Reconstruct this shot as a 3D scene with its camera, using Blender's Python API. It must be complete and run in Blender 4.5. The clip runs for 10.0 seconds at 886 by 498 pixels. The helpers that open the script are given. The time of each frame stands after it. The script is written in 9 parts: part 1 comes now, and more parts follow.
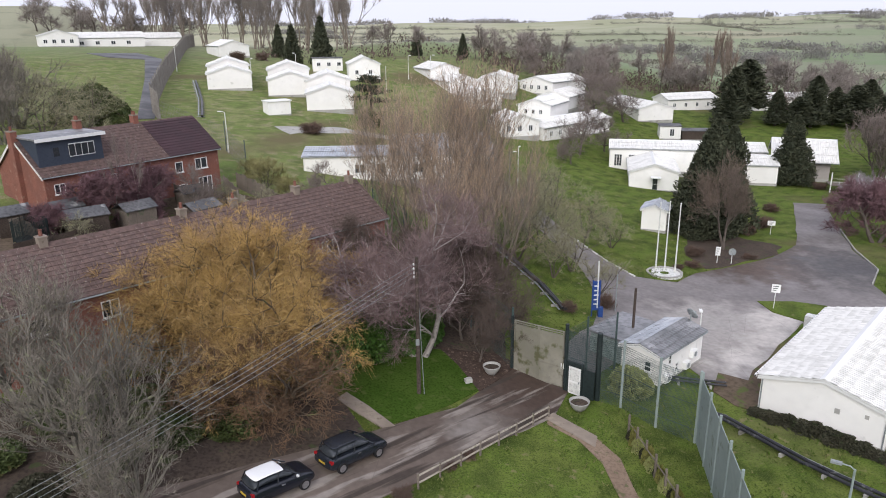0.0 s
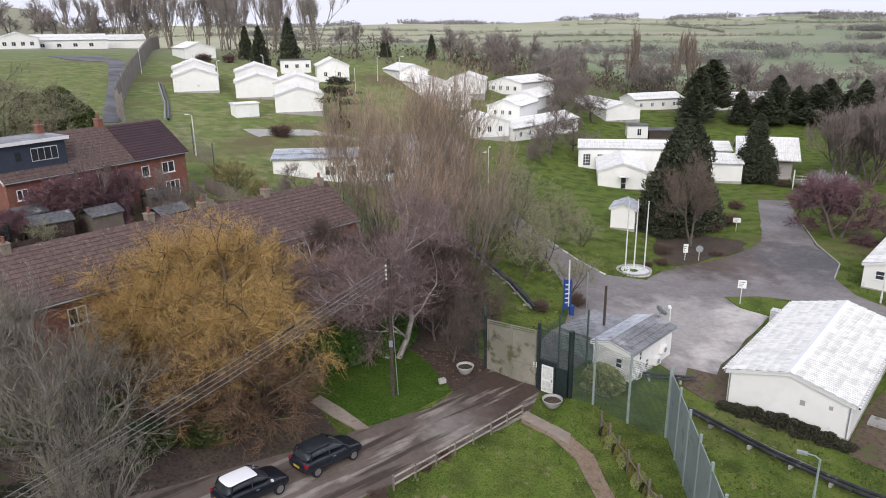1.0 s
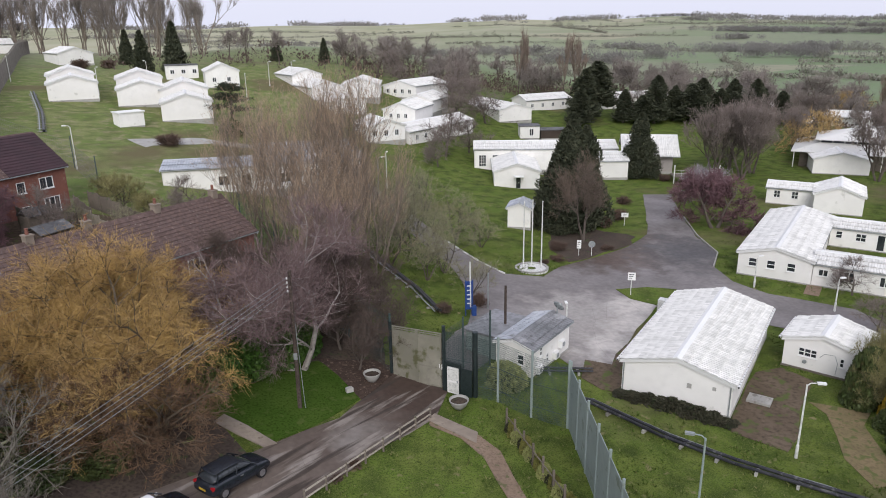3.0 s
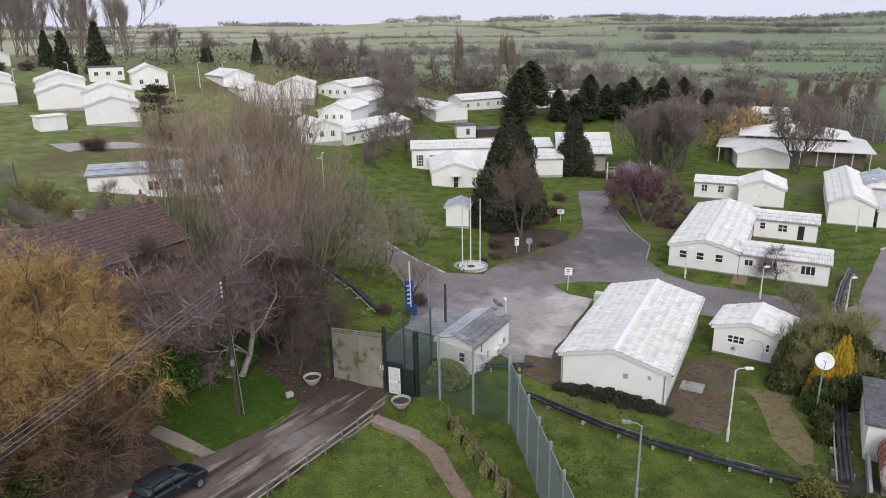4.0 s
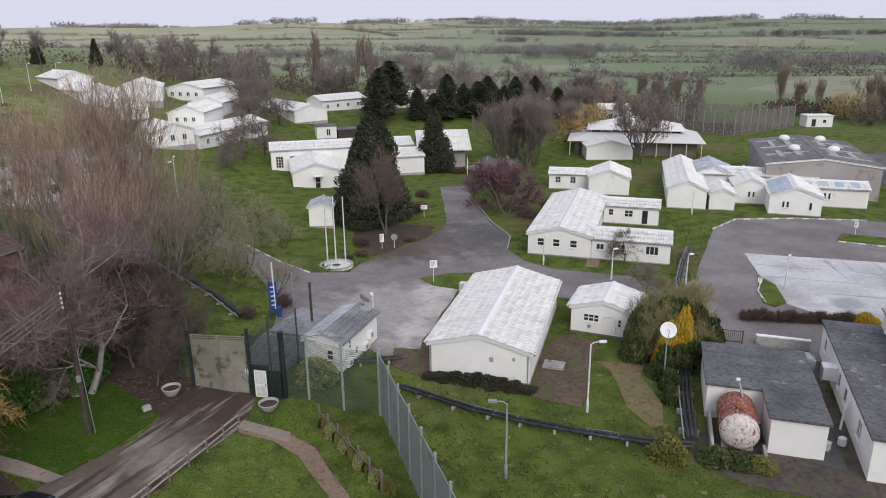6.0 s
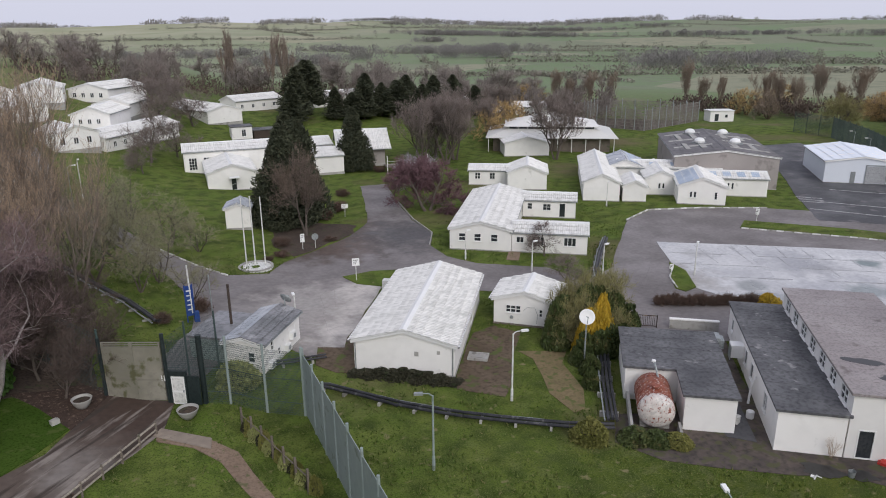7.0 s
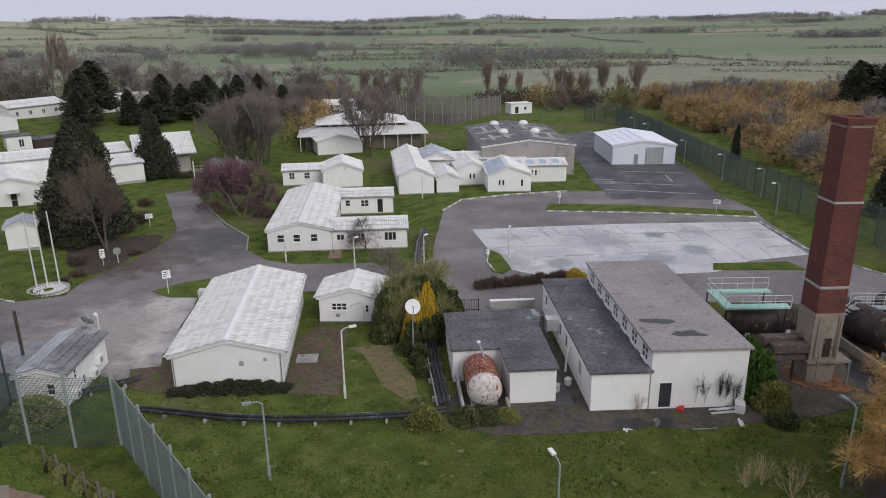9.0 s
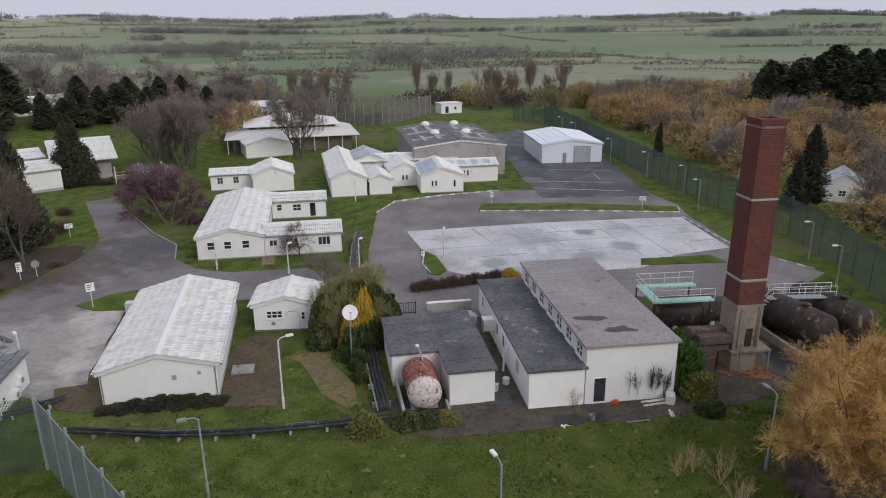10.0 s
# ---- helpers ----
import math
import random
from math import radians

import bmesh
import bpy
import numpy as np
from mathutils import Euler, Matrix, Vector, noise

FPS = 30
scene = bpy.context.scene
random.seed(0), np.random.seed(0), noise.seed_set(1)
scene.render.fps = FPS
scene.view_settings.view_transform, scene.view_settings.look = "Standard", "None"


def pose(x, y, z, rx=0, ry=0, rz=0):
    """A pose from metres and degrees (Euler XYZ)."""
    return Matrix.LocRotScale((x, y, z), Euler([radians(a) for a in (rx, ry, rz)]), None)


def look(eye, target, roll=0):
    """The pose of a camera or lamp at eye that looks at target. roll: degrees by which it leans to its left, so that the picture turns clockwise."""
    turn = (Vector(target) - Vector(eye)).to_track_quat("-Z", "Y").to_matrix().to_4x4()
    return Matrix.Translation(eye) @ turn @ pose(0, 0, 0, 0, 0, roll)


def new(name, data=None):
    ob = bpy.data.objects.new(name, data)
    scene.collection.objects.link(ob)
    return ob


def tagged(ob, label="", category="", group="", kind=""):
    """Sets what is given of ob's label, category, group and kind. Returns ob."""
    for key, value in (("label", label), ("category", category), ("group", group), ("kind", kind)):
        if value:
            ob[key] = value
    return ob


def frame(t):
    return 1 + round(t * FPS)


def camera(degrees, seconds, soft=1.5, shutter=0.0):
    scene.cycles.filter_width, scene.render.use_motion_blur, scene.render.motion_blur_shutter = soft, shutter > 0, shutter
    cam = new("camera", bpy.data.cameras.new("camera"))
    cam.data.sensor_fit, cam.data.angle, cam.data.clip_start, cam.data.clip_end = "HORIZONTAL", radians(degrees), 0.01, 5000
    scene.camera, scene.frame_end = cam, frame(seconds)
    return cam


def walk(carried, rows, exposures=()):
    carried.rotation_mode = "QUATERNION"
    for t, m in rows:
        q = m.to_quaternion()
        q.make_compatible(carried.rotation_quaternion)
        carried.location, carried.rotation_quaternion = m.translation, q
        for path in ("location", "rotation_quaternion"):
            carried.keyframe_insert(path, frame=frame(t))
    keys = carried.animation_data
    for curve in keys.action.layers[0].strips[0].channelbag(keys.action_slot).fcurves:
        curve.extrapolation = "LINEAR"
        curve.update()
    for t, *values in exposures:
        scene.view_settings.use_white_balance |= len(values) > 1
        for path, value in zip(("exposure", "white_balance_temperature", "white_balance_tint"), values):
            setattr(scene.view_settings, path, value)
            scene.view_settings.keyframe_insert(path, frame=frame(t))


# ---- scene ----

cam = camera(64.58, 10.0, soft=1.0)
walk(cam, [
    (0.0, pose(0.000, -0.000, 25.500, 72.409, 0.656, 0.000)),
    (0.5, pose(0.032, -0.068, 25.514, 72.454, 0.709, -0.535)),
    (1.0, pose(-0.017, -0.107, 25.522, 72.476, 0.768, -2.461)),
    (1.5, pose(-0.040, -0.292, 25.763, 72.463, 0.812, -4.421)),
    (2.0, pose(-0.025, -0.371, 25.896, 72.494, 0.810, -6.516)),
    (3.5, pose(0.143, -0.480, 26.046, 72.419, 0.912, -13.261)),
    (4.0, pose(0.243, -0.504, 25.931, 72.420, 0.895, -15.906)),
    (4.5, pose(0.329, -0.558, 25.822, 72.428, 0.852, -18.445)),
    (5.0, pose(0.428, -0.709, 25.715, 72.459, 0.805, -21.310)),
    (5.5, pose(0.520, -0.788, 25.490, 72.479, 0.716, -23.988)),
    (7.0, pose(0.692, -1.048, 24.892, 72.448, 0.528, -33.463)),
    (7.5, pose(0.703, -1.077, 24.691, 72.392, 0.537, -36.695)),
    (8.0, pose(0.752, -1.094, 24.634, 72.348, 0.533, -40.515)),
    (8.5, pose(0.799, -0.993, 24.517, 72.303, 0.536, -44.348)),
    (9.0, pose(0.827, -0.945, 24.543, 72.232, 0.561, -48.668)),
    (9.5, pose(0.814, -0.903, 24.816, 72.121, 0.533, -52.789)),
    (10.0, pose(0.717, -0.839, 24.949, 72.084, 0.438, -54.310)),
], exposures=[(0.0, 0.46), (2.0, 0.37), (3.5, 0.22), (5.5, 0.13), (7.0, -0.02), (10.0, -0.2)])

# ---- overcast daylight ----
SUN_EL, SUN_AZ = radians(33), radians(192)
world = bpy.data.worlds.new("overcast_sky")
scene.world = world
world.use_nodes = True
wn, wl = world.node_tree.nodes, world.node_tree.links
bg = wn["Background"]
sky = wn.new("ShaderNodeTexSky")
sky.sky_type = 'NISHITA'
sky.sun_disc = False
sky.sun_elevation, sky.sun_rotation = SUN_EL, SUN_AZ
sky.dust_density, sky.air_density = 4.0, 1.0
veil = wn.new("ShaderNodeMix")
veil.data_type = 'RGBA'
veil.inputs[0].default_value = 0.86
veil.inputs[7].default_value = (8.3, 8.47, 10.15, 1)
wl.new(sky.outputs[0], veil.inputs[6])
wl.new(veil.outputs[2], bg.inputs[0])
bg.inputs[1].default_value = 0.09
sun_data = bpy.data.lights.new("sun", 'SUN')
sun_data.energy, sun_data.angle, sun_data.color = 1.5, radians(35), (1.0, 0.98, 0.955)
sun = new("sun", sun_data)
sun.matrix_world = look((0, 0, 200), (60 * math.sin(SUN_AZ) * -1, 60 * math.cos(SUN_AZ) * -1, 200 - 60 * math.tan(SUN_EL)))

# ---- materials ----
def material(name, base, second=None, stain=None, rough=0.8, metal=0.0, fine=6.0, coarse=0.5, amount=0.45,
             bump=0.15, ridge=None, spec=0.3, stain_at=0.6, wet=0.0):
    """A surface with variation at two scales, stains with ragged edges and fine relief, in world metres."""
    m = bpy.data.materials.new(name)
    m.use_nodes = True
    n, l = m.node_tree.nodes, m.node_tree.links
    b = n["Principled BSDF"]
    b.inputs["Metallic"].default_value = metal
    b.inputs["Specular IOR Level"].default_value = spec
    geo = n.new("ShaderNodeNewGeometry")
    second = second or tuple(c * 0.75 for c in base)

    def noise_at(scale, detail):
        t = n.new("ShaderNodeTexNoise")
        t.inputs["Scale"].default_value, t.inputs["Detail"].default_value = scale, detail
        l.new(geo.outputs["Position"], t.inputs["Vector"])
        return t

    def ramp(src, lo, hi):
        r = n.new("ShaderNodeMapRange")
        r.inputs[1].default_value, r.inputs[2].default_value = lo, hi
        l.new(src, r.inputs[0])
        return r.outputs[0]

    def mix(fac, a, c):
        x = n.new("ShaderNodeMix")
        x.data_type = 'RGBA'
        if fac is not None:
            l.new(fac, x.inputs[0])
        for socket, v in ((x.inputs[6], a), (x.inputs[7], c)):
            if isinstance(v, tuple):
                socket.default_value = (*v, 1)
            else:
                l.new(v, socket)
        return x
    small, large = noise_at(fine, 5), noise_at(coarse, 6)
    col = mix(ramp(large.outputs[0], 0.35, 0.65), base, second).outputs[2]
    dark = tuple(c * (1 - amount) for c in base)
    x = mix(ramp(small.outputs[0], 0.45, 0.75), col, dark)
    col = x.outputs[2]
    if stain:
        patch = noise_at(coarse * 2.7, 8)
        col = mix(ramp(patch.outputs[0], stain_at, stain_at + 0.08), col, stain).outputs[2]
    info = n.new("ShaderNodeObjectInfo")
    tone = n.new("ShaderNodeHueSaturation")
    l.new(col, tone.inputs["Color"])
    mr = n.new("ShaderNodeMapRange")
    mr.inputs[3].default_value, mr.inputs[4].default_value = 0.94, 1.05
    l.new(info.outputs["Random"], mr.inputs[0])
    l.new(mr.outputs[0], tone.inputs["Value"])
    l.new(tone.outputs[0], b.inputs["Base Color"])
    b.inputs["Roughness"].default_value = rough
    if wet:
        rr = n.new("ShaderNodeMapRange")
        rr.inputs[1].default_value, rr.inputs[2].default_value = 0.4, 0.6
        rr.inputs[3].default_value, rr.inputs[4].default_value = rough, max(0.08, rough - wet)
        l.new(large.outputs[0], rr.inputs[0])
        l.new(rr.outputs[0], b.inputs["Roughness"])
    if bump:
        bp = n.new("ShaderNodeBump")
        bp.inputs["Strength"].default_value, bp.inputs["Distance"].default_value = min(1, bump), 0.05
        l.new(small.outputs[0], bp.inputs["Height"])
        l.new(bp.outputs[0], b.inputs["Normal"])
    return m


M = {}
M["white_wall"] = material("white_render_wall", (0.84, 0.825, 0.795), (0.79, 0.775, 0.74), (0.62, 0.61, 0.57), 0.85, fine=1.2, coarse=0.35, amount=0.08, stain_at=0.66)
M["trim_white"] = material("white_trim_paint", (0.8, 0.8, 0.78), (0.74, 0.74, 0.72), None, 0.5, amount=0.06)
M["grey_roof"] = material("grey_felt_roof", (0.16, 0.165, 0.17), (0.24, 0.24, 0.25), (0.33, 0.33, 0.34), 0.55, fine=2.5, coarse=0.3, amount=0.35, wet=0.25)
M["pale_roof"] = material("pale_grey_wet_roof", (0.36, 0.39, 0.43), (0.5, 0.52, 0.55), (0.2, 0.2, 0.2), 0.35, fine=1.0, coarse=0.3, amount=0.25, wet=0.2)
M["dark_felt"] = material("black_felt_roof", (0.088, 0.089, 0.094), (0.135, 0.134, 0.138), (0.27, 0.265, 0.26), 0.75, fine=3.5, coarse=0.35, amount=0.5, stain_at=0.63, wet=0.22)
M["worn_felt"] = material("worn_mossy_felt_roof", (0.3, 0.268, 0.262), (0.35, 0.315, 0.305), (0.17, 0.147, 0.14), 0.75, fine=6.0, coarse=0.3, amount=0.35, stain_at=0.63, wet=0.2)
M["skylight"] = material("grey_roof_sheet", (0.34, 0.42, 0.52), (0.45, 0.52, 0.6), None, 0.3, amount=0.2)
M["glass"] = material("dark_window_glass", (0.025, 0.03, 0.035), (0.05, 0.055, 0.06), None, 0.08, amount=0.2, bump=0, spec=0.6)
M["brick"] = material("red_brick", (0.25, 0.105, 0.075), (0.2, 0.09, 0.068), (0.28, 0.16, 0.12), 0.9, fine=9, coarse=0.8, amount=0.4)
M["chimney_brick"] = material("dark_red_brick", (0.165, 0.058, 0.043), (0.125, 0.05, 0.042), (0.075, 0.04, 0.036), 0.9, fine=7, coarse=0.6, amount=0.4)
M["mortar"] = material("weathered_mortar", (0.3, 0.24, 0.2), None, None, 0.95)
M["tile"] = material("brown_clay_roof_tile", (0.142, 0.095, 0.082), (0.102, 0.071, 0.065), (0.42, 0.4, 0.36), 0.9, fine=4, coarse=2.6, amount=0.5, stain_at=0.66)
M["tile_dark"] = material("dark_plum_roof_tile", (0.06, 0.032, 0.038), (0.045, 0.028, 0.032), None, 0.7, fine=7, amount=0.3)
M["concrete"] = material("pale_concrete", (0.42, 0.41, 0.38), (0.33, 0.32, 0.3), (0.2, 0.19, 0.17), 0.85, fine=3, coarse=0.5, amount=0.25)
M["tarmac"] = material("dark_tarmac", (0.075, 0.075, 0.08), (0.105, 0.102, 0.105), (0.15, 0.14, 0.14), 0.7, fine=4, coarse=0.15, amount=0.3, wet=0.2)
M["mud"] = material("brown_leaf_litter", (0.06, 0.044, 0.035), (0.09, 0.068, 0.05), (0.055, 0.066, 0.028), 0.95, fine=5, coarse=0.5, amount=0.5, bump=0.5)
M["gravel"] = material("brown_earth_path", (0.24, 0.172, 0.122), (0.28, 0.205, 0.15), (0.13, 0.125, 0.06), 0.95, fine=6, coarse=0.7, amount=0.4, bump=0.4)
M["steel_green"] = material("green_grey_steel_sheet", (0.3, 0.35, 0.335), (0.25, 0.3, 0.285), (0.17, 0.2, 0.16), 0.5, fine=2, coarse=0.5, amount=0.15)
M["wire_green"] = material("dark_green_wire", (0.06, 0.09, 0.085), (0.05, 0.075, 0.07), None, 0.6)
M["wire_far"] = material("dull_green_wire", (0.1, 0.13, 0.12), (0.08, 0.1, 0.09), None, 0.6)
M["wire_perimeter"] = material("dull_green_fence_mesh", (0.07, 0.1, 0.085), (0.09, 0.115, 0.1), (0.13, 0.13, 0.11), 0.7)
M["wire_hill"] = material("grey_brown_fence_slat", (0.2, 0.18, 0.16), (0.26, 0.24, 0.22), None, 0.8)
M["hall_roof"] = material("dark_grey_sheet_roof", (0.135, 0.13, 0.135), (0.18, 0.175, 0.18), (0.26, 0.25, 0.25), 0.7, fine=1.2, coarse=0.2, amount=0.3, stain_at=0.64)
M["post_grey"] = material("galvanised_post", (0.35, 0.38, 0.38), (0.28, 0.3, 0.3), None, 0.45, metal=0.3)
M["post_white"] = material("white_painted_post", (0.75, 0.75, 0.72), (0.62, 0.62, 0.58), None, 0.5)
M["post_dark"] = material("dark_green_painted_steel", (0.02, 0.03, 0.03), (0.03, 0.04, 0.04), None, 0.5)
M["gate"] = material("stained_grey_gate_sheet", (0.27, 0.255, 0.21), (0.19, 0.182, 0.14), (0.105, 0.105, 0.055), 0.8, fine=2.5, coarse=0.4, amount=0.3, stain_at=0.55)
M["rust"] = material("rusty_red_painted_steel", (0.25, 0.07, 0.045), (0.31, 0.12, 0.075), (0.58, 0.5, 0.46), 0.65, fine=5, coarse=2.2, amount=0.45, stain_at=0.57)
M["rust_white"] = material("flaking_white_paint_on_rust", (0.66, 0.62, 0.58), (0.55, 0.48, 0.44), (0.24, 0.075, 0.05), 0.65, fine=5, coarse=2.0, amount=0.4, stain_at=0.57)
M["rust_dark"] = material("dark_rusted_tank_steel", (0.026, 0.02, 0.019), (0.058, 0.039, 0.03), (0.17, 0.12, 0.075), 0.6, fine=2, coarse=0.6, amount=0.5, stain_at=0.6)
M["rust_orange"] = material("orange_rust_stain", (0.3, 0.13, 0.05), (0.14, 0.075, 0.045), (0.06, 0.05, 0.042), 0.9, fine=2.5, coarse=0.8, stain_at=0.52)
M["mint"] = material("mint_green_paint", (0.42, 0.68, 0.58), (0.36, 0.6, 0.5), None, 0.5)
M["timber"] = material("weathered_grey_timber", (0.2, 0.17, 0.14), (0.15, 0.125, 0.105), (0.1, 0.11, 0.07), 0.9, fine=8, amount=0.4)
M["timber_dark"] = material("dark_creosoted_pole", (0.06, 0.045, 0.036), (0.085, 0.066, 0.055), None, 0.9, fine=8)
M["black"] = material("black_rubber", (0.012, 0.012, 0.013), (0.02, 0.02, 0.021), None, 0.7)
M["black_pipe"] = material("black_lagged_pipe", (0.022, 0.023, 0.028), (0.05, 0.05, 0.056), (0.12, 0.12, 0.12), 0.4, fine=2, coarse=1.0)
M["bark"] = material("grey_brown_bark", (0.13, 0.105, 0.09), (0.1, 0.085, 0.07), (0.12, 0.13, 0.07), 0.95, fine=9, bump=0.5)
M["bark_pale"] = material("pale_silver_bark", (0.42, 0.38, 0.34), (0.3, 0.27, 0.24), (0.1, 0.09, 0.08), 0.9, fine=6, coarse=1.2)
M["bark_willow"] = material("dark_willow_bark", (0.11, 0.085, 0.06), (0.085, 0.066, 0.05), (0.12, 0.13, 0.05), 0.95, fine=7, bump=0.4)
M["bark_tan"] = material("tan_grey_bark", (0.26, 0.215, 0.175), (0.2, 0.165, 0.135), (0.14, 0.12, 0.1), 0.95, fine=7)
M["bark_birch"] = material("silver_grey_bark", (0.42, 0.385, 0.35), (0.32, 0.29, 0.26), (0.11, 0.095, 0.085), 0.9, fine=6, coarse=1.2)
M["timber_pale"] = material("pale_weathered_timber", (0.36, 0.32, 0.26), (0.28, 0.25, 0.2), (0.18, 0.18, 0.1), 0.9, fine=6)
M["bark_lichen"] = material("grey_bark_with_lichen", (0.2, 0.18, 0.15), (0.15, 0.14, 0.115), (0.27, 0.29, 0.17), 0.95, fine=6, coarse=0.8)
M["twig_thicket"] = material("dark_brown_twigs", (0.135, 0.098, 0.082), (0.105, 0.08, 0.067), None, 0.95, coarse=0.3)
M["twig_plum"] = material("plum_brown_twigs", (0.245, 0.172, 0.165), (0.2, 0.142, 0.138), None, 0.95, coarse=0.3)
M["twig_olive"] = material("yellow_green_twigs", (0.3, 0.28, 0.12), (0.24, 0.22, 0.1), None, 0.95, coarse=0.3)
M["twig_russet"] = material("russet_brown_twigs", (0.21, 0.126, 0.072), (0.155, 0.098, 0.06), None, 0.95, coarse=0.4)
# bare trees far off: haze is put in by a paler, greyer colour
M["twig_far"] = material("haze_paled_brown_twigs", (0.3, 0.262, 0.235), (0.245, 0.215, 0.195), None, 0.95, coarse=0.05)
M["twig_tan"] = material("tan_twigs", (0.47, 0.345, 0.24), (0.4, 0.295, 0.21), None, 0.95, coarse=0.3)
M["twig_grey"] = material("grey_twigs", (0.26, 0.228, 0.19), (0.205, 0.18, 0.15), (0.2, 0.21, 0.11), 0.95, coarse=0.3)
M["twig_purple"] = material("purple_brown_twigs", (0.255, 0.21, 0.188), (0.205, 0.17, 0.153), None, 0.95, coarse=0.3)
M["twig_brown"] = material("brown_twigs", (0.30, 0.235, 0.19), (0.24, 0.195, 0.16), None, 0.95, coarse=0.3)
M["twig_red"] = material("dark_red_budding_twigs", (0.2, 0.112, 0.125), (0.155, 0.092, 0.1), None, 0.95, coarse=0.4)
M["twig_lilac"] = material("lilac_grey_budding_twigs", (0.32, 0.285, 0.31), (0.26, 0.235, 0.25), None, 0.95, coarse=0.4)
M["twig_orange"] = material("orange_willow_twigs", (0.5, 0.325, 0.115), (0.41, 0.275, 0.115), (0.32, 0.195, 0.09), 0.9, coarse=0.5)
M["twig_green"] = material("green_budding_twigs", (0.32, 0.31, 0.19), (0.26, 0.245, 0.16), None, 0.95, coarse=0.4)
M["twig_birch"] = material("grey_brown_birch_twigs", (0.2, 0.152, 0.12), (0.16, 0.124, 0.1), None, 0.95, coarse=0.3)
M["leaf_dark"] = material("dark_conifer_needles", (0.052, 0.062, 0.038), (0.07, 0.077, 0.045), (0.1, 0.095, 0.055), 0.9, coarse=0.6)
M["leaf_ivy"] = material("ivy_leaves", (0.055, 0.08, 0.024), (0.09, 0.11, 0.036), (0.16, 0.145, 0.06), 0.6, coarse=0.7)
M["leaf_laurel"] = material("laurel_leaves", (0.05, 0.115, 0.02), (0.085, 0.155, 0.03), (0.035, 0.06, 0.015), 0.55, coarse=0.8)
M["leaf_olive"] = material("olive_hedge_leaves", (0.155, 0.16, 0.04), (0.21, 0.2, 0.06), None, 0.8, coarse=0.7)
M["leaf_yellow"] = material("yellow_blossom", (0.55, 0.36, 0.03), (0.45, 0.32, 0.04), None, 0.7, coarse=0.7)
M["bramble"] = material("dark_bramble_leaves", (0.04, 0.042, 0.024), (0.06, 0.055, 0.034), (0.04, 0.055, 0.022), 0.85, coarse=0.9)
M["twig_ochre"] = material("dull_ochre_twigs", (0.5, 0.345, 0.15), (0.42, 0.295, 0.145), (0.34, 0.24, 0.15), 0.95, coarse=0.15)
M["twig_gold"] = material("golden_willow_twigs", (0.6, 0.385, 0.125), (0.5, 0.32, 0.125), (0.38, 0.21, 0.105), 0.9, coarse=0.4)
M["twig_amber"] = material("amber_brown_twigs", (0.28, 0.22, 0.165), (0.235, 0.185, 0.145), None, 0.95, coarse=0.15)
M["twig_shrub"] = material("dark_red_brown_shrub_twigs", (0.15, 0.098, 0.075), (0.115, 0.08, 0.062), None, 0.95, coarse=0.5)
M["flower"] = material("pale_green_blossom", (0.34, 0.36, 0.14), (0.26, 0.28, 0.1), None, 0.8, coarse=0.7)
M["blue_slate"] = material("blue_grey_cladding", (0.035, 0.045, 0.065), (0.045, 0.055, 0.075), None, 0.6, amount=0.15)
M["car_paint"] = material("black_car_paint", (0.012, 0.014, 0.02), (0.016, 0.018, 0.026), None, 0.15, amount=0.1, bump=0, spec=0.6)
M["car_blue"] = material("dark_blue_grey_car_paint", (0.015, 0.018, 0.024), (0.018, 0.022, 0.029), None, 0.15, amount=0.1, bump=0, spec=0.6)
M["car_white"] = material("white_car_paint", (0.78, 0.78, 0.78), (0.75, 0.75, 0.75), None, 0.2, amount=0.03, bump=0)
M["red_light"] = material("red_lamp_lens", (0.4, 0.015, 0.02), None, None, 0.2, bump=0)
M["clear_light"] = material("clear_lamp_lens", (0.6, 0.62, 0.65), None, None, 0.15, bump=0)
M["alloy"] = material("alloy_wheel", (0.5, 0.5, 0.52), None, None, 0.35, metal=0.8, bump=0)
M["blue_paint"] = material("blue_painted_steel", (0.02, 0.06, 0.25), (0.03, 0.07, 0.2), None, 0.5)
M["red_plastic"] = material("red_plastic", (0.6, 0.05, 0.04), None, None, 0.5)
M["pale_shed"] = material("pale_blue_grey_sheet", (0.72, 0.76, 0.81), (0.66, 0.7, 0.755), None, 0.5, amount=0.08, coarse=0.1)
M["buff_sheet"] = material("buff_grey_cladding", (0.36, 0.33, 0.31), (0.3, 0.275, 0.26), (0.22, 0.2, 0.19), 0.8, coarse=0.2, amount=0.15)
M["roller"] = material("grey_roller_shutter", (0.42, 0.43, 0.44), (0.37, 0.38, 0.39), None, 0.6)


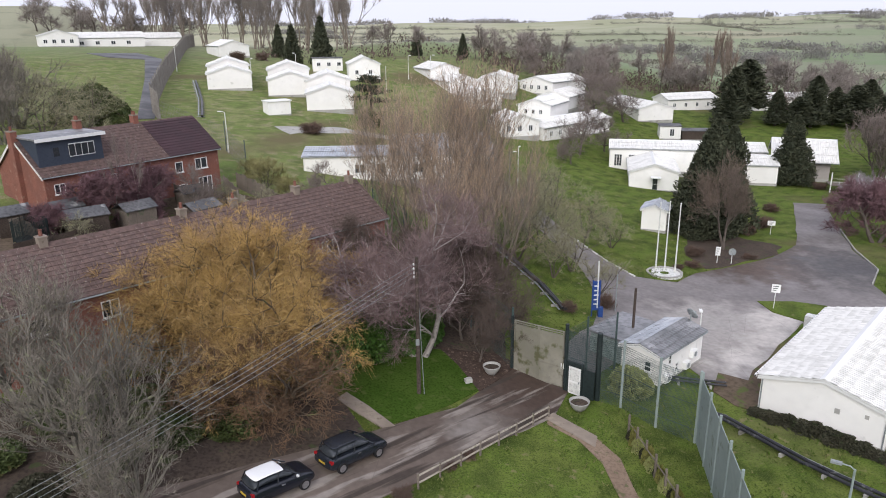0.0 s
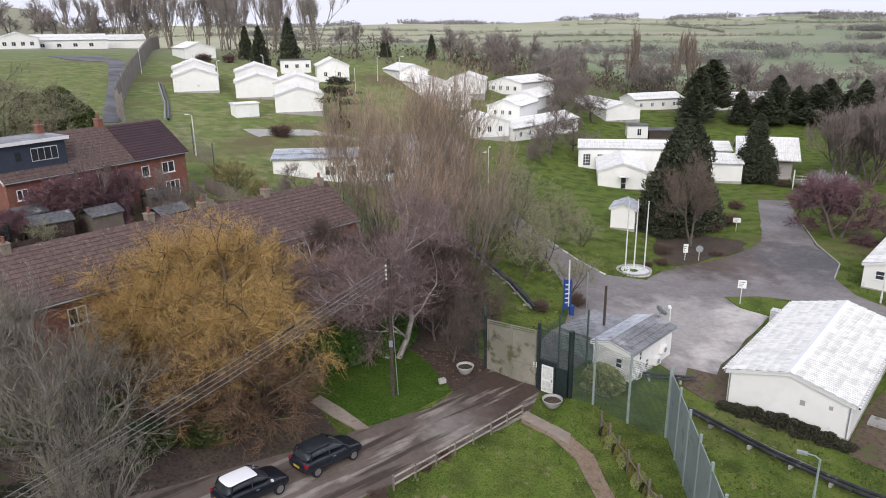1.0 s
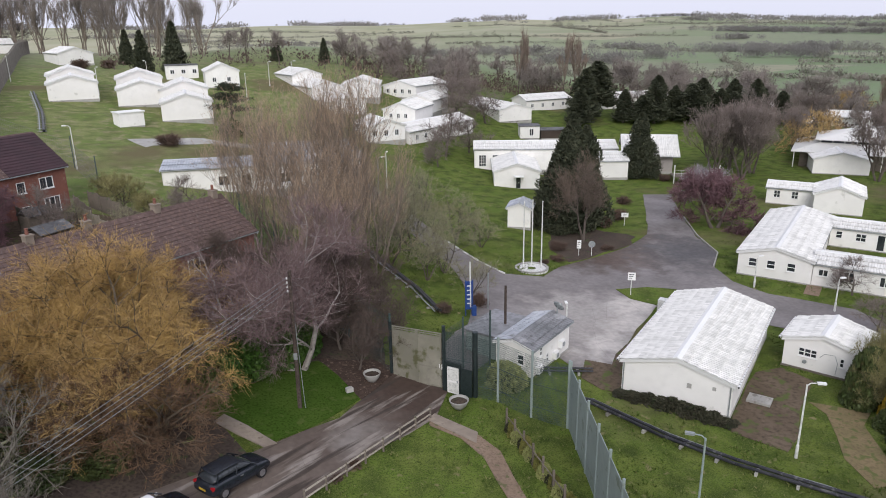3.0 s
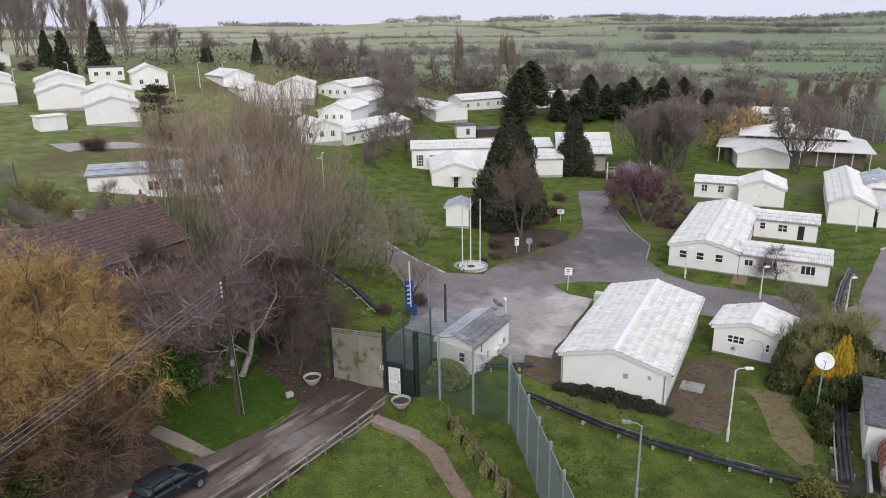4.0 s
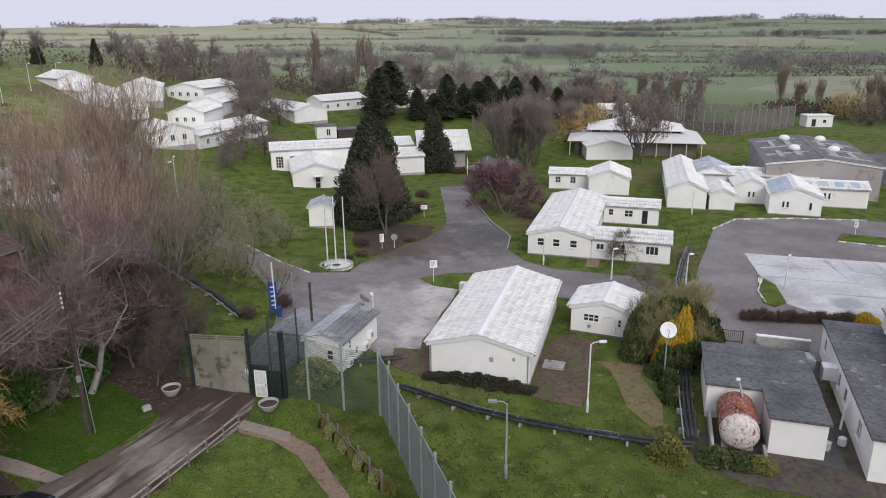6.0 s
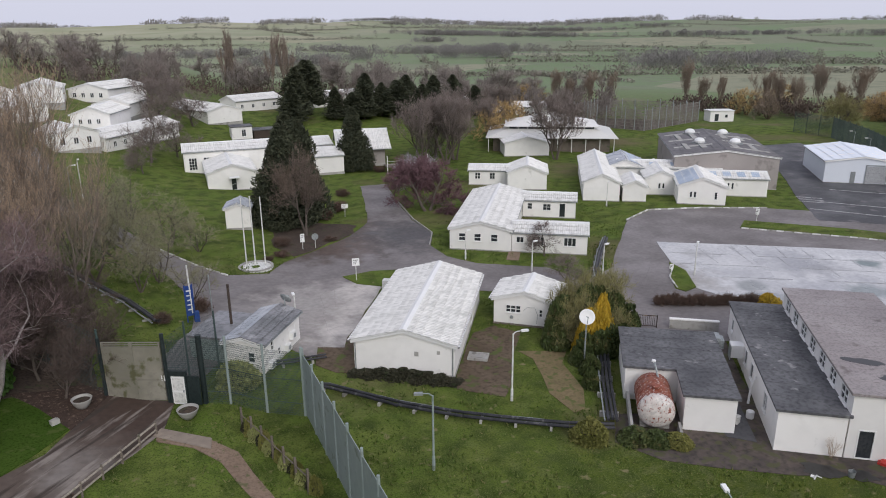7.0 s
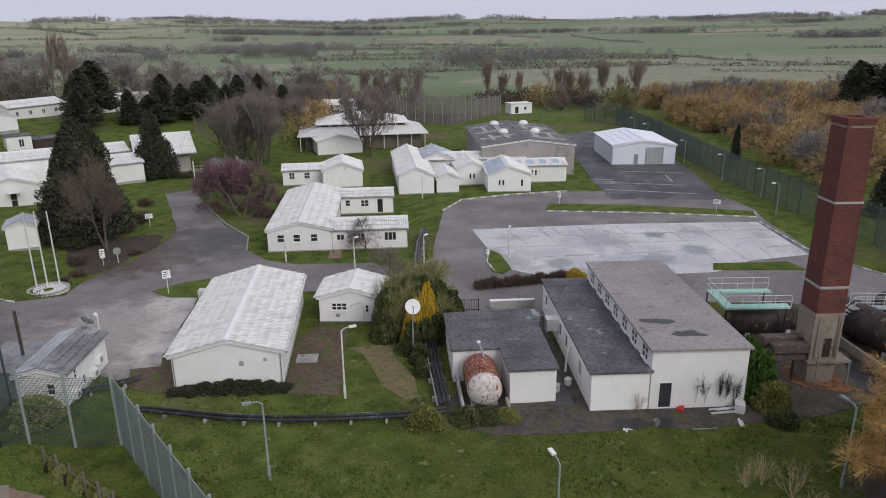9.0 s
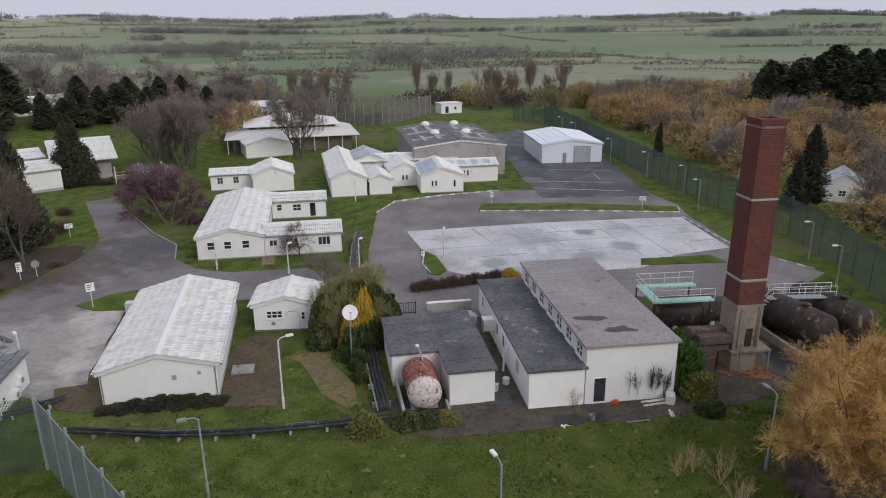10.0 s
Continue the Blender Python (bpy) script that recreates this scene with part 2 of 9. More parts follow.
def sheet_material(name, base, dirt, lap):
    """Painted ribbed sheeting: grime in runs up the slope, grime and coloured-in shade along the laps."""
    m = bpy.data.materials.new(name)
    m.use_nodes = True
    n, l = m.node_tree.nodes, m.node_tree.links
    b = n["Principled BSDF"]
    b.inputs["Roughness"].default_value = 0.6
    uv = n.new("ShaderNodeUVMap")
    info = n.new("ShaderNodeObjectInfo")
    geo = n.new("ShaderNodeNewGeometry")

    def scaled(sx, sy):
        k = n.new("ShaderNodeVectorMath")
        k.operation = 'MULTIPLY_ADD'
        k.inputs[1].default_value = (sx, sy, 0)
        l.new(uv.outputs[0], k.inputs[0])
        c = n.new("ShaderNodeCombineXYZ")
        mul = n.new("ShaderNodeMath")
        mul.operation = 'MULTIPLY'
        mul.inputs[1].default_value = 40.0
        l.new(info.outputs["Random"], mul.inputs[0])
        l.new(mul.outputs[0], c.inputs[2])
        l.new(c.outputs[0], k.inputs[2])
        return k.outputs[0]

    def noise_of(vec, detail, scale=1.0):
        t = n.new("ShaderNodeTexNoise")
        t.inputs["Scale"].default_value, t.inputs["Detail"].default_value = scale, detail
        l.new(vec, t.inputs["Vector"])
        return t.outputs[0]

    def ramp(src, lo, hi, top=1.0):
        r = n.new("ShaderNodeMapRange")
        r.inputs[1].default_value, r.inputs[2].default_value, r.inputs[4].default_value = lo, hi, top
        l.new(src, r.inputs[0])
        return r.outputs[0]

    def mix(fac, a, c):
        x = n.new("ShaderNodeMix")
        x.data_type = 'RGBA'
        l.new(fac, x.inputs[0])
        for socket, v in ((x.inputs[6], a), (x.inputs[7], c)):
            if isinstance(v, tuple):
                socket.default_value = (*v, 1)
            else:
                l.new(v, socket)
        return x.outputs[2]
    col = mix(ramp(noise_of(scaled(4.0, 0.5), 5), 0.46, 0.7, 0.9), base, dirt)
    col = mix(ramp(noise_of(scaled(0.7, 1.4), 6), 0.5, 0.72, 0.6), col, dirt)
    col = mix(ramp(noise_of(geo.outputs["Position"], 8, 1.6), 0.62, 0.74, 0.8), col, lap)
    # short dabs above each lap: grime, and the sheets' shadow marks put into colour
    parts = n.new("ShaderNodeSeparateXYZ")
    l.new(uv.outputs[0], parts.inputs[0])
    dab = n.new("ShaderNodeMath")
    dab.operation = 'MULTIPLY'
    l.new(ramp(parts.outputs[1], 0.42, 0.2), dab.inputs[0])
    l.new(ramp(noise_of(scaled(2.4, 0.3), 3), 0.42, 0.56, 0.55), dab.inputs[1])
    col = mix(dab.outputs[0], col, lap)
    tone = n.new("ShaderNodeHueSaturation")
    mr = n.new("ShaderNodeMapRange")
    mr.inputs[3].default_value, mr.inputs[4].default_value = 0.95, 1.03
    l.new(info.outputs["Random"], mr.inputs[0])
    l.new(mr.outputs[0], tone.inputs["Value"])
    l.new(col, tone.inputs["Color"])
    l.new(tone.outputs[0], b.inputs["Base Color"])
    return m



def ground_cover(name, base, second, spots, streak=None, rough=0.75, wet=0.25, spec=0.14):
    """Paving with worn areas: each spot is (x, y, inner, outer, colour), its edge broken up by noise; streak is (degrees, colour, from, to) for wear along a road."""
    m = bpy.data.materials.new(name)
    m.use_nodes = True
    n, l = m.node_tree.nodes, m.node_tree.links
    b = n["Principled BSDF"]
    b.inputs["Specular IOR Level"].default_value = spec
    geo = n.new("ShaderNodeNewGeometry")

    def noise_of(vec, scale, detail):
        t = n.new("ShaderNodeTexNoise")
        t.inputs["Scale"].default_value, t.inputs["Detail"].default_value = scale, detail
        l.new(vec, t.inputs["Vector"])
        return t.outputs[0]

    def ramp(src, lo, hi, a=0.0, c=1.0):
        r = n.new("ShaderNodeMapRange")
        for k, v in enumerate((lo, hi, a, c)):
            r.inputs[k + 1].default_value = v
        l.new(src, r.inputs[0])
        return r.outputs[0]

    def mix(fac, a, c):
        x = n.new("ShaderNodeMix")
        x.data_type = 'RGBA'
        l.new(fac, x.inputs[0])
        for socket, v in ((x.inputs[6], a), (x.inputs[7], c)):
            if isinstance(v, tuple):
                socket.default_value = (*v, 1)
            else:
                l.new(v, socket)
        return x.outputs[2]
    at = geo.outputs["Position"]
    broad = noise_of(at, 0.16, 7)
    col = mix(ramp(broad, 0.35, 0.65), base, second)
    ragged = ramp(noise_of(at, 0.5, 9), 0.3, 0.7, -0.5, 0.5)
    for x, y, inner, outer, colour in spots:
        far_off = n.new("ShaderNodeVectorMath")
        far_off.operation = 'DISTANCE'
        far_off.inputs[1].default_value = (x, y, 0.2)
        l.new(at, far_off.inputs[0])
        add = n.new("ShaderNodeMath")
        add.operation = 'MULTIPLY_ADD'
        add.inputs[1].default_value = (outer - inner) * 1.1
        l.new(ragged, add.inputs[0])
        l.new(far_off.outputs["Value"], add.inputs[2])
        col = mix(ramp(add.outputs[0], outer, inner), col, colour)
    if streak:
        turn = n.new("ShaderNodeVectorRotate")
        turn.rotation_type = 'Z_AXIS'
        turn.inputs["Angle"].default_value = -radians(streak[0])
        l.new(at, turn.inputs["Vector"])
        squash = n.new("ShaderNodeVectorMath")
        squash.operation = 'MULTIPLY'
        squash.inputs[1].default_value = (0.16, 1.15, 0.0)
        l.new(turn.outputs[0], squash.inputs[0])
        run = noise_of(squash.outputs[0], 1.0, 7)
        col = mix(ramp(run, streak[2], streak[3]), col, streak[1])
        squash2 = n.new("ShaderNodeVectorMath")
        squash2.operation = 'MULTIPLY_ADD'
        squash2.inputs[1].default_value, squash2.inputs[2].default_value = (0.12, 1.6, 0.0), (7.0, 3.0, 1.0)
        l.new(turn.outputs[0], squash2.inputs[0])
        col = mix(ramp(noise_of(squash2.outputs[0], 1.0, 6), 0.54, 0.62), col, tuple(c * 0.42 for c in base))
    fine = noise_of(at, 2.2, 9)
    shade = n.new("ShaderNodeHueSaturation")
    l.new(ramp(fine, 0.3, 0.7, 0.86, 1.12), shade.inputs["Value"])
    l.new(col, shade.inputs["Color"])
    cracks = n.new("ShaderNodeTexVoronoi")
    cracks.feature = 'DISTANCE_TO_EDGE'
    cracks.inputs["Scale"].default_value = 0.22
    l.new(at, cracks.inputs["Vector"])
    col = mix(ramp(cracks.outputs["Distance"], 0.006, 0.0, 0.0, 0.3), shade.outputs[0], tuple(c * 0.6 for c in base))
    l.new(col, b.inputs["Base Color"])
    l.new(ramp(broad, 0.4, 0.6, rough, rough - wet), b.inputs["Roughness"])
    bp = n.new("ShaderNodeBump")
    bp.inputs["Strength"].default_value, bp.inputs["Distance"].default_value = 0.15, 0.05
    l.new(fine, bp.inputs["Height"])
    l.new(bp.outputs[0], b.inputs["Normal"])
    return m


DUST, LITTER = (0.52, 0.485, 0.45), (0.085, 0.062, 0.05)
M["asphalt"] = ground_cover("worn_asphalt", (0.165, 0.15, 0.146), (0.225, 0.206, 0.2),
                            [(24.2, 54.0, 5.0, 9.5, (0.33, 0.305, 0.285)), (24.0, 49.6, 0.8, 3.6, DUST), (27.6, 53.6, 0.8, 3.4, DUST), (29.6, 57.6, 0.6, 3.0, DUST), (22.6, 57.0, 0.5, 4.5, (0.33, 0.31, 0.29)),
                             (32.0, 74.0, 3.0, 9.0, LITTER), (39.2, 78.6, 2.0, 7.5, LITTER), (35.5, 72.0, 0.5, 6.0, (0.13, 0.1, 0.087)), (44, 72, 2, 9, (0.11, 0.105, 0.107)), (25.4, 46.8, 0.2, 2.2, (0.12, 0.095, 0.08))])
M["drive"] = ground_cover("muddy_asphalt_drive", (0.15, 0.12, 0.1), (0.115, 0.09, 0.075), [(6.0, 43.8, 3.0, 6.5, (0.075, 0.053, 0.043)), (1.4, 38.6, 0.5, 3.5, (0.22, 0.195, 0.175))],
                          (43, (0.26, 0.228, 0.2), 0.53, 0.6), wet=0.2)
M["wet_concrete"] = ground_cover("wet_concrete_slab", (0.58, 0.578, 0.575), (0.4, 0.398, 0.4), [(72.5, 37.5, 1.0, 5.0, (0.3, 0.3, 0.31)), (58.5, 41.5, 1.0, 4.5, (0.33, 0.31, 0.29)), (67.0, 31.5, 0.5, 6.0, (0.4, 0.4, 0.415)), (83.0, 31.0, 0.5, 3.0, (0.33, 0.33, 0.34)), (70.0, 29.5, 1.4, 2.6, (0.24, 0.265, 0.265)), (76.0, 27.5, 1.2, 2.2, (0.26, 0.285, 0.285)), (62.2, 36.6, 1.0, 2.0, (0.28, 0.29, 0.285)), (60.4, 33.4, 1.4, 2.8, (0.29, 0.3, 0.3)), (59.6, 45.0, 0.5, 3.0, (0.31, 0.295, 0.275)), (78.5, 33.6, 0.9, 1.8, (0.2, 0.24, 0.24)), (66.6, 46.2, 0.3, 2.4, (0.36, 0.355, 0.35)), (86.5, 24.0, 0.3, 2.2, (0.36, 0.355, 0.36))], rough=0.45, wet=0.3, spec=0.3)
M["earth_grass"] = material("bare_earth_with_grass", (0.1, 0.073, 0.048), (0.145, 0.108, 0.075), (0.085, 0.105, 0.03), 0.95, fine=3, coarse=0.4, amount=0.45, bump=0.4, stain_at=0.55)
M["yard_earth"] = material("oily_earth_with_moss", (0.062, 0.052, 0.048), (0.11, 0.085, 0.068), (0.072, 0.072, 0.035), 0.85, fine=2.5, coarse=0.5, amount=0.45, bump=0.4, stain_at=0.52, wet=0.2)
M["white_roof"] = sheet_material("dirty_white_sheet_roof", (0.765, 0.755, 0.715), (0.56, 0.555, 0.52), (0.47, 0.465, 0.43))
M["tan_concrete"] = material("tan_stained_concrete", (0.3, 0.25, 0.2), (0.22, 0.18, 0.145), (0.14, 0.11, 0.085), 0.85, fine=2.5, coarse=0.7, amount=0.3)
M["dead_grass"] = material("dead_brown_grass", (0.21, 0.158, 0.085), (0.155, 0.13, 0.06), (0.1, 0.115, 0.035), 0.95, fine=6, coarse=0.6, amount=0.4, bump=0.4, stain_at=0.55)
# deep green, darkened further: tree shade over this lawn is in the colour
M["deep_shaded_grass"] = material("deep_green_shaded_lawn", (0.042, 0.08, 0.012), (0.058, 0.098, 0.017), (0.075, 0.1, 0.026), 0.95, fine=7, coarse=0.5, amount=0.45, bump=0.5, spec=0.05)
M["leaf_litter"] = material("brown_leaf_litter_scatter", (0.095, 0.066, 0.052), (0.065, 0.047, 0.038), (0.17, 0.125, 0.1), 0.95, fine=9, coarse=1.6, amount=0.5, bump=0.5, spec=0.1, stain_at=0.58)
M["puddle"] = material("still_dark_water", (0.018, 0.017, 0.017), (0.025, 0.023, 0.023), None, 0.3, bump=0, spec=0.5)
M["wet_dark"] = material("wet_grey_concrete", (0.37, 0.365, 0.365), (0.4, 0.4, 0.41), (0.27, 0.27, 0.27), 0.4, fine=1.5, coarse=0.5, wet=0.15, bump=0.05)
M["lagging"] = material("weathered_duct_lagging", (0.13, 0.095, 0.078), (0.1, 0.075, 0.065), (0.2, 0.16, 0.13), 0.8, fine=3, coarse=0.8)


def island_material(name, colours, rough=0.9):
    """One material whose loose pieces each take one of several colours."""
    m = bpy.data.materials.new(name)
    m.use_nodes = True
    n, l = m.node_tree.nodes, m.node_tree.links
    b = n["Principled BSDF"]
    b.inputs["Roughness"].default_value, b.inputs["Specular IOR Level"].default_value = rough, 0.15
    geo = n.new("ShaderNodeNewGeometry")
    cr = n.new("ShaderNodeValToRGB")
    e = cr.color_ramp.elements
    e[0].color, e[1].color = (*colours[0], 1), (*colours[-1], 1)
    for i, c in enumerate(colours[1:-1]):
        q = e.new((i + 1) / (len(colours) - 1))
        q.color = (*c, 1)
    l.new(geo.outputs["Random Per Island"], cr.inputs[0])
    l.new(cr.outputs[0], b.inputs["Base Color"])
    return m


M["tuft"] = island_material("grass_tuft", [(0.05, 0.082, 0.012), (0.065, 0.105, 0.02), (0.09, 0.135, 0.028), (0.12, 0.155, 0.04), (0.2, 0.19, 0.08)])


# ---- ground ----
def soft(v, k=1.5):
    return k * math.log1p(math.exp(max(-40.0, v / k))) if v / k < 40 else v


def ease(a, b, v):
    v = min(1.0, max(0.0, (v - a) / (b - a)))
    return v * v * (3 - 2 * v)


def ground(x, y):
    """The height of the land: a level camp, a hillside behind it, marsh and far low hills."""
    h = 24 * (1 - math.exp(-soft(-0.203 * x + 0.07 * y - 1.57) / 20))
    h += 5 * ease(115, 190, y) * ease(-60, 0, x) * (1 - ease(90, 160, x))
    r = math.hypot(x - 20, y - 20)
    ahead = math.atan2(x, y)
    h *= 1 - ease(300, 620, r)
    h -= 4 * ease(230, 420, r)
    h += ease(130, 260, x) * (1 - ease(-20, 60, y)) * 5 * (1 - ease(300, 500, r))
    hills = 0.5 + 0.5 * noise.noise(Vector((x / 900, y / 900, 3.1))) + 0.35 * noise.noise(Vector((x / 350, y / 350, 7.7)))
    h += ease(700, 2600, r) * (24 + 30 * hills)
    if r > 420:
        h += ease(420, 1000, r) * 9 * noise.noise(Vector((x / 420, y / 260, 4.4)))
    h += 26 * ease(285, 430, r) * (1 - ease(560, 1000, r)) * (1 - ease(-0.47, -0.37, ahead))
    if r > 150:
        h += ease(150, 500, r) * 0.8 * noise.noise(Vector((x / 60, y / 60, 1.3)))
    return h


def spaced(lo, hi, near_lo, near_hi, step):
    """Grid lines: even steps where the camera passes, wider and wider beyond."""
    xs = list(np.arange(near_lo, near_hi + step, step))
    a, s = near_lo, step
    left = []
    while a > lo:
        s *= 1.09
        a -= s
        left.append(a)
    a, s = xs[-1], step
    while a < hi:
        s *= 1.09
        a += s
        xs.append(a)
    return left[::-1] + xs


def ground_material():
    m = bpy.data.materials.new("grass_and_fields")
    m.use_nodes = True
    n, l = m.node_tree.nodes, m.node_tree.links
    b = n["Principled BSDF"]
    b.inputs["Roughness"].default_value, b.inputs["Specular IOR Level"].default_value = 0.95, 0.1
    geo = n.new("ShaderNodeNewGeometry")

    def noise_at(scale, detail=6):
        t = n.new("ShaderNodeTexNoise")
        t.inputs["Scale"].default_value, t.inputs["Detail"].default_value = scale, detail
        l.new(geo.outputs["Position"], t.inputs["Vector"])
        return t.outputs[0]

    def ramp(src, lo, hi):
        r = n.new("ShaderNodeMapRange")
        r.inputs[1].default_value, r.inputs[2].default_value = lo, hi
        l.new(src, r.inputs[0])
        return r.outputs[0]

    def mix(fac, a, c):
        x = n.new("ShaderNodeMix")
        x.data_type = 'RGBA'
        l.new(fac, x.inputs[0])
        for socket, v in ((x.inputs[6], a), (x.inputs[7], c)):
            if isinstance(v, tuple):
                socket.default_value = (*v, 1)
            else:
                l.new(v, socket)
        return x.outputs[2]
    slope_at = n.new("ShaderNodeVectorMath")
    slope_at.operation = 'DOT_PRODUCT'
    slope_at.inputs[1].default_value = (-0.203, 0.07, 0.0)
    l.new(geo.outputs["Position"], slope_at.inputs[0])
    on_hill = ramp(slope_at.outputs["Value"], 4.5, 9.5)
    lawn = mix(ramp(noise_at(0.25), 0.35, 0.65), (0.064, 0.089, 0.012), (0.093, 0.11, 0.019))
    lawn = mix(ramp(noise_at(0.9, 9), 0.5, 0.64), lawn, (0.1, 0.11, 0.038))
    off_bank = n.new("ShaderNodeVectorMath")
    off_bank.operation = 'DISTANCE'
    off_bank.inputs[1].default_value = (46.0, 6.0, 0.0)
    l.new(geo.outputs["Position"], off_bank.inputs[0])
    lush = mix(ramp(noise_at(0.4, 8), 0.4, 0.6), (0.104, 0.158, 0.025), (0.142, 0.178, 0.038))
    # bright grass stops short of the trees: their shade is put into the colour
    xyz = n.new("ShaderNodeSeparateXYZ")
    l.new(geo.outputs["Position"], xyz.inputs[0])
    both = n.new("ShaderNodeMath")
    both.operation = 'MULTIPLY'
    l.new(ramp(off_bank.outputs["Value"], 20, 42), both.inputs[0])
    l.new(ramp(xyz.outputs[0], -3.0, 2.0), both.inputs[1])
    lawn = mix(both.outputs[0], lawn, lush)
    meadow = mix(ramp(noise_at(0.16, 8), 0.4, 0.58), (0.15, 0.21, 0.055), (0.23, 0.25, 0.1))
    meadow = mix(ramp(noise_at(0.5, 9), 0.54, 0.62), meadow, (0.30, 0.265, 0.16))
    grass = mix(on_hill, lawn, meadow)
    dark = mix(on_hill, (0.034, 0.054, 0.010), (0.095, 0.118, 0.04))
    grass = mix(ramp(noise_at(0.55, 5), 0.42, 0.7), grass, dark)
    grass = mix(ramp(noise_at(9.0, 10), 0.44, 0.72), grass, dark)
    grass = mix(ramp(noise_at(16.0, 6), 0.5, 0.7), grass, (0.13, 0.15, 0.048))
    grass = mix(ramp(noise_at(1.3, 12), 0.63, 0.72), grass, (0.19, 0.17, 0.085))
    grass = mix(ramp(noise_at(0.06, 8), 0.56, 0.68), grass, (0.135, 0.118, 0.06))
    # far meadows, each patch its own green or straw, haze put into the colours
    warp = n.new("ShaderNodeVectorMath")
    warp.operation = 'MULTIPLY'
    warp.inputs[1].default_value = (0.0042, 0.0062, 0.0)
    l.new(geo.outputs["Position"], warp.inputs[0])
    vor = n.new("ShaderNodeTexVoronoi")
    vor.inputs["Scale"].default_value = 1.0
    l.new(warp.outputs[0], vor.inputs["Vector"])
    sep = n.new("ShaderNodeSeparateColor")
    l.new(vor.outputs["Color"], sep.inputs[0])
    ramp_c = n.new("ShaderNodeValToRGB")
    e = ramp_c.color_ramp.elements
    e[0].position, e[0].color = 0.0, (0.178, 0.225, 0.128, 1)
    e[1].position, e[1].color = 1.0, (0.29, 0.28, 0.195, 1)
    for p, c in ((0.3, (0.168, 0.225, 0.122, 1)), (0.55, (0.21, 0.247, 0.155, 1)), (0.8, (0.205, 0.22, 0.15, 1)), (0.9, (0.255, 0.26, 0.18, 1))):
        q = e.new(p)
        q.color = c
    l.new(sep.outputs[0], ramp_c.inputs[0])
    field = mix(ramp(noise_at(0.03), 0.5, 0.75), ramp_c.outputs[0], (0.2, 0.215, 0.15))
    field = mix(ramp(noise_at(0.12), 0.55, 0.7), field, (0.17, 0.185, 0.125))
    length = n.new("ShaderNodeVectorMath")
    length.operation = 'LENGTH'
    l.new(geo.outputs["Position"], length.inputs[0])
    # brighter haze off to the left, put in as a pale straw tint
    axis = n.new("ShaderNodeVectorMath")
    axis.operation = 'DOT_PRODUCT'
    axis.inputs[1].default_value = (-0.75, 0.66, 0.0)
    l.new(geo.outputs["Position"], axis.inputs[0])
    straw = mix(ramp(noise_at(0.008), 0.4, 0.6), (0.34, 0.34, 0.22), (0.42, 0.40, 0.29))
    part_haze = n.new("ShaderNodeMath")
    part_haze.operation = 'MULTIPLY'
    part_haze.inputs[1].default_value = 0.8
    l.new(ramp(axis.outputs["Value"], 50, 900), part_haze.inputs[0])
    field = mix(part_haze.outputs[0], field, straw)
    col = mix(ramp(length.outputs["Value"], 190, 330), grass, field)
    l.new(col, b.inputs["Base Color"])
    bp = n.new("ShaderNodeBump")
    bp.inputs["Strength"].default_value, bp.inputs["Distance"].default_value = 0.6, 0.12
    l.new(noise_at(7.0, 4), bp.inputs["Height"])
    l.new(bp.outputs[0], b.inputs["Normal"])
    return m


M["grass"] = ground_material()


def mesh_ob(name, verts, faces, mat, parent=None, label="", smooth=False):
    me = bpy.data.meshes.new(name)
    me.from_pydata(verts, [], faces)
    me.materials.append(mat)
    if smooth:
        me.shade_smooth()
    ob = new(name, me)
    if parent:
        ob.parent = parent
    if label:
        ob["label"] = label
    return ob


xs, ys = spaced(-3600, 4000, -70, 135, 1.6), spaced(-900, 4200, -20, 150, 1.6)
verts = [(x, y, ground(x, y)) for y in ys for x in xs]
nx = len(xs)
faces = [(j * nx + i, j * nx + i + 1, (j + 1) * nx + i + 1, (j + 1) * nx + i) for j in range(len(ys) - 1) for i in range(nx - 1)]
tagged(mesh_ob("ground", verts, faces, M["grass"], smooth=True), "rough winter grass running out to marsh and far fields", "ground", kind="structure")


PAVED = []


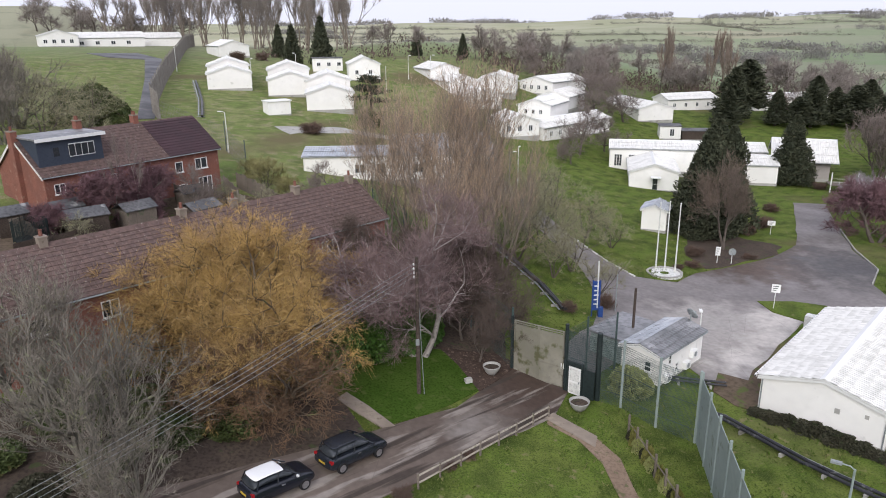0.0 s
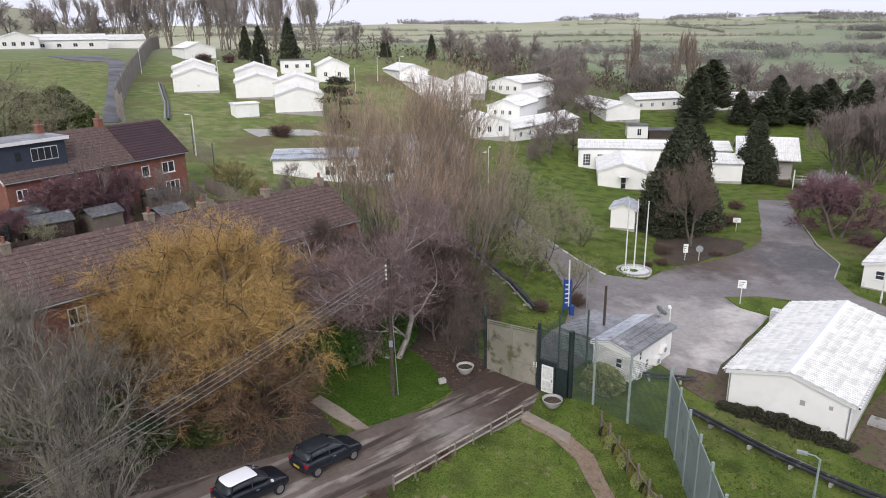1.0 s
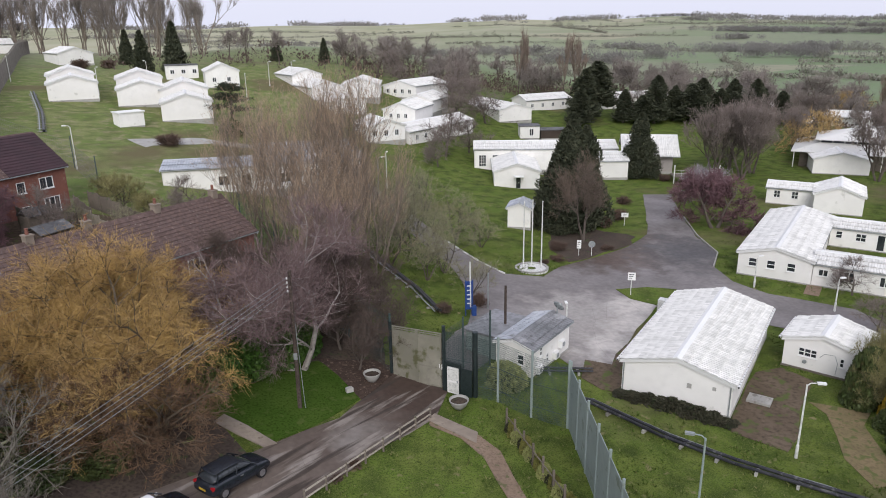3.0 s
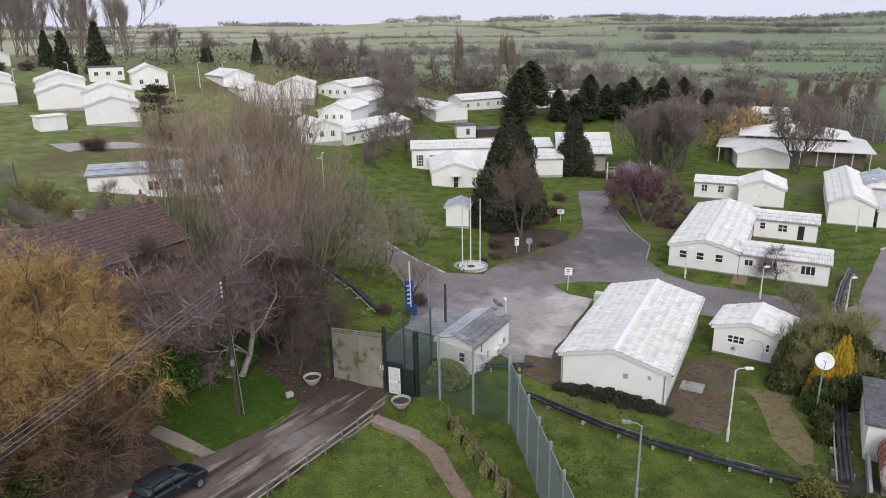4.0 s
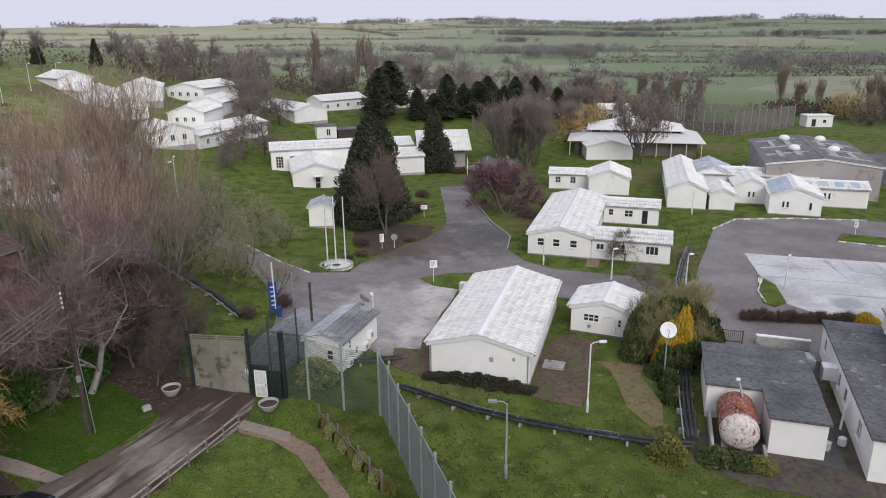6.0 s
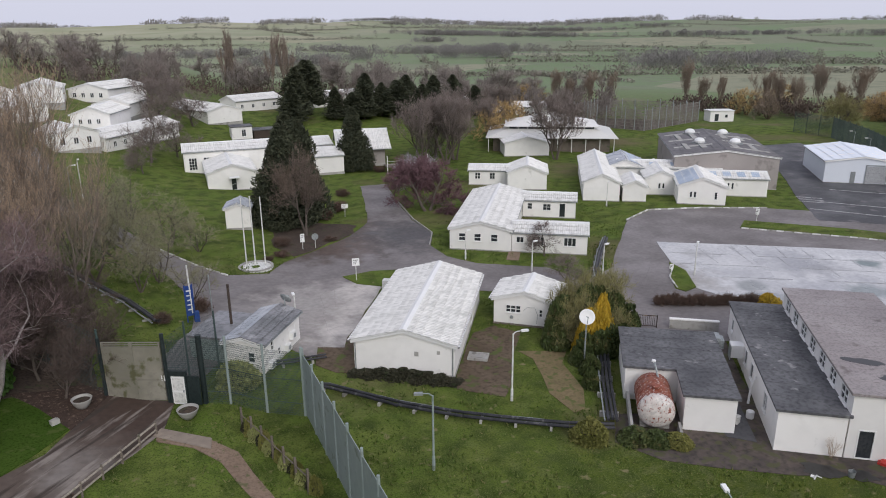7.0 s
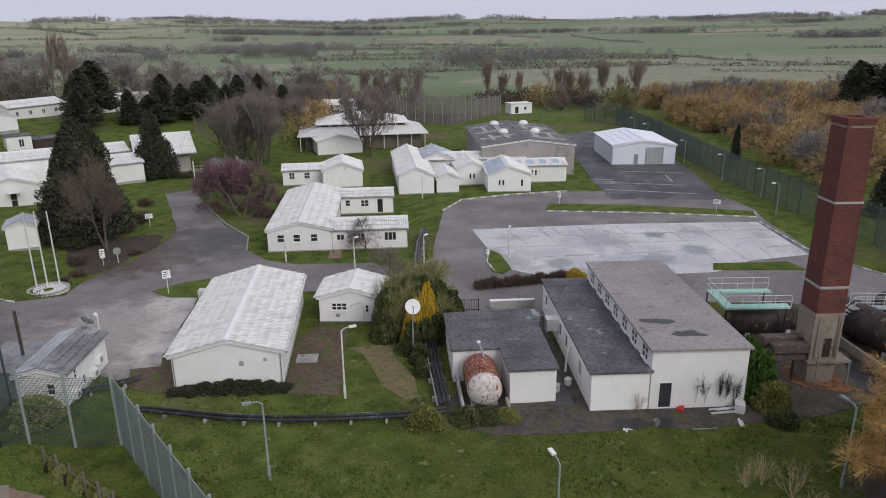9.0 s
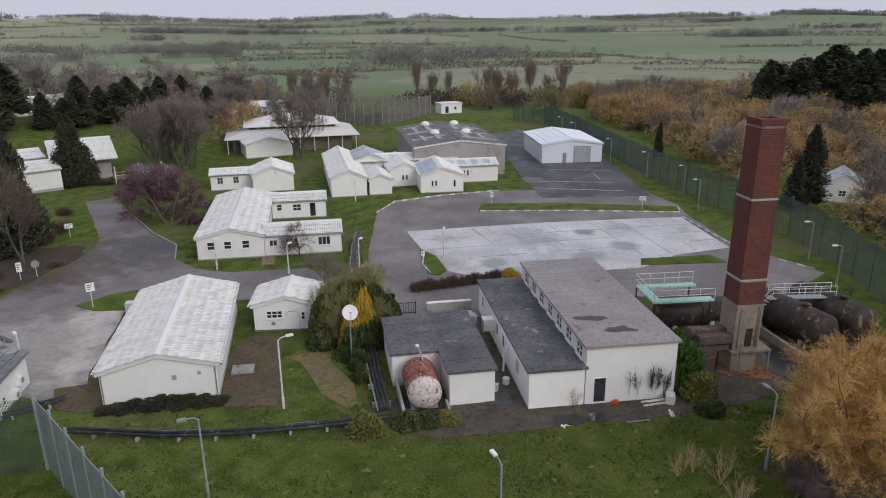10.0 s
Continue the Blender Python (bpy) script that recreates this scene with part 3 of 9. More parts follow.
def sheet(name, outline, mat, label, category, dz=0.05, cuts=3, kind="structure", jag=0.0):
    """A thin paved or worn surface that follows the ground inside an outline."""
    rnd = random.Random(name)
    if mat != M["grass"]:
        PAVED.append(outline)
    pts = []
    for i, (ax, ay) in enumerate(outline):
        bx, by = outline[(i + 1) % len(outline)]
        k = max(1, int(math.hypot(bx - ax, by - ay) / 2.0))
        for s in range(k):
            f = s / k
            pts.append((ax + (bx - ax) * f + rnd.uniform(-jag, jag), ay + (by - ay) * f + rnd.uniform(-jag, jag)))
    bm = bmesh.new()
    loop = [bm.verts.new((x, y, 0)) for x, y in pts]
    edges = [bm.edges.new((loop[i], loop[(i + 1) % len(loop)])) for i in range(len(loop))]
    bmesh.ops.triangle_fill(bm, use_beauty=True, use_dissolve=False, edges=edges)
    for _ in range(cuts):
        long = [e for e in bm.edges if e.calc_length() > 3.0]
        if not long:
            break
        bmesh.ops.subdivide_edges(bm, edges=long, cuts=1)
        bmesh.ops.triangulate(bm, faces=bm.faces[:])
    for v in bm.verts:
        v.co.z = ground(v.co.x, v.co.y) + dz
    bmesh.ops.recalc_face_normals(bm, faces=bm.faces[:])
    if sum(f.normal.z for f in bm.faces) < 0:
        bmesh.ops.reverse_faces(bm, faces=bm.faces[:])
    low = bmesh.ops.extrude_edge_only(bm, edges=[e for e in bm.edges if e.is_boundary])
    for v in low["geom"]:
        if isinstance(v, bmesh.types.BMVert):
            v.co.z -= dz + 0.15
    me = bpy.data.meshes.new(name)
    bm.to_mesh(me)
    bm.free()
    me.materials.append(mat)
    return tagged(new(name, me), label, category, kind=kind)


# ---- building helpers ----
def part(name, bm, mat, parent, label="", smooth=False):
    """Links a bmesh as one mesh under a thing or a part."""
    me = bpy.data.meshes.new(name)
    bm.to_mesh(me)
    bm.free()
    me.materials.append(mat)
    if smooth:
        me.shade_smooth()
    ob = new(name, me)
    ob.parent = parent
    if label:
        ob["label"] = label
    return ob


def thing(name, label, category, m, group="", kind=""):
    ob = new(name)
    ob.empty_display_size = 0.3
    ob.matrix_world = m
    return tagged(ob, label, category, group, kind)


def box(bm, x0, x1, y0, y1, z0, z1, m=None):
    vs = [bm.verts.new((x, y, z)) for x in (x0, x1) for y in (y0, y1) for z in (z0, z1)]
    for q in ((0, 1, 3, 2), (4, 6, 7, 5), (0, 4, 5, 1), (2, 3, 7, 6), (0, 2, 6, 4), (1, 5, 7, 3)):
        bm.faces.new([vs[i] for i in q])
    if m is not None:
        for v in vs:
            v.co = m @ v.co
    return bm


def boxes(*specs, m=None):
    bm = bmesh.new()
    for s in specs:
        box(bm, *s, m=m)
    return bm


def tube(bm, pts, r0, r1=None, n=6, cap=True):
    """A round bar along points, tapering from r0 to r1."""
    r1 = r0 if r1 is None else r1
    pts = [Vector(p) for p in pts]
    rings = []
    for i, p in enumerate(pts):
        d = (pts[min(i + 1, len(pts) - 1)] - pts[max(i - 1, 0)]).normalized()
        side = d.cross(Vector((0, 0, 1)) if abs(d.z) < 0.95 else Vector((1, 0, 0))).normalized()
        up = side.cross(d)
        r = r0 + (r1 - r0) * i / max(1, len(pts) - 1)
        rings.append([bm.verts.new(p + (side * math.cos(2 * math.pi * k / n) + up * math.sin(2 * math.pi * k / n)) * r) for k in range(n)])
    for a, b in zip(rings, rings[1:]):
        for k in range(n):
            bm.faces.new((a[k], a[(k + 1) % n], b[(k + 1) % n], b[k]))
    if cap:
        bm.faces.new(rings[0][::-1])
        bm.faces.new(rings[-1])
    return bm


def prism(bm, outline, x0, x1, m=None):
    """An outline in y and z drawn out along x."""
    a = [bm.verts.new((x0, y, z)) for y, z in outline]
    b = [bm.verts.new((x1, y, z)) for y, z in outline]
    bm.faces.new(a[::-1])
    bm.faces.new(b)
    for i in range(len(a)):
        j = (i + 1) % len(a)
        bm.faces.new((a[i], a[j], b[j], b[i]))
    if m is not None:
        for v in a + b:
            v.co = m @ v.co
    return bm


def lathe(bm, rows, n=24, m=None):
    """Rows of radius and height turned round z."""
    rings = [[bm.verts.new((r * math.cos(2 * math.pi * k / n), r * math.sin(2 * math.pi * k / n), z)) for k in range(n)] for r, z in rows]
    for a, b in zip(rings, rings[1:]):
        for k in range(n):
            bm.faces.new((a[k], a[(k + 1) % n], b[(k + 1) % n], b[k]))
    if rows[0][0] > 1e-4:
        bm.faces.new(rings[0][::-1])
    if rows[-1][0] > 1e-4:
        bm.faces.new(rings[-1])
    if m is not None:
        for ring in rings:
            for v in ring:
                v.co = m @ v.co
    return bm


def wall_bm(length, height, holes, gable, m, t=0.18):
    """One connected wall with its outer face on y = 0, openings cut through it with their reveals, and a gable on top."""
    bm = bmesh.new()
    ss = sorted({0.0, length, *([length / 2] if gable else []), *[h[0] for h in holes], *[h[0] + h[2] for h in holes]})
    zs = sorted({0.0, height, *[max(0.0, h[1]) for h in holes], *[h[1] + h[3] for h in holes]})
    made = {}

    def vert(s, y, z):
        k = (round(s, 4), round(y, 4), round(z, 4))
        if k not in made:
            made[k] = bm.verts.new(m @ Vector(k))
        return made[k]

    def quad(*p):
        try:
            bm.faces.new([vert(*q) for q in p])
        except ValueError:
            pass

    def solid(i, j):
        if not (0 <= i < len(ss) - 1 and 0 <= j < len(zs) - 1):
            return False
        s, z = (ss[i] + ss[i + 1]) / 2, (zs[j] + zs[j + 1]) / 2
        return not any(h[0] < s < h[0] + h[2] and h[1] < z < h[1] + h[3] for h in holes)
    for i in range(len(ss) - 1):
        for j in range(len(zs) - 1):
            if not solid(i, j):
                continue
            s0, s1, z0, z1 = ss[i], ss[i + 1], zs[j], zs[j + 1]
            quad((s0, 0, z0), (s1, 0, z0), (s1, 0, z1), (s0, 0, z1))
            quad((s0, t, z0), (s0, t, z1), (s1, t, z1), (s1, t, z0))
            if not solid(i - 1, j):
                quad((s0, 0, z0), (s0, 0, z1), (s0, t, z1), (s0, t, z0))
            if not solid(i + 1, j):
                quad((s1, 0, z0), (s1, t, z0), (s1, t, z1), (s1, 0, z1))
            if not solid(i, j - 1):
                quad((s0, 0, z0), (s0, t, z0), (s1, t, z0), (s1, 0, z0))
            if not solid(i, j + 1) and not (gable and j == len(zs) - 2):
                quad((s0, 0, z1), (s1, 0, z1), (s1, t, z1), (s0, t, z1))
    if gable:
        top = height + gable
        for y in (0, t):
            edge = [(s, y, height) for s in ss] + [(length / 2, y, top)]
            bm.faces.new([vert(*q) for q in (edge if y == 0 else edge[::-1])])
        quad((0, 0, height), (length / 2, 0, top), (length / 2, t, top), (0, t, height))
        quad((length, 0, height), (length, t, height), (length / 2, t, top), (length / 2, 0, top))
    return bm


def window(parent, m, s, z, w, h, lights=2, bars=0, frame_mat="trim_white", door=False, sill=True):
    """A framed opening: frame with its lights, glass set back in it, and a sill."""
    bm = bmesh.new()
    f = 0.07
    for spec in ((s, s + f, -0.03, 0.09, z, z + h), (s + w - f, s + w, -0.03, 0.09, z, z + h),
                 (s + f, s + w - f, -0.03, 0.09, z + h - f, z + h), (s + f, s + w - f, -0.03, 0.09, z, z + f)):
        box(bm, *spec, m=m)
    fr = part("door" if door else "window", bm, M[frame_mat], parent)
    for i in range(1, lights):
        c = s + w * i / lights
        part("mullion", boxes((c - 0.035, c + 0.035, -0.02, 0.08, z + f, z + h - f), m=m), M[frame_mat], fr)
    for i in range(1, bars + 1):
        c = z + h * i / (bars + 1)
        part("glazing_bar", boxes((s + f, s + w - f, -0.015, 0.036, c - 0.025, c + 0.025), m=m), M[frame_mat], fr)
    part("pane", boxes((s + 0.02, s + w - 0.02, 0.04, 0.06, z + 0.02, z + h - 0.02), m=m), M["glass"], fr)
    if sill and not door:
        part("sill", boxes((s - 0.06, s + w + 0.06, -0.1, 0.0, z - 0.06, z - 0.003), m=m), M[frame_mat], fr)
    return fr


SHEETS = {}


def flat_uv(me, uvs):
    """Lay each vertex's place on its slope, in metres, into a UV map."""
    layer = me.uv_layers.new(name="slope")
    for lp in me.loops:
        layer.data[lp.index].uv = uvs[lp.vertex_index]


def tile_mesh(w, s, mat):
    """One plain roof tile, lapped over the one below it."""
    key = ("tile", round(w, 3), round(s, 3), mat.name)
    if key not in SHEETS:
        vs = [(x, y, z + (0.05 if y < 0 else 0.012)) for y in (-0.05, s) for x in (0.006, w - 0.006) for z in (0.0, 0.03)]
        fs = [(1, 3, 7, 5), (0, 1, 5, 4), (2, 6, 7, 3), (0, 2, 3, 1)]
        me = bpy.data.meshes.new("roof_tile")
        me.from_pydata(vs, [], fs)
        me.materials.append(mat)
        SHEETS[key] = me
    return SHEETS[key]


def sheet_mesh(w, s, mat):
    """One ribbed roofing sheet, w across and s up the slope."""
    key = (round(w, 3), round(s, 3), mat.name)
    if key not in SHEETS:
        xs_ = [0, 0.18, 0.25, 0.43, 0.5, 0.68, 0.75, 0.93, 1.0]
        zs_ = [0.045, 0.0, 0.045, 0.0, 0.045, 0.0, 0.045, 0.0, 0.045]
        vs, fs = [], []
        for y in (-0.06, s):
            for dz in (0.0, -0.02):
                vs += [(x * w, y, z + dz + (0.065 if y < 0 else 0.0)) for x, z in zip(xs_, zs_)]
        k = len(xs_)
        for i in range(k - 1):
            fs.append((i, i + 1, 2 * k + i + 1, 2 * k + i))
            fs.append((i, k + i, k + i + 1, i + 1))
        me = bpy.data.meshes.new("roof_sheet")
        me.from_pydata(vs, [], fs)
        flat_uv(me, [v[:2] for v in vs])
        me.materials.append(mat)
        SHEETS[key] = me
    return SHEETS[key]


def slope(parent, m, run, rise_len, rows, cols, mat, pieces, tiles=False):
    """One side of a roof in overlapping sheets on a thin deck. m: x along the eave, y up the slope, z out of it."""
    deck = part("roof_slope", boxes((0, run, 0, rise_len, -0.08, -0.02), m=m), mat, parent)
    w, s = run / cols, rise_len / rows
    me = tile_mesh(w, s, mat) if tiles else sheet_mesh(w, s, mat)
    rnd = random.Random(run)
    cells = [(r, c) for c in range(cols) for r in range(rows)]
    single = len(cells) if pieces is True else int(pieces)
    for r, c in cells[:single]:
        ob = new("roof_tile" if tiles else "roof_sheet", me)
        ob.parent = deck
        ob.matrix_local = m @ pose(c * w, r * s, rnd.uniform(0, 0.012))
    if single < len(cells):
        vs, fs, uvs = [], [], []
        src_v, src_f = [v.co.copy() for v in me.vertices], [tuple(p.vertices) for p in me.polygons]
        for r, c in cells[single:]:
            k, lift = len(vs), rnd.uniform(0, 0.012)
            vs += [tuple(m @ (v + Vector((c * w, r * s, lift)))) for v in src_v]
            fs += [tuple(i + k for i in f) for f in src_f]
            uvs += [(v.x + c * w * 1.07, v.y + r * s * 1.13) for v in src_v]
        ob = mesh_ob("sheeting", vs, fs, mat, deck)
        flat_uv(ob.data, uvs)
        tagged(ob, kind="stuff")
    return deck


SLOPES = {}


def gable_hut(name, label, category, x, y, theta, w, length, eave, ridge, z=None, front=(), back=(), left=(), right=(),
              wall="white_wall", roof="white_roof", over=0.2, rows=3, cols=None, pieces=False, group="", plinth=True, gutter=True, tiles=False, dashes=False):
    """A long hut: x runs along its front, y back from it, the ridge from front to back. Openings: (along, sill, width, height, lights, bars, is_door)."""
    base = ground(x, y) if z is None else z
    hut = thing(name, label, category, pose(x, y, base, 0, 0, theta), group)
    rise = ridge - eave
    sides = (("front_wall", pose(0, 0, 0), w, front, rise), ("back_wall", pose(w, length, 0, 0, 0, 180), w, back, rise),
             ("side_wall", pose(0, length, 0, 0, 0, -90), length, left, 0), ("side_wall", pose(w, 0, 0, 0, 0, 90), length, right, 0))
    for nm, m, run, holes, g in sides:
        if g == 0:
            m = m @ Matrix.Translation((0.185, 0, 0))
            run -= 0.37
            holes = [(h[0] - 0.185, *h[1:]) for h in holes]
        ob = part(nm, wall_bm(run, eave, holes, g, m), M[wall], hut)
        for h in holes:
            window(hut, m, h[0], h[1], h[2], h[3], h[4] if len(h) > 4 else 2, h[5] if len(h) > 5 else 0, door=len(h) > 6 and h[6])
    part("foundation", boxes((0.03, w - 0.03, 0.03, length - 0.03, -1.4, 0.0)), M["concrete"], hut)
    part("floor_slab", boxes((0.2, w - 0.2, 0.2, length - 0.2, 0.0, 0.06)), M["concrete"], hut)
    if plinth:
        part("plinth", boxes((-0.03, w + 0.03, -0.03, length + 0.03, -0.4, 0.12)), M["concrete"], hut)
    pitch = math.atan2(rise, w / 2)
    s_len = (w / 2 + over) / math.cos(pitch)
    cols = cols or max(3, round((length + 2 * over) / 1.3))
    z0 = eave - over * math.tan(pitch) + 0.1
    deg = math.degrees(pitch)
    slope(hut, pose(-over, length + over, z0, 0, 0, -90) @ pose(0, 0, 0, deg), length + 2 * over, s_len, rows, cols, M[roof], pieces, tiles)
    slope(hut, pose(w + over, -over, z0, 0, 0, 90) @ pose(0, 0, 0, deg), length + 2 * over, s_len, rows, cols, M[roof], False if tiles else pieces, tiles)
    SLOPES[name] = (hut, pose(-over, length + over, z0, 0, 0, -90) @ pose(0, 0, 0, deg), pose(w + over, -over, z0, 0, 0, 90) @ pose(0, 0, 0, deg), length + 2 * over, s_len)
    top = ridge + 0.1
    cap = bmesh.new()
    prism(cap, [(-0.28, -0.28 * math.tan(pitch) + 0.05), (0, 0.07), (0.28, -0.28 * math.tan(pitch) + 0.05), (0.28, -0.28 * math.tan(pitch) + 0.09), (0, 0.13), (-0.28, -0.28 * math.tan(pitch) + 0.09)],
          -over, length + over, pose(w / 2, 0, top, 0, 0, 90))
    part("ridge_cap", cap, M["trim_white"] if roof == "white_roof" else M[roof], hut)
    for yy in (-over, length + over - 0.05):
        bm = bmesh.new()
        o = over * math.tan(pitch)
        for sx, ex in ((-over, w / 2), (w / 2, w + over)):
            za, zb = (eave - o, ridge) if sx < 0 else (ridge, eave - o)
            a = [bm.verts.new((px, yy + dy, pz + dz)) for px, pz in ((sx, za), (ex, zb)) for dy in (0, 0.05) for dz in (-0.12, 0.14)]
            for q in ((0, 1, 3, 2), (4, 6, 7, 5), (0, 4, 5, 1), (2, 3, 7, 6), (0, 2, 6, 4), (1, 5, 7, 3)):
                bm.faces.new([a[i] for i in q])
        part("bargeboard", bm, M["trim_white"], hut)
    if gutter:
        reach = 0.17 if dashes else 0.06
        for gx in (-over - reach, w + over + reach):
            part("gutter", tube(bmesh.new(), [(gx, -over, z0 - 0.06), (gx, length + over, z0 - 0.06)], 0.06), M["black" if dashes else "post_grey"], hut)
            if dashes:
                clip = bpy.data.meshes.new("gutter_clip")
                bm = boxes((-0.075, 0.075, -0.14, 0.14, -0.07, 0.075))
                bm.to_mesh(clip)
                bm.free()
                clip.materials.append(M["trim_white"])
                for i in range(int((length + 2 * over) / 0.42)):
                    ob = new("gutter_clip", clip)
                    ob.parent = hut
                    ob.matrix_local = pose(gx, -over + 0.2 + i * 0.42, z0 - 0.06)
    return hut


def flat_block(name, label, category, x, y, theta, w, length, height, z=None, front=(), back=(), left=(), right=(), wall="white_wall", roof="dark_felt", group="", slope_up=0.0, over=0.18):
    """A box-shaped building with a flat or barely sloping felt roof that rises by slope_up towards its back."""
    base = ground(x, y) if z is None else z
    hut = thing(name, label, category, pose(x, y, base, 0, 0, theta), group)
    sides = (("front_wall", pose(0, 0, 0), w, front), ("back_wall", pose(w, length, 0, 0, 0, 180), w, back),
             ("side_wall", pose(0, length - 0.185, 0, 0, 0, -90), length - 0.37, left), ("side_wall", pose(w, 0.185, 0, 0, 0, 90), length - 0.37, right))
    for nm, m, run, holes in sides:
        ob = part(nm, wall_bm(run, height, holes, 0, m), M[wall], hut)
        for h in holes:
            window(hut, m, h[0], h[1], h[2], h[3], h[4] if len(h) > 4 else 2, h[5] if len(h) > 5 else 0, door=len(h) > 6 and h[6])
    part("foundation", boxes((0.03, w - 0.03, 0.03, length - 0.03, -1.2, 0.0)), M["concrete"], hut)
    bm = bmesh.new()
    prism(bm, [(-over, height), (length + over, height), (length + over, height + 0.16 + slope_up), (-over, height + 0.16)], -over, w + over)
    r = part("roof", bm, M[roof], hut)
    k = max(2, int(length / 1.6))
    for i in range(1, k):
        yy = -over + (length + 2 * over) * i / k
        zz = height + 0.16 + slope_up * i / k
        part("felt_seam", boxes((-over + 0.02, w + over - 0.02, yy - 0.05, yy + 0.05, zz - 0.01, zz + 0.012)), M[roof], r)
    return hut


TH = -44.0


def site(x, y, v, u):
    """A place v metres across and u metres back from a corner, along the camp's building lines."""
    a = radians(TH)
    return x + v * math.cos(a) - u * math.sin(a), y + v * math.sin(a) + u * math.cos(a)


# ---- roads and worn ground ----
sheet("drive", [(-3.5, 37.2), (0.5, 40.3), (5.0, 46.2), (8.4, 43.7), (6.9, 40.4), (2.6, 36.6), (-0.4, 33.4), (-7.5, 27.5), (-17, 20), (-30, 10), (-34, 14), (-20, 25.2), (-12.5, 30.6)],
      M["drive"], "muddy asphalt drive leading up to the gate", "driveway", jag=0.15)
sheet("road", [(5.2, 46.4), (8.2, 44.4), (11.5, 47), (16.5, 52.3), (19.0, 51.6), (19.6, 49.6), (18.4, 48.2), (19.2, 46.4), (21.6, 45.6), (26, 51), (31.5, 57.2), (33.8, 56.2), (39.5, 51), (43, 47.4), (46.5, 44), (49.5, 47),
               (49.5, 52.5), (44, 58), (42.6, 62), (43.2, 66.5), (46.3, 71), (47.6, 78), (51, 88), (56, 100), (51.5, 101), (46.2, 89), (42, 80), (37, 75.3), (32, 72.4),
               (26.3, 69.6), (23.3, 66.6), (19.5, 67.6), (17.6, 71.5), (15.2, 78), (13, 86), (9, 99), (2, 112), (-2, 111), (5, 97), (9.6, 85), (12.2, 76), (14, 69), (14.3, 61), (12.5, 55), (8.5, 50)],
      M["asphalt"], "worn grey asphalt road with faded patches", "road", jag=0.12)
sheet("yard_road", [(46.5, 44), (49.5, 47.2), (55, 48.6), (63, 55), (71, 61), (77.5, 63), (84.5, 59.5), (92, 54), (99, 45.5), (104.5, 36), (98.5, 28.5), (93.5, 25.5), (83, 16.5), (79, 7), (70, 9),
                    (62, 20), (58.5, 31), (55, 33.5), (50, 29.5), (46.6, 32.0), (42.6, 33.8), (42.2, 35.2), (45.0, 38.0)], M["asphalt"], "damp grey asphalt yard road", "road", dz=0.045, jag=0.1)
sheet("concrete_yard", [(66.4, 52.2), (80, 39.5), (92.2, 26.2), (82.2, 17.4), (76, 21.5), (70, 23), (60.6, 32), (57.4, 37.2), (57.2, 40.6)], M["wet_concrete"], "wet pale concrete yard with dark joints", "yard", dz=0.085, jag=0.05)
sheet("tarmac_yard", [(91.5, 46.5), (98, 38.5), (101.5, 33.5), (124, 50), (141, 67), (150, 84), (139, 87), (122, 72), (112.5, 64.2), (101, 55)], M["tarmac"], "dark tarmac parking yard with faded white lines", "yard", dz=0.065, jag=0.1)
sheet("grass_island", [(79.9, 50.2), (83.4, 52), (90.5, 42), (97.3, 28.4), (94.6, 27.2), (87.5, 39.4)], M["grass"], "long mown grass island edged with kerbs", "grass", dz=0.12)
sheet("grass_corner", [(61.4, 46.2), (60.6, 43.4), (57.4, 39.6), (55.6, 39.4), (55.5, 40.6), (58.4, 43.6)], M["grass"], "small grass corner by the yard hedge", "grass", dz=0.13)
sheet("grass_verge", [(29.6, 62.0), (33, 62), (35.6, 60.9), (35.2, 58.8), (31.9, 57.2), (29.9, 59.4)], M["grass"], "grass island by the road junction", "grass", dz=0.13)
sheet("grass_strip", [(70.5, 23.4), (72.5, 24.2), (78, 18.4), (76.6, 16.2)], M["grass"], "thin grass strip in the concrete yard", "grass", dz=0.13)
sheet("bare_earth", [(27.6, 38.2), (33.2, 43.6), (35.3, 43.4), (36.0, 41.2), (32.6, 38.0), (30.0, 35.0), (28.4, 33.4), (26.2, 36.0)], M["earth_grass"], "muddy bare earth beside the hut", "earth", dz=0.03, jag=0.4)
sheet("hut_side_earth", [(18.8, 45.0), (19.6, 43.2), (21.2, 42.2), (26.0, 47.6), (32.0, 53.8), (30.6, 55.2), (26.4, 51.0), (22.2, 46.6), (20.6, 47.4)], M["earth_grass"], "brown dirt strip between hut and forecourt", "earth", dz=0.06, jag=0.3)
sheet("earth_strip", [(34.3, 38.5), (36.6, 36.6), (32.5, 28.4), (30.4, 29.5)], M["dead_grass"], "brown dead grass strip", "earth", dz=0.03, jag=0.6)
sheet("thicket_floor", [(-1.5, 44), (4.6, 47.5), (4, 54), (2, 62), (-6, 66), (-10, 60), (-4, 50)], M["mud"], "brown leaf litter under bare trees", "earth", dz=0.03, jag=0.5)
sheet("verge_lawn", [(-7.0, 40.9), (-5.2, 39.3), (-3.4, 37.4), (0.4, 40.4), (2.2, 42.8), (1.4, 45.6), (-0.6, 47.6), (-3.2, 46.6), (-5.6, 43.9)], M["deep_shaded_grass"], "deep green mown grass below the laurel hedge", "grass", dz=0.04, jag=0.25)
sheet("gate_litter", [(2.0, 42.4), (1.2, 45.8), (-0.8, 47.8), (3.8, 48.0), (5.1, 46.5), (3.4, 44.0)], M["leaf_litter"], "brown leaf litter between lawn and gate", "earth", dz=0.055, jag=0.4)
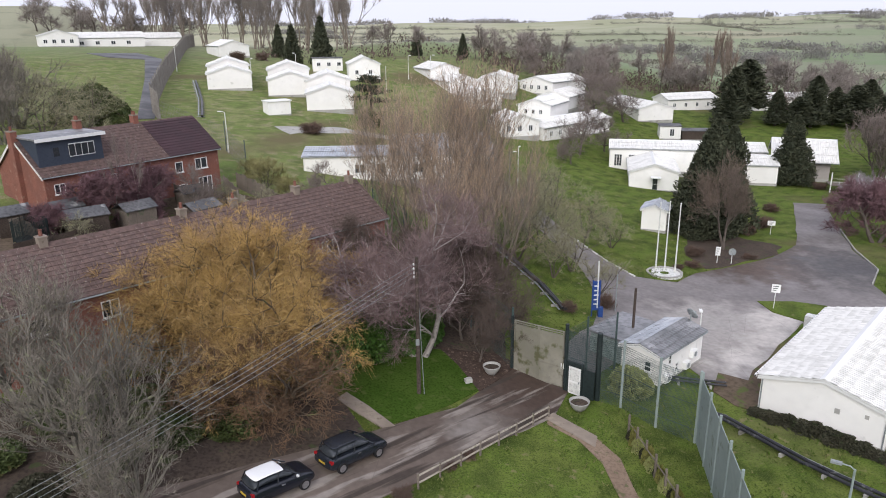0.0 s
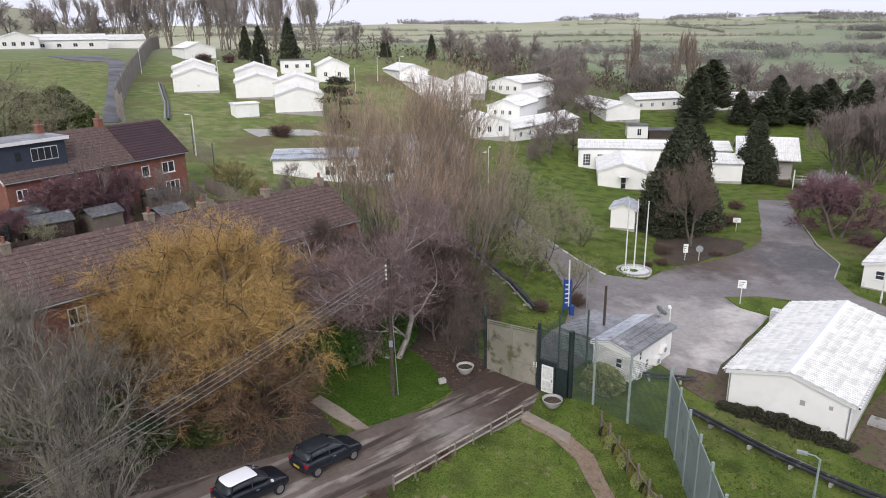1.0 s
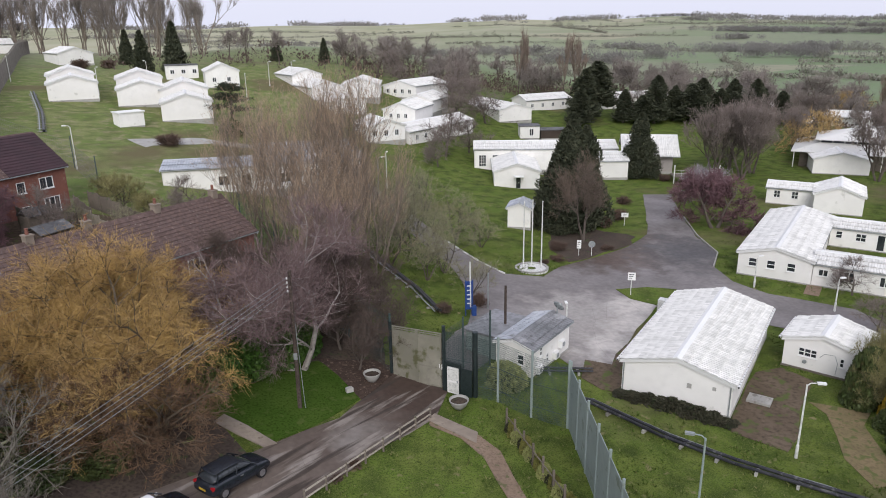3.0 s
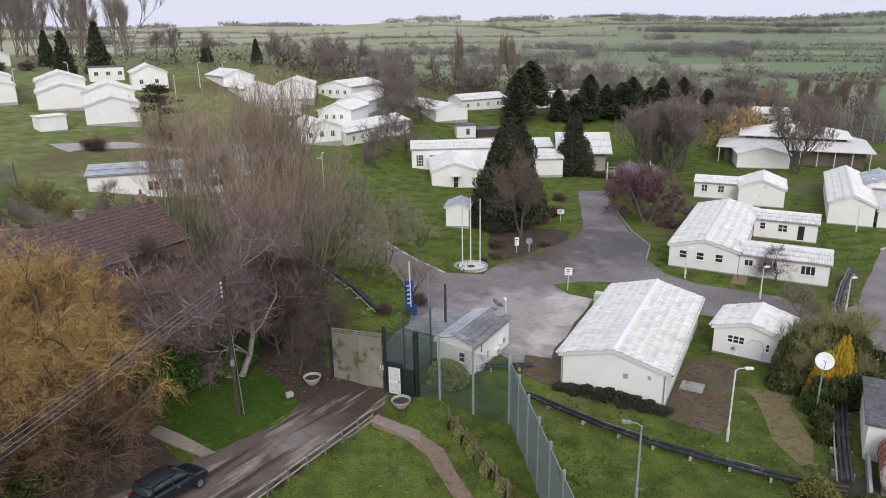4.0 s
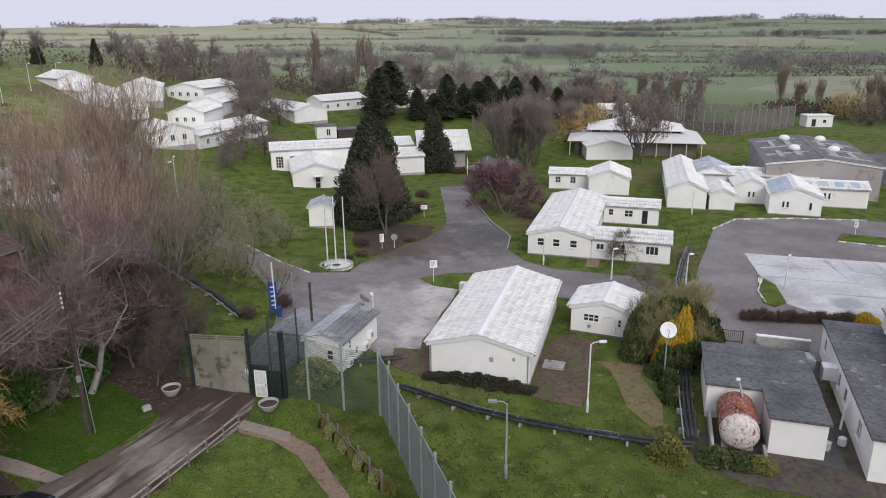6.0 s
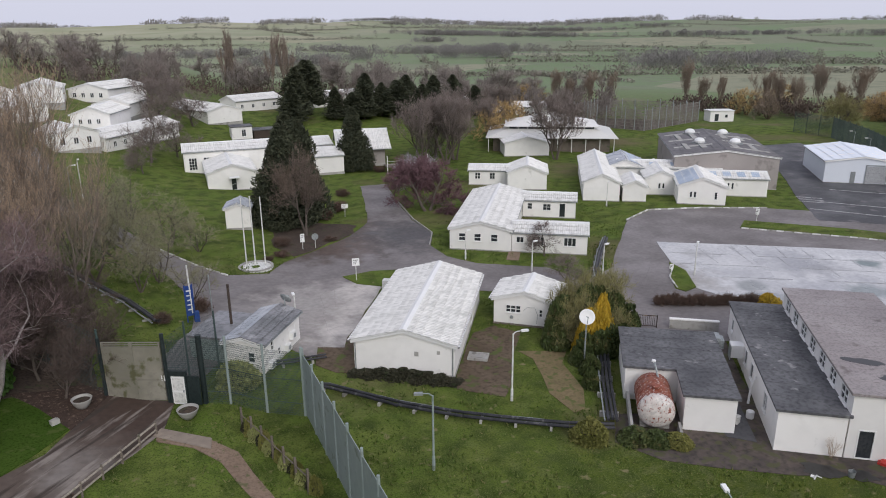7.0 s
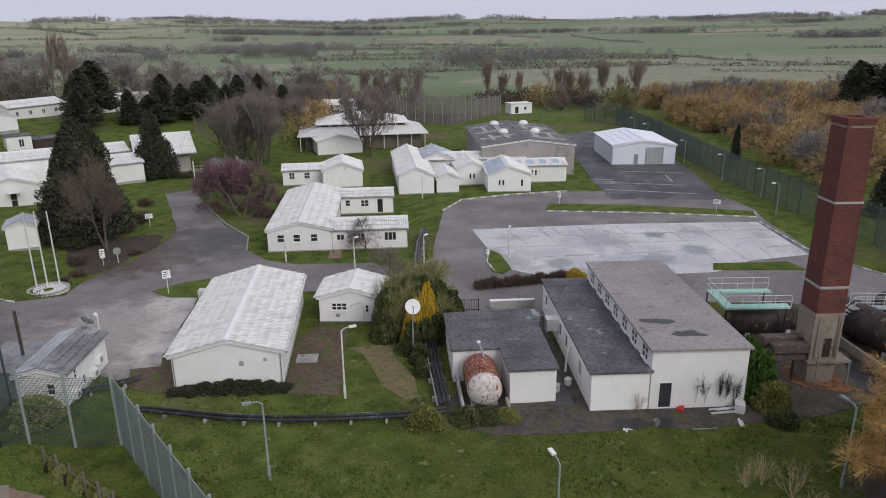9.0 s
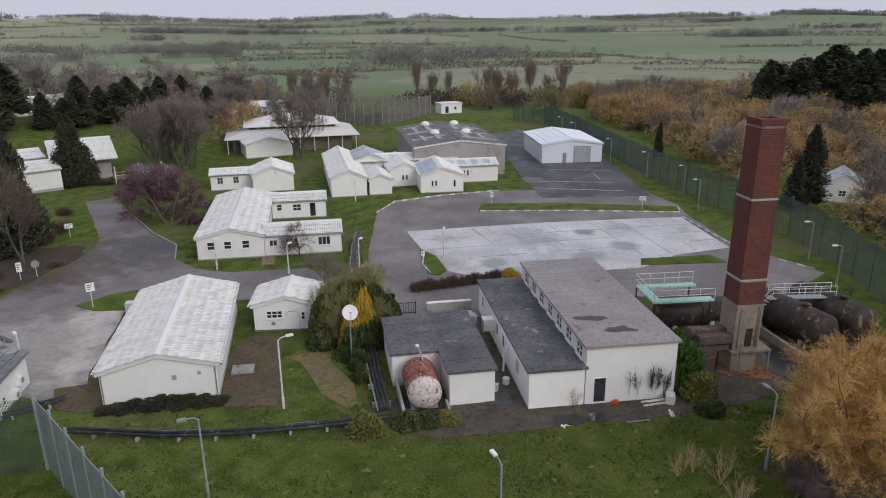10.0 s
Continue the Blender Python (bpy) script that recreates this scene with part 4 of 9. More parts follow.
sheet("tree_litter", [(28, 70.8), (33, 73.6), (38, 76.2), (40.2, 79.6), (36, 84), (30, 82), (27, 76)], M["mud"], "dark leaf litter under the conifers", "earth", dz=0.03, jag=0.5)
sheet("willow_floor", [(-9, 27), (-4.6, 35.8), (-7.5, 40.5), (-14, 42), (-26, 33), (-27, 22), (-16, 21.5), (-12.5, 30)], M["mud"], "brown earth under the willow", "earth", dz=0.02, jag=0.5)
sheet("boiler_apron", [(30.6, 25.2), (31.8, 22.2), (34.0, 19.4), (36.8, 16.6), (40.3, 13.5), (43.8, 9.8), (50, 5.6), (60, -3), (66, 6), (58, 20), (54, 24), (46, 18), (38.5, 24.5), (33, 27)], M["yard_earth"], "dark oily ground round the boiler house", "earth", dz=0.03, jag=0.4)
sheet("store_yard", [(36.0, 20.2), (38.4, 19.4), (50.4, 31.6), (47.0, 33.8), (41.6, 29.6), (39.0, 26.4), (37.6, 23.0)], M["yard_earth"], "dirty ground between the store and the annexe", "earth", dz=0.045, jag=0.2)
sheet("boiler_lane", [(37.8, 20.0), (40, 22.4), (48, 30.8), (46.2, 32.2), (38.3, 24.4), (36.8, 21.4)], M["tarmac"], "narrow dark lane between the blocks", "lane", dz=0.06)
sheet("rust_stain", [(50.2, 10.6), (52.2, 11.6), (54.2, 8.6), (52.6, 6.2), (50.8, 7.2), (49.8, 9.0)], M["rust_orange"], "orange rust stain round the chimney foot", "stain", dz=0.06, jag=0.55)
sheet("garden_path", [(6.7, 40.6), (7.4, 40.0), (9.3, 38.2), (10.3, 36.3), (10.6, 31), (9.4, 25), (8.4, 25.2), (9.6, 31.4), (9.2, 35.6), (8.2, 37.8), (6.3, 39.4)], M["gravel"], "curving brown earth path across the lawn", "path", dz=0.05, jag=0.08)
sheet("hill_path", [(-46, 106), (-44, 107.5), (-48.4, 121), (-57.5, 145), (-76, 196), (-90, 214), (-101, 206), (-90, 194), (-79, 192), (-61.5, 148), (-51.5, 121)], M["tarmac"], "grey asphalt path climbing the hill", "path", dz=0.1)
sheet("hill_patch", [(-27, 112), (-17, 118), (-6, 116), (-5, 113.5), (-16, 114.5), (-24, 108)], M["concrete"], "pale broken slab in the grass", "slab", dz=0.05, jag=0.5)

sheet("garden_slab", [(-3.2, 37.3), (-3.9, 36.9), (-5.6, 38.2), (-7.0, 39.3), (-6.5, 40.1), (-5.0, 39.0)], M["tan_concrete"], "cracked pale concrete strip in the grass", "path", dz=0.08, jag=0.06)
sheet("garden_slab", [(6.3, 40.0), (7.0, 40.7), (9.4, 38.4), (9.0, 37.2)], M["tan_concrete"], "cracked pale concrete strip by the fence", "path", dz=0.08, jag=0.06)


# kerb stones, some painted white
def kerb(name, pts, label, step=1.0, white=True):
    holder = thing(name, label, "kerb", pose(0, 0, 0), kind="structure")
    me = {}
    for key in ("concrete", "post_white"):
        bm = boxes((-0.46, 0.46, -0.07, 0.07, -0.1, 0.13))
        bmesh.ops.bevel(bm, geom=bm.edges[:], offset=0.015, segments=1, affect='EDGES')
        d = bpy.data.meshes.new("kerb_stone")
        bm.to_mesh(d)
        bm.free()
        d.materials.append(M[key])
        me[key] = d
    count = 0
    for (ax, ay), (bx, by) in zip(pts, pts[1:]):
        k = max(1, round(math.hypot(bx - ax, by - ay) / step))
        for s in range(k):
            f = (s + 0.5) / k
            px, py = ax + (bx - ax) * f, ay + (by - ay) * f
            ob = new("kerb_stone", me["post_white" if white and count % 2 == 0 else "concrete"])
            ob.parent = holder
            ob.matrix_local = pose(px, py, ground(px, py) + 0.06, 0, 0, math.degrees(math.atan2(by - ay, bx - ax)))
            count += 1
    return holder


kerb("kerb", [(43.2, 66.6), (46.4, 71), (47.8, 78), (51.2, 88)], "pale concrete kerb along the road bend", white=False)
kerb("kerb", [(19.4, 67.4), (17.4, 71.4), (15.0, 78)], "pale concrete kerb along the camp road")
kerb("kerb", [(79.8, 50.0), (87.4, 39.2), (94.6, 27.0), (97.4, 28.3)], "broken white kerb round the grass island")
kerb("kerb", [(60, 44.6), (57.6, 43.0), (55.6, 40.4)], "black and white kerb at the yard corner")
kerb("kerb", [(71, 61.2), (77.5, 63.2), (84.5, 59.7), (92, 54.2)], "pale kerb along the grass by the huts")
kerb("kerb", [(92.4, 26.0), (82.6, 16.8), (79.4, 8)], "pale kerb along the concrete yard")

# joints cut in the wet concrete
joints = thing("yard_joints", "dark tarred joints between the concrete bays", "joint", pose(0, 0, 0), kind="structure")
rnd_joint = random.Random(4)


def joint_run(a, b, keep, wide):
    """A joint broken into stretches: some filled and lost, some open and dark."""
    ln = math.hypot(b[0] - a[0], b[1] - a[1])
    k = max(1, round(ln / 3.2))
    ang = math.degrees(math.atan2(b[1] - a[1], b[0] - a[0]))
    for i in range(k):
        if rnd_joint.random() > keep:
            continue
        f, w = i / k, wide * rnd_joint.uniform(0.5, 1.5)
        px, py = a[0] + (b[0] - a[0]) * f, a[1] + (b[1] - a[1]) * f
        ob = part("joint", boxes((0, ln / k, -w, w, 0, 0.012)), M["wet_dark"], joints)
        ob.matrix_local = pose(px, py, 0.091 + ground(px, py), 0, 0, ang + rnd_joint.uniform(-0.6, 0.6))


for k in range(1, 9):
    f = k / 9
    joint_run((66 + 25.5 * f, 51.5 - 24.8 * f), (58 + 23.6 * f, 36.5 - 18.4 * f), 0.5, 0.04)
joint_run((64.2, 48.7), (89.5, 24.1), 0.9, 0.06)
joint_run((61.9, 45.5), (87.0, 21.9), 0.6, 0.05)
joint_run((59.7, 42.2), (84.5, 19.6), 0.7, 0.09)
# ladder of small bays along the far edge
for k in range(22):
    f = k / 22
    joint_run((66.4 + 25.6 * f, 52.0 - 25.6 * f), (64.2 + 25.3 * f, 48.7 - 24.6 * f), 0.5, 0.05)
lines = thing("parking_lines", "faded white painted parking lines", "road marking", pose(0, 0, 0), kind="structure")
for ax, ay, bx, by in ((96.5, 50.5, 102.5, 38.2), (101.5, 52, 107, 42), (108, 44.5, 112.5, 47.8), (99.5, 54.0, 101.4, 51.0), (100.6, 54.9, 102.5, 51.9), (101.7, 55.8, 103.6, 52.8), (110.5, 55.5, 116.0, 46.0)):
    ln = math.hypot(bx - ax, by - ay)
    ob = part("painted_line", boxes((0, ln, -0.06, 0.06, 0, 0.01)), M["post_white"], lines)
    ob.matrix_local = pose(ax, ay, ground(ax, ay) + 0.075, 0, 0, math.degrees(math.atan2(by - ay, bx - ax)))


# ---- huts of the camp ----
W = (0.9, 0.8)  # a usual hut window


def row_of(n, start, step, sill=1.0, w=0.9, h=0.9, lights=2, bars=0):
    return [(start + i * step, sill, w, h, lights, bars) for i in range(n)]


gable_hut("store_hut", "long white hut with a dirty white ribbed sheet roof", "hut", 21.3, 42.6, -43, 7.6, 15.6, 2.5, 3.5, rows=6, cols=15, pieces=True, dashes=True,
          right=[(9.5, 0.1, 1.0, 2.0, 1, 0, True)])
gable_hut("small_hut", "small white hut with ribbed roof and scruffy walls", "hut", 35.6, 44.1, -50, 5.4, 4.7, 2.35, 3.1, rows=3, cols=5, pieces=True, dashes=True,
          front=[(1.05, 1.15, 1.35, 0.72, 3, 1), (3.95, 0.95, 0.34, 0.75, 1, 1)])
bx, by = 44.5, 64.2
gable_hut("office_block", "white hut block with three small front windows", "hut", bx, by, TH, 7.2, 20.5, 2.5, 3.4, rows=4, cols=15, pieces=True,
          front=[(1.05, 1.1, 0.85, 0.95, 1, 1), (2.85, 1.1, 0.85, 0.95, 1, 1), (4.8, 1.1, 0.85, 0.95, 1, 1)])
gable_hut("office_wing", "white hut wing with low roof and broad windows", "hut", *site(bx, by, 15.8, 0.1), TH + 90, 5.2, 8.55, 2.35, 2.95, rows=3, cols=9, pieces=True,
          left=[(0.5, 1.15, 0.9, 0.75, 2, 0), (2.3, 0.95, 1.4, 1.05, 3, 0), (5.9, 0.95, 1.4, 1.05, 3, 0)])
gable_hut("rear_wing", "white hut wing with dark doorway and low roof", "hut", *site(bx, by, 14.4, 16.1), TH + 90, 4.5, 7.1, 2.35, 2.95, rows=3, cols=7, pieces=True,
          left=[(0.6, 1.1, 0.7, 0.9, 1, 1), (2.7, 1.0, 1.1, 0.95, 2, 1), (4.9, 0.12, 0.85, 1.95, 1, 0, True)])
gable_hut("back_hut", "white hut with plain gable and shallow roof", "hut", 69.8, 85.2, -40, 6.2, 7.5, 2.7, 3.9, rows=3)
gable_hut("back_wing", "white hut wing with two barred windows", "hut", *site(69.8, 85.2, -0.05, 3.0), -40 + 90, 4.4, 6.6, 2.4, 3.0, rows=2, left=[(1.0, 1.0, 0.9, 1.1, 2, 1), (3.4, 1.0, 0.9, 1.1, 2, 1)])
gable_hut("ward_hut", "long white hut with grey patched roof", "hut", 74.2, 72.7, -42, 5.3, 22, 2.8, 4.0, rows=3)
gable_hut("porch_hut", "small white lean-to hut beside a longer one", "hut", 78.6, 69.0, -42, 3.4, 6.5, 2.3, 3.1, rows=2)
gable_hut("link_hut", "white hut end with a pair of small windows", "hut", 84.6, 70.0, -42, 4.8, 10, 2.6, 3.7, rows=3, front=[(1.9, 1.0, 0.4, 0.9, 1, 0), (2.5, 1.0, 0.4, 0.9, 1, 0)])
gable_hut("gable_hut", "white hut with grey blue roof sheets and small windows", "hut", 83.9, 63.3, -46, 6.6, 9.5, 2.7, 3.9, rows=3, front=[(1.6, 1.0, 0.4, 0.95, 1, 0), (2.15, 1.0, 0.4, 0.95, 1, 0), (5.0, 0.8, 0.45, 1.15, 1, 0)])
gable_hut("end_hut", "white hut with spotted pale roof", "hut", 98.0, 58.2, -44 + 90, 4.4, 9.0, 2.7, 3.4, rows=3, left=[(3.2, 1.1, 0.4, 1.0, 1, 0), (3.8, 1.1, 0.4, 1.0, 1, 0)])
gable_hut("corridor_hut", "white linking hut with skylit roof", "hut", 97.5, 66.0, -44 + 90, 5.0, 16, 3.0, 3.8, rows=3)
gable_hut("cross_hut", "white hut with pale blue roof sheets", "hut", 84.5, 78.5, -42, 6.5, 9, 2.9, 4.2, rows=3, roof="pale_roof")
gable_hut("sports_hall", "large buff sports hall with a grey sheet roof", "hall", 92.5, 71.2, -44, 15.7, 24.2, 5.0, 6.0, rows=5, cols=18, wall="buff_sheet", roof="hall_roof")
gable_hut("warehouse", "pale blue grey metal warehouse with roller door", "warehouse", 115, 59.1, -48.5, 11.3, 15.5, 3.5, 4.35, rows=4, cols=14, wall="pale_shed", roof="pale_shed")
gable_hut("gatehouse", "white gatehouse with a grey felt sheet roof", "gatehouse", 13.05, 47.5, -46, 3.15, 6.4, 2.4, 2.85, z=0.45, rows=3, cols=5, pieces=True, roof="grey_roof",
          right=[(1.2, 1.35, 0.5, 0.8, 1, 1), (2.3, 0.45, 0.5, 0.7, 1, 1)], front=[(1.9, 0.95, 0.6, 0.85, 1, 1)])
flat_block("gate_canopy", "low grey canopy beside the gatehouse", "canopy", *site(13.45, 47.6, -3.4, 0.4), -46, 3.3, 4.6, 2.2, z=0.55, roof="grey_roof", wall="steel_green")

# hall among the conifers
gable_hut("assembly_hall", "white hall with a plain gable and porch door", "hall", 28.9, 108, -13, 7.4, 16, 2.9, 4.1, rows=3, z=0.7, front=[(3.5, 0.1, 0.85, 1.9, 1, 1, True)])
gable_hut("hall_wing", "white hall wing with tall barred windows", "hall", 45.5, 116.5, -13 + 90, 7, 17.4, 3.8, 4.7, rows=3, z=1.4, left=[(0.8, 0.8, 1.3, 2.05, 3, 3), (3.2, 0.8, 1.3, 2.05, 3, 3), (5.6, 0.8, 1.3, 2.05, 3, 3)])
gable_hut("dining_hut", "white roofed hut with broad roof and raised veranda", "hut", 63.8, 114.6, -22 + 90, 11, 8.0, 3.4, 5.8, rows=3, z=0.4, over=1.1, wall="buff_sheet")
gable_hut("kitchen_hut", "white hut with shallow sheet roof", "hut", 54, 112, -13 + 90, 7, 8, 3.0, 4.0, rows=3, z=0.4)
gable_hut("kitchen_annexe", "white annexe hut with a pale sheet roof", "hut", 56, 121, -13 + 90, 8, 10, 3.4, 4.4, rows=3, z=0.6)
gable_hut("tool_shed", "small white timber shed on the lawn", "shed", 24.6, 84.9, -25, 3.0, 3.6, 2.6, 3.2, rows=2, roof="pale_roof")
flat_block("guard_box", "small white box hut with a dark grey roof", "hut", 44.6, 145.5, -10, 4.2, 4.0, 2.5, roof="dark_felt", z=2.9, front=[(2.0, 0.5, 0.9, 1.5, 2, 0)])
flat_block("bin_store", "low dark timber store beside the box hut", "store", 49.2, 145.2, -8, 5.6, 4.0, 1.7, roof="dark_felt", wall="timber_dark", z=2.7)

gable_hut("pavilion_annexe", "white low roofed hut beside the pavilion", "hut", 88, 109, -30, 9, 14, 2.6, 3.8, rows=2)

# huts up the slope
far = "white camp huts on the slope"
gable_hut("camp_hut", "white camp hut with a row of windows", "hut", 10.6, 128.4, 14, 7.2, 9, 2.7, 4.0, rows=2, group=far, front=row_of(3, 0.9, 2.1, 1.0, 0.8, 1.1))
gable_hut("camp_hut", "white camp hut wing with end windows", "hut", 34.3, 146.3, 134, 7, 22, 2.7, 3.9, rows=2, group=far, z=4.5, left=row_of(7, 2.0, 2.8, 1.0, 0.9, 1.0), front=row_of(2, 1.6, 2.4, 1.0, 0.9, 1.1))
for k in range(2):
    hx, hy = 15.1 + 5.4 * k, 145.2 + 10.2 * k
    gable_hut("camp_hut", "white camp hut climbing the slope", "hut", hx, hy, -28, 7.0, 11.4, 2.7, 4.0, z=ground(hx + 4, hy + 3) + 0.1, rows=2, group=far, front=row_of(3, 1.4, 1.6, 1.0, 0.7, 0.9) if k == 0 else ())
for k in range(3):
    hx, hy = 5.4 - 4.2 * k, 146.2 + 10.4 * k
    gable_hut("camp_hut", "white camp hut in a stepped row up the slope", "hut", hx, hy, 22, 7.2, 11, 2.7, 4.0, z=ground(hx + 3, hy + 2) - 0.3, rows=2, group=far, front=row_of(1, 3.0, 2, 1.0, 0.9, 1.0) if k == 0 else ())
gable_hut("camp_hut", "white camp hut with plain gable", "hut", 7.6, 160, -8, 8.4, 13, 2.8, 4.2, rows=2, group=far)
gable_hut("camp_hut", "white camp hut with a long window row", "hut", 18.2, 172, -44, 9.5, 14, 2.7, 3.9, z=10.2, rows=2, group=far, front=row_of(4, 1.0, 2.1, 1.0, 0.9, 1.0))
gable_hut("camp_hut", "white camp hut on lower ground", "hut", 43.5, 158.5, 12, 8.5, 20, 2.7, 4.0, rows=2, group=far)
gable_hut("camp_hut", "white camp hut standing apart by poplars", "hut", 68.5, 178.5, 106, 7, 14, 2.8, 4.0, rows=2, group=far, left=row_of(4, 1.4, 3.2, 1.0, 0.8, 1.0))
gable_hut("camp_hut", "white camp hut behind the dark trees", "hut", 116, 160, 70, 8, 26, 2.8, 4.0, rows=2, group=far, left=row_of(5, 2, 4, 1.0, 0.9, 1.0))
gable_hut("camp_hut", "white camp hut far behind conifers", "hut", 96, 178, 95, 7, 22, 2.8, 4.0, rows=2, group=far)
gable_hut("camp_hut", "white camp hut among brown trees", "hut", 138, 146, 50, 8, 22, 2.8, 4.0, rows=2, group=far, left=row_of(4, 2, 4, 1.0, 0.9, 1.0))
for k, (hx, hy, th) in enumerate(((-46.1, 140.2, 17), (-33.8, 138, 13), (-24.6, 127.8, 10))):
    gable_hut("barrack_hut", "white windowless barrack hut on the hillside", "hut", hx, hy, th, 8.4, 9.5, 3.0, 4.4, rows=2, group=far)
    a = radians(th)
    gable_hut("barrack_hut", "white barrack hut standing behind its neighbour", "hut", hx - 11 * math.sin(a), hy + 11 * math.cos(a), th, 8.4, 12, 3.3, 4.8, rows=2, group=far)
gable_hut("barrack_hut", "white upper camp hut with windows", "hut", -21, 160, 10, 7, 10, 3.4, 5.0, rows=2, group=far, front=row_of(2, 1.4, 3, 1.2, 0.8, 1.0))
flat_block("hill_block", "white flat roofed hut on the hill", "hut", -31, 172, 12, 7, 5, 3, group=far, front=row_of(3, 0.9, 2.4, 1.2, 0.9, 0.9))
gable_hut("barrack_hut", "white hut beneath the line of poplars", "hut", -66, 214, 30, 9, 16, 3.0, 4.6, rows=2, group=far)
flat_block("pump_house", "small white pump house with flat roof", "hut", -29.8, 120.6, 32, 4.0, 2.8, 2.2, roof="trim_white", group="", left=[])
gable_hut("hilltop_hut", "long white hut on the hilltop", "hut", -107, 262, 120, 9, 28, 3.2, 5.0, rows=2, group=far, left=row_of(5, 2, 5, 1.0, 1.4, 1.2))
gable_hut("hilltop_hut", "long white hut on the hilltop with wings", "hut", -133, 240, 30, 12, 20, 3.4, 5.2, rows=2, group=far, front=row_of(4, 1.5, 2.6, 1.0, 1.2, 1.3))
gable_hut("hilltop_hut", "long white hut at the hilltop edge", "hut", -100, 280, 120, 9, 30, 3.2, 5.0, rows=2, group=far)
gable_hut("bungalow", "long white bungalow with a pale sheet roof", "bungalow", -18.1, 94.9, -89, 6.4, 24.5, 3.2, 3.85, rows=2, roof="pale_roof", z=6.7, right=[(6.5, 1.0, 1.3, 1.2, 2, 0), (9.3, 0.9, 1.2, 1.35, 2, 0), (14, 1.0, 1.3, 1.2, 2, 0), (18, 1.0, 1.3, 1.2, 2, 0)])
gable_hut("bungalow", "weathered long hut with pale roof behind trees", "bungalow", -7.6, 106.5, -89, 6.6, 14, 2.9, 3.8, rows=2, roof="pale_roof", z=6.6)


def roof_light(name, side, s0, s1, u0, u1, mat, label):
    """A row of differently coloured sheets set into one slope of a hut."""
    hut, m_left, m_right, run, s_len = SLOPES[name]
    m = m_left if side < 0 else m_right
    part("roof_light", boxes((s0 * run, s1 * run, u0 * s_len, u1 * s_len, 0.07, 0.1), m=m), M[mat], hut, label)


# added overlay on the left slope; the wet sheen is put into its colour
roof_light("gatehouse", -1, 0.01, 0.99, 0.02, 0.97, "pale_roof", "pale overlay with wet sky sheen in its colour")
roof_light("gable_hut", -1, 0.12, 0.98, 0.08, 0.85, "skylight", "blue grey replacement sheets")
roof_light("cross_hut", 1, 0.1, 0.9, 0.15, 0.8, "skylight", "blue grey replacement sheets")
for k in range(4):
    roof_light("corridor_hut", -1, 0.12 + 0.2 * k, 0.2 + 0.2 * k, 0.3, 0.7, "skylight", "square glazed light")
    roof_light("end_hut", -1, 0.08 + 0.22 * k, 0.2 + 0.22 * k, 0.25, 0.8, "skylight", "blue grey sheet")
for side in (-1, 1):
    for k in range(3):
        roof_light("sports_hall", side, 0.14 + 0.28 * k, 0.19 + 0.28 * k, 0.1, 0.86, "concrete", "pale stained roof light strip")
        for q in range(4):
            roof_light("warehouse", side, 0.1 + 0.22 * q, 0.13 + 0.22 * q, 0.2 + 0.25 * k, 0.36 + 0.25 * k, "white_wall", "pale translucent strip")
lodge = SLOPES["gatehouse"][0]
for yy, zz in ((0.5, 0.25), (3.4, 0.3), (4.4, 0.9)):
    unit = part("air_conditioner", boxes((3.16, 3.5, yy, yy + 0.75, zz, zz + 0.55)), M["trim_white"], lodge, "white wall mounted air conditioner")
    part("grille", lathe(bmesh.new(), [(0.2, 0.0), (0.2, 0.02), (0.01, 0.03)], 14, pose(3.5, yy + 0.34, zz + 0.28, 0, 90)), M["post_grey"], unit)
    part("pipe", tube(bmesh.new(), [(3.2, yy + 0.8, zz + 0.1), (3.2, yy + 1.0, zz + 0.5), (3.2, yy + 1.0, 2.0)], 0.025, n=5), M["trim_white"], lodge)
store = SLOPES["store_hut"][0]
for px, pz, w in ((4.6, 1.5, 0.32), (6.3, 1.75, 0.24)):
    part("plaster_patch", boxes((px, px + w, -0.012, -0.003, pz, pz + w * 1.15)), M["concrete"], store, "bare patch of grey brown plaster")
part("downpipe", tube(bmesh.new(), [(0.12, -0.08, 2.4), (0.12, -0.08, 0.1)], 0.04), M["post_grey"], store)
part("downpipe", tube(bmesh.new(), [(7.5, -0.08, 2.4), (7.5, -0.08, 0.1)], 0.04), M["post_grey"], store)
small = SLOPES["small_hut"][0]
part("cable", tube(bmesh.new(), [(2.6, -0.03, 1.4), (2.9, -0.03, 1.75), (3.6, -0.03, 1.8), (3.85, -0.03, 1.2), (3.8, -0.03, 0.3)], 0.018, n=4), M["post_grey"], small)
part("hose_reel", lathe(bmesh.new(), [(0.1, 0), (0.16, 0.02), (0.16, 0.08), (0.1, 0.1)], 14, pose(1.6, -0.02, 0.75, 90)), M["post_grey"], small)
part("kick_board", boxes((-0.05, 5.45, -0.09, -0.032, 0.0, 0.16)), M["timber"], small)


# ---- boiler house, tanks and chimney ----
flat_block("boiler_annexe", "long low white block with a dark felt roof", "outbuilding", 37.9, 19.0, -46, 3.85, 17.4, 2.75, front=[], left=[(1.2, 1.0, 0.7, 1.1, 1, 0), (7, 0.9, 0.8, 1.2, 1, 0), (9.2, 0.9, 0.8, 1.2, 1, 0), (13.6, 0.9, 0.9, 1.3, 2, 0)])
flat_block("boiler_house", "tall white boiler house with a mossy felt roof", "boiler house", 40.62, 16.17, -46, 6.4, 17.4, 4.25, roof="worn_felt",
           left=[(1.0 + i * 2.35, 2.98, 1.25, 1.05, 2, 1) for i in range(7)], front=[(0.55, 0.05, 0.95, 1.95, 1, 0, True)])
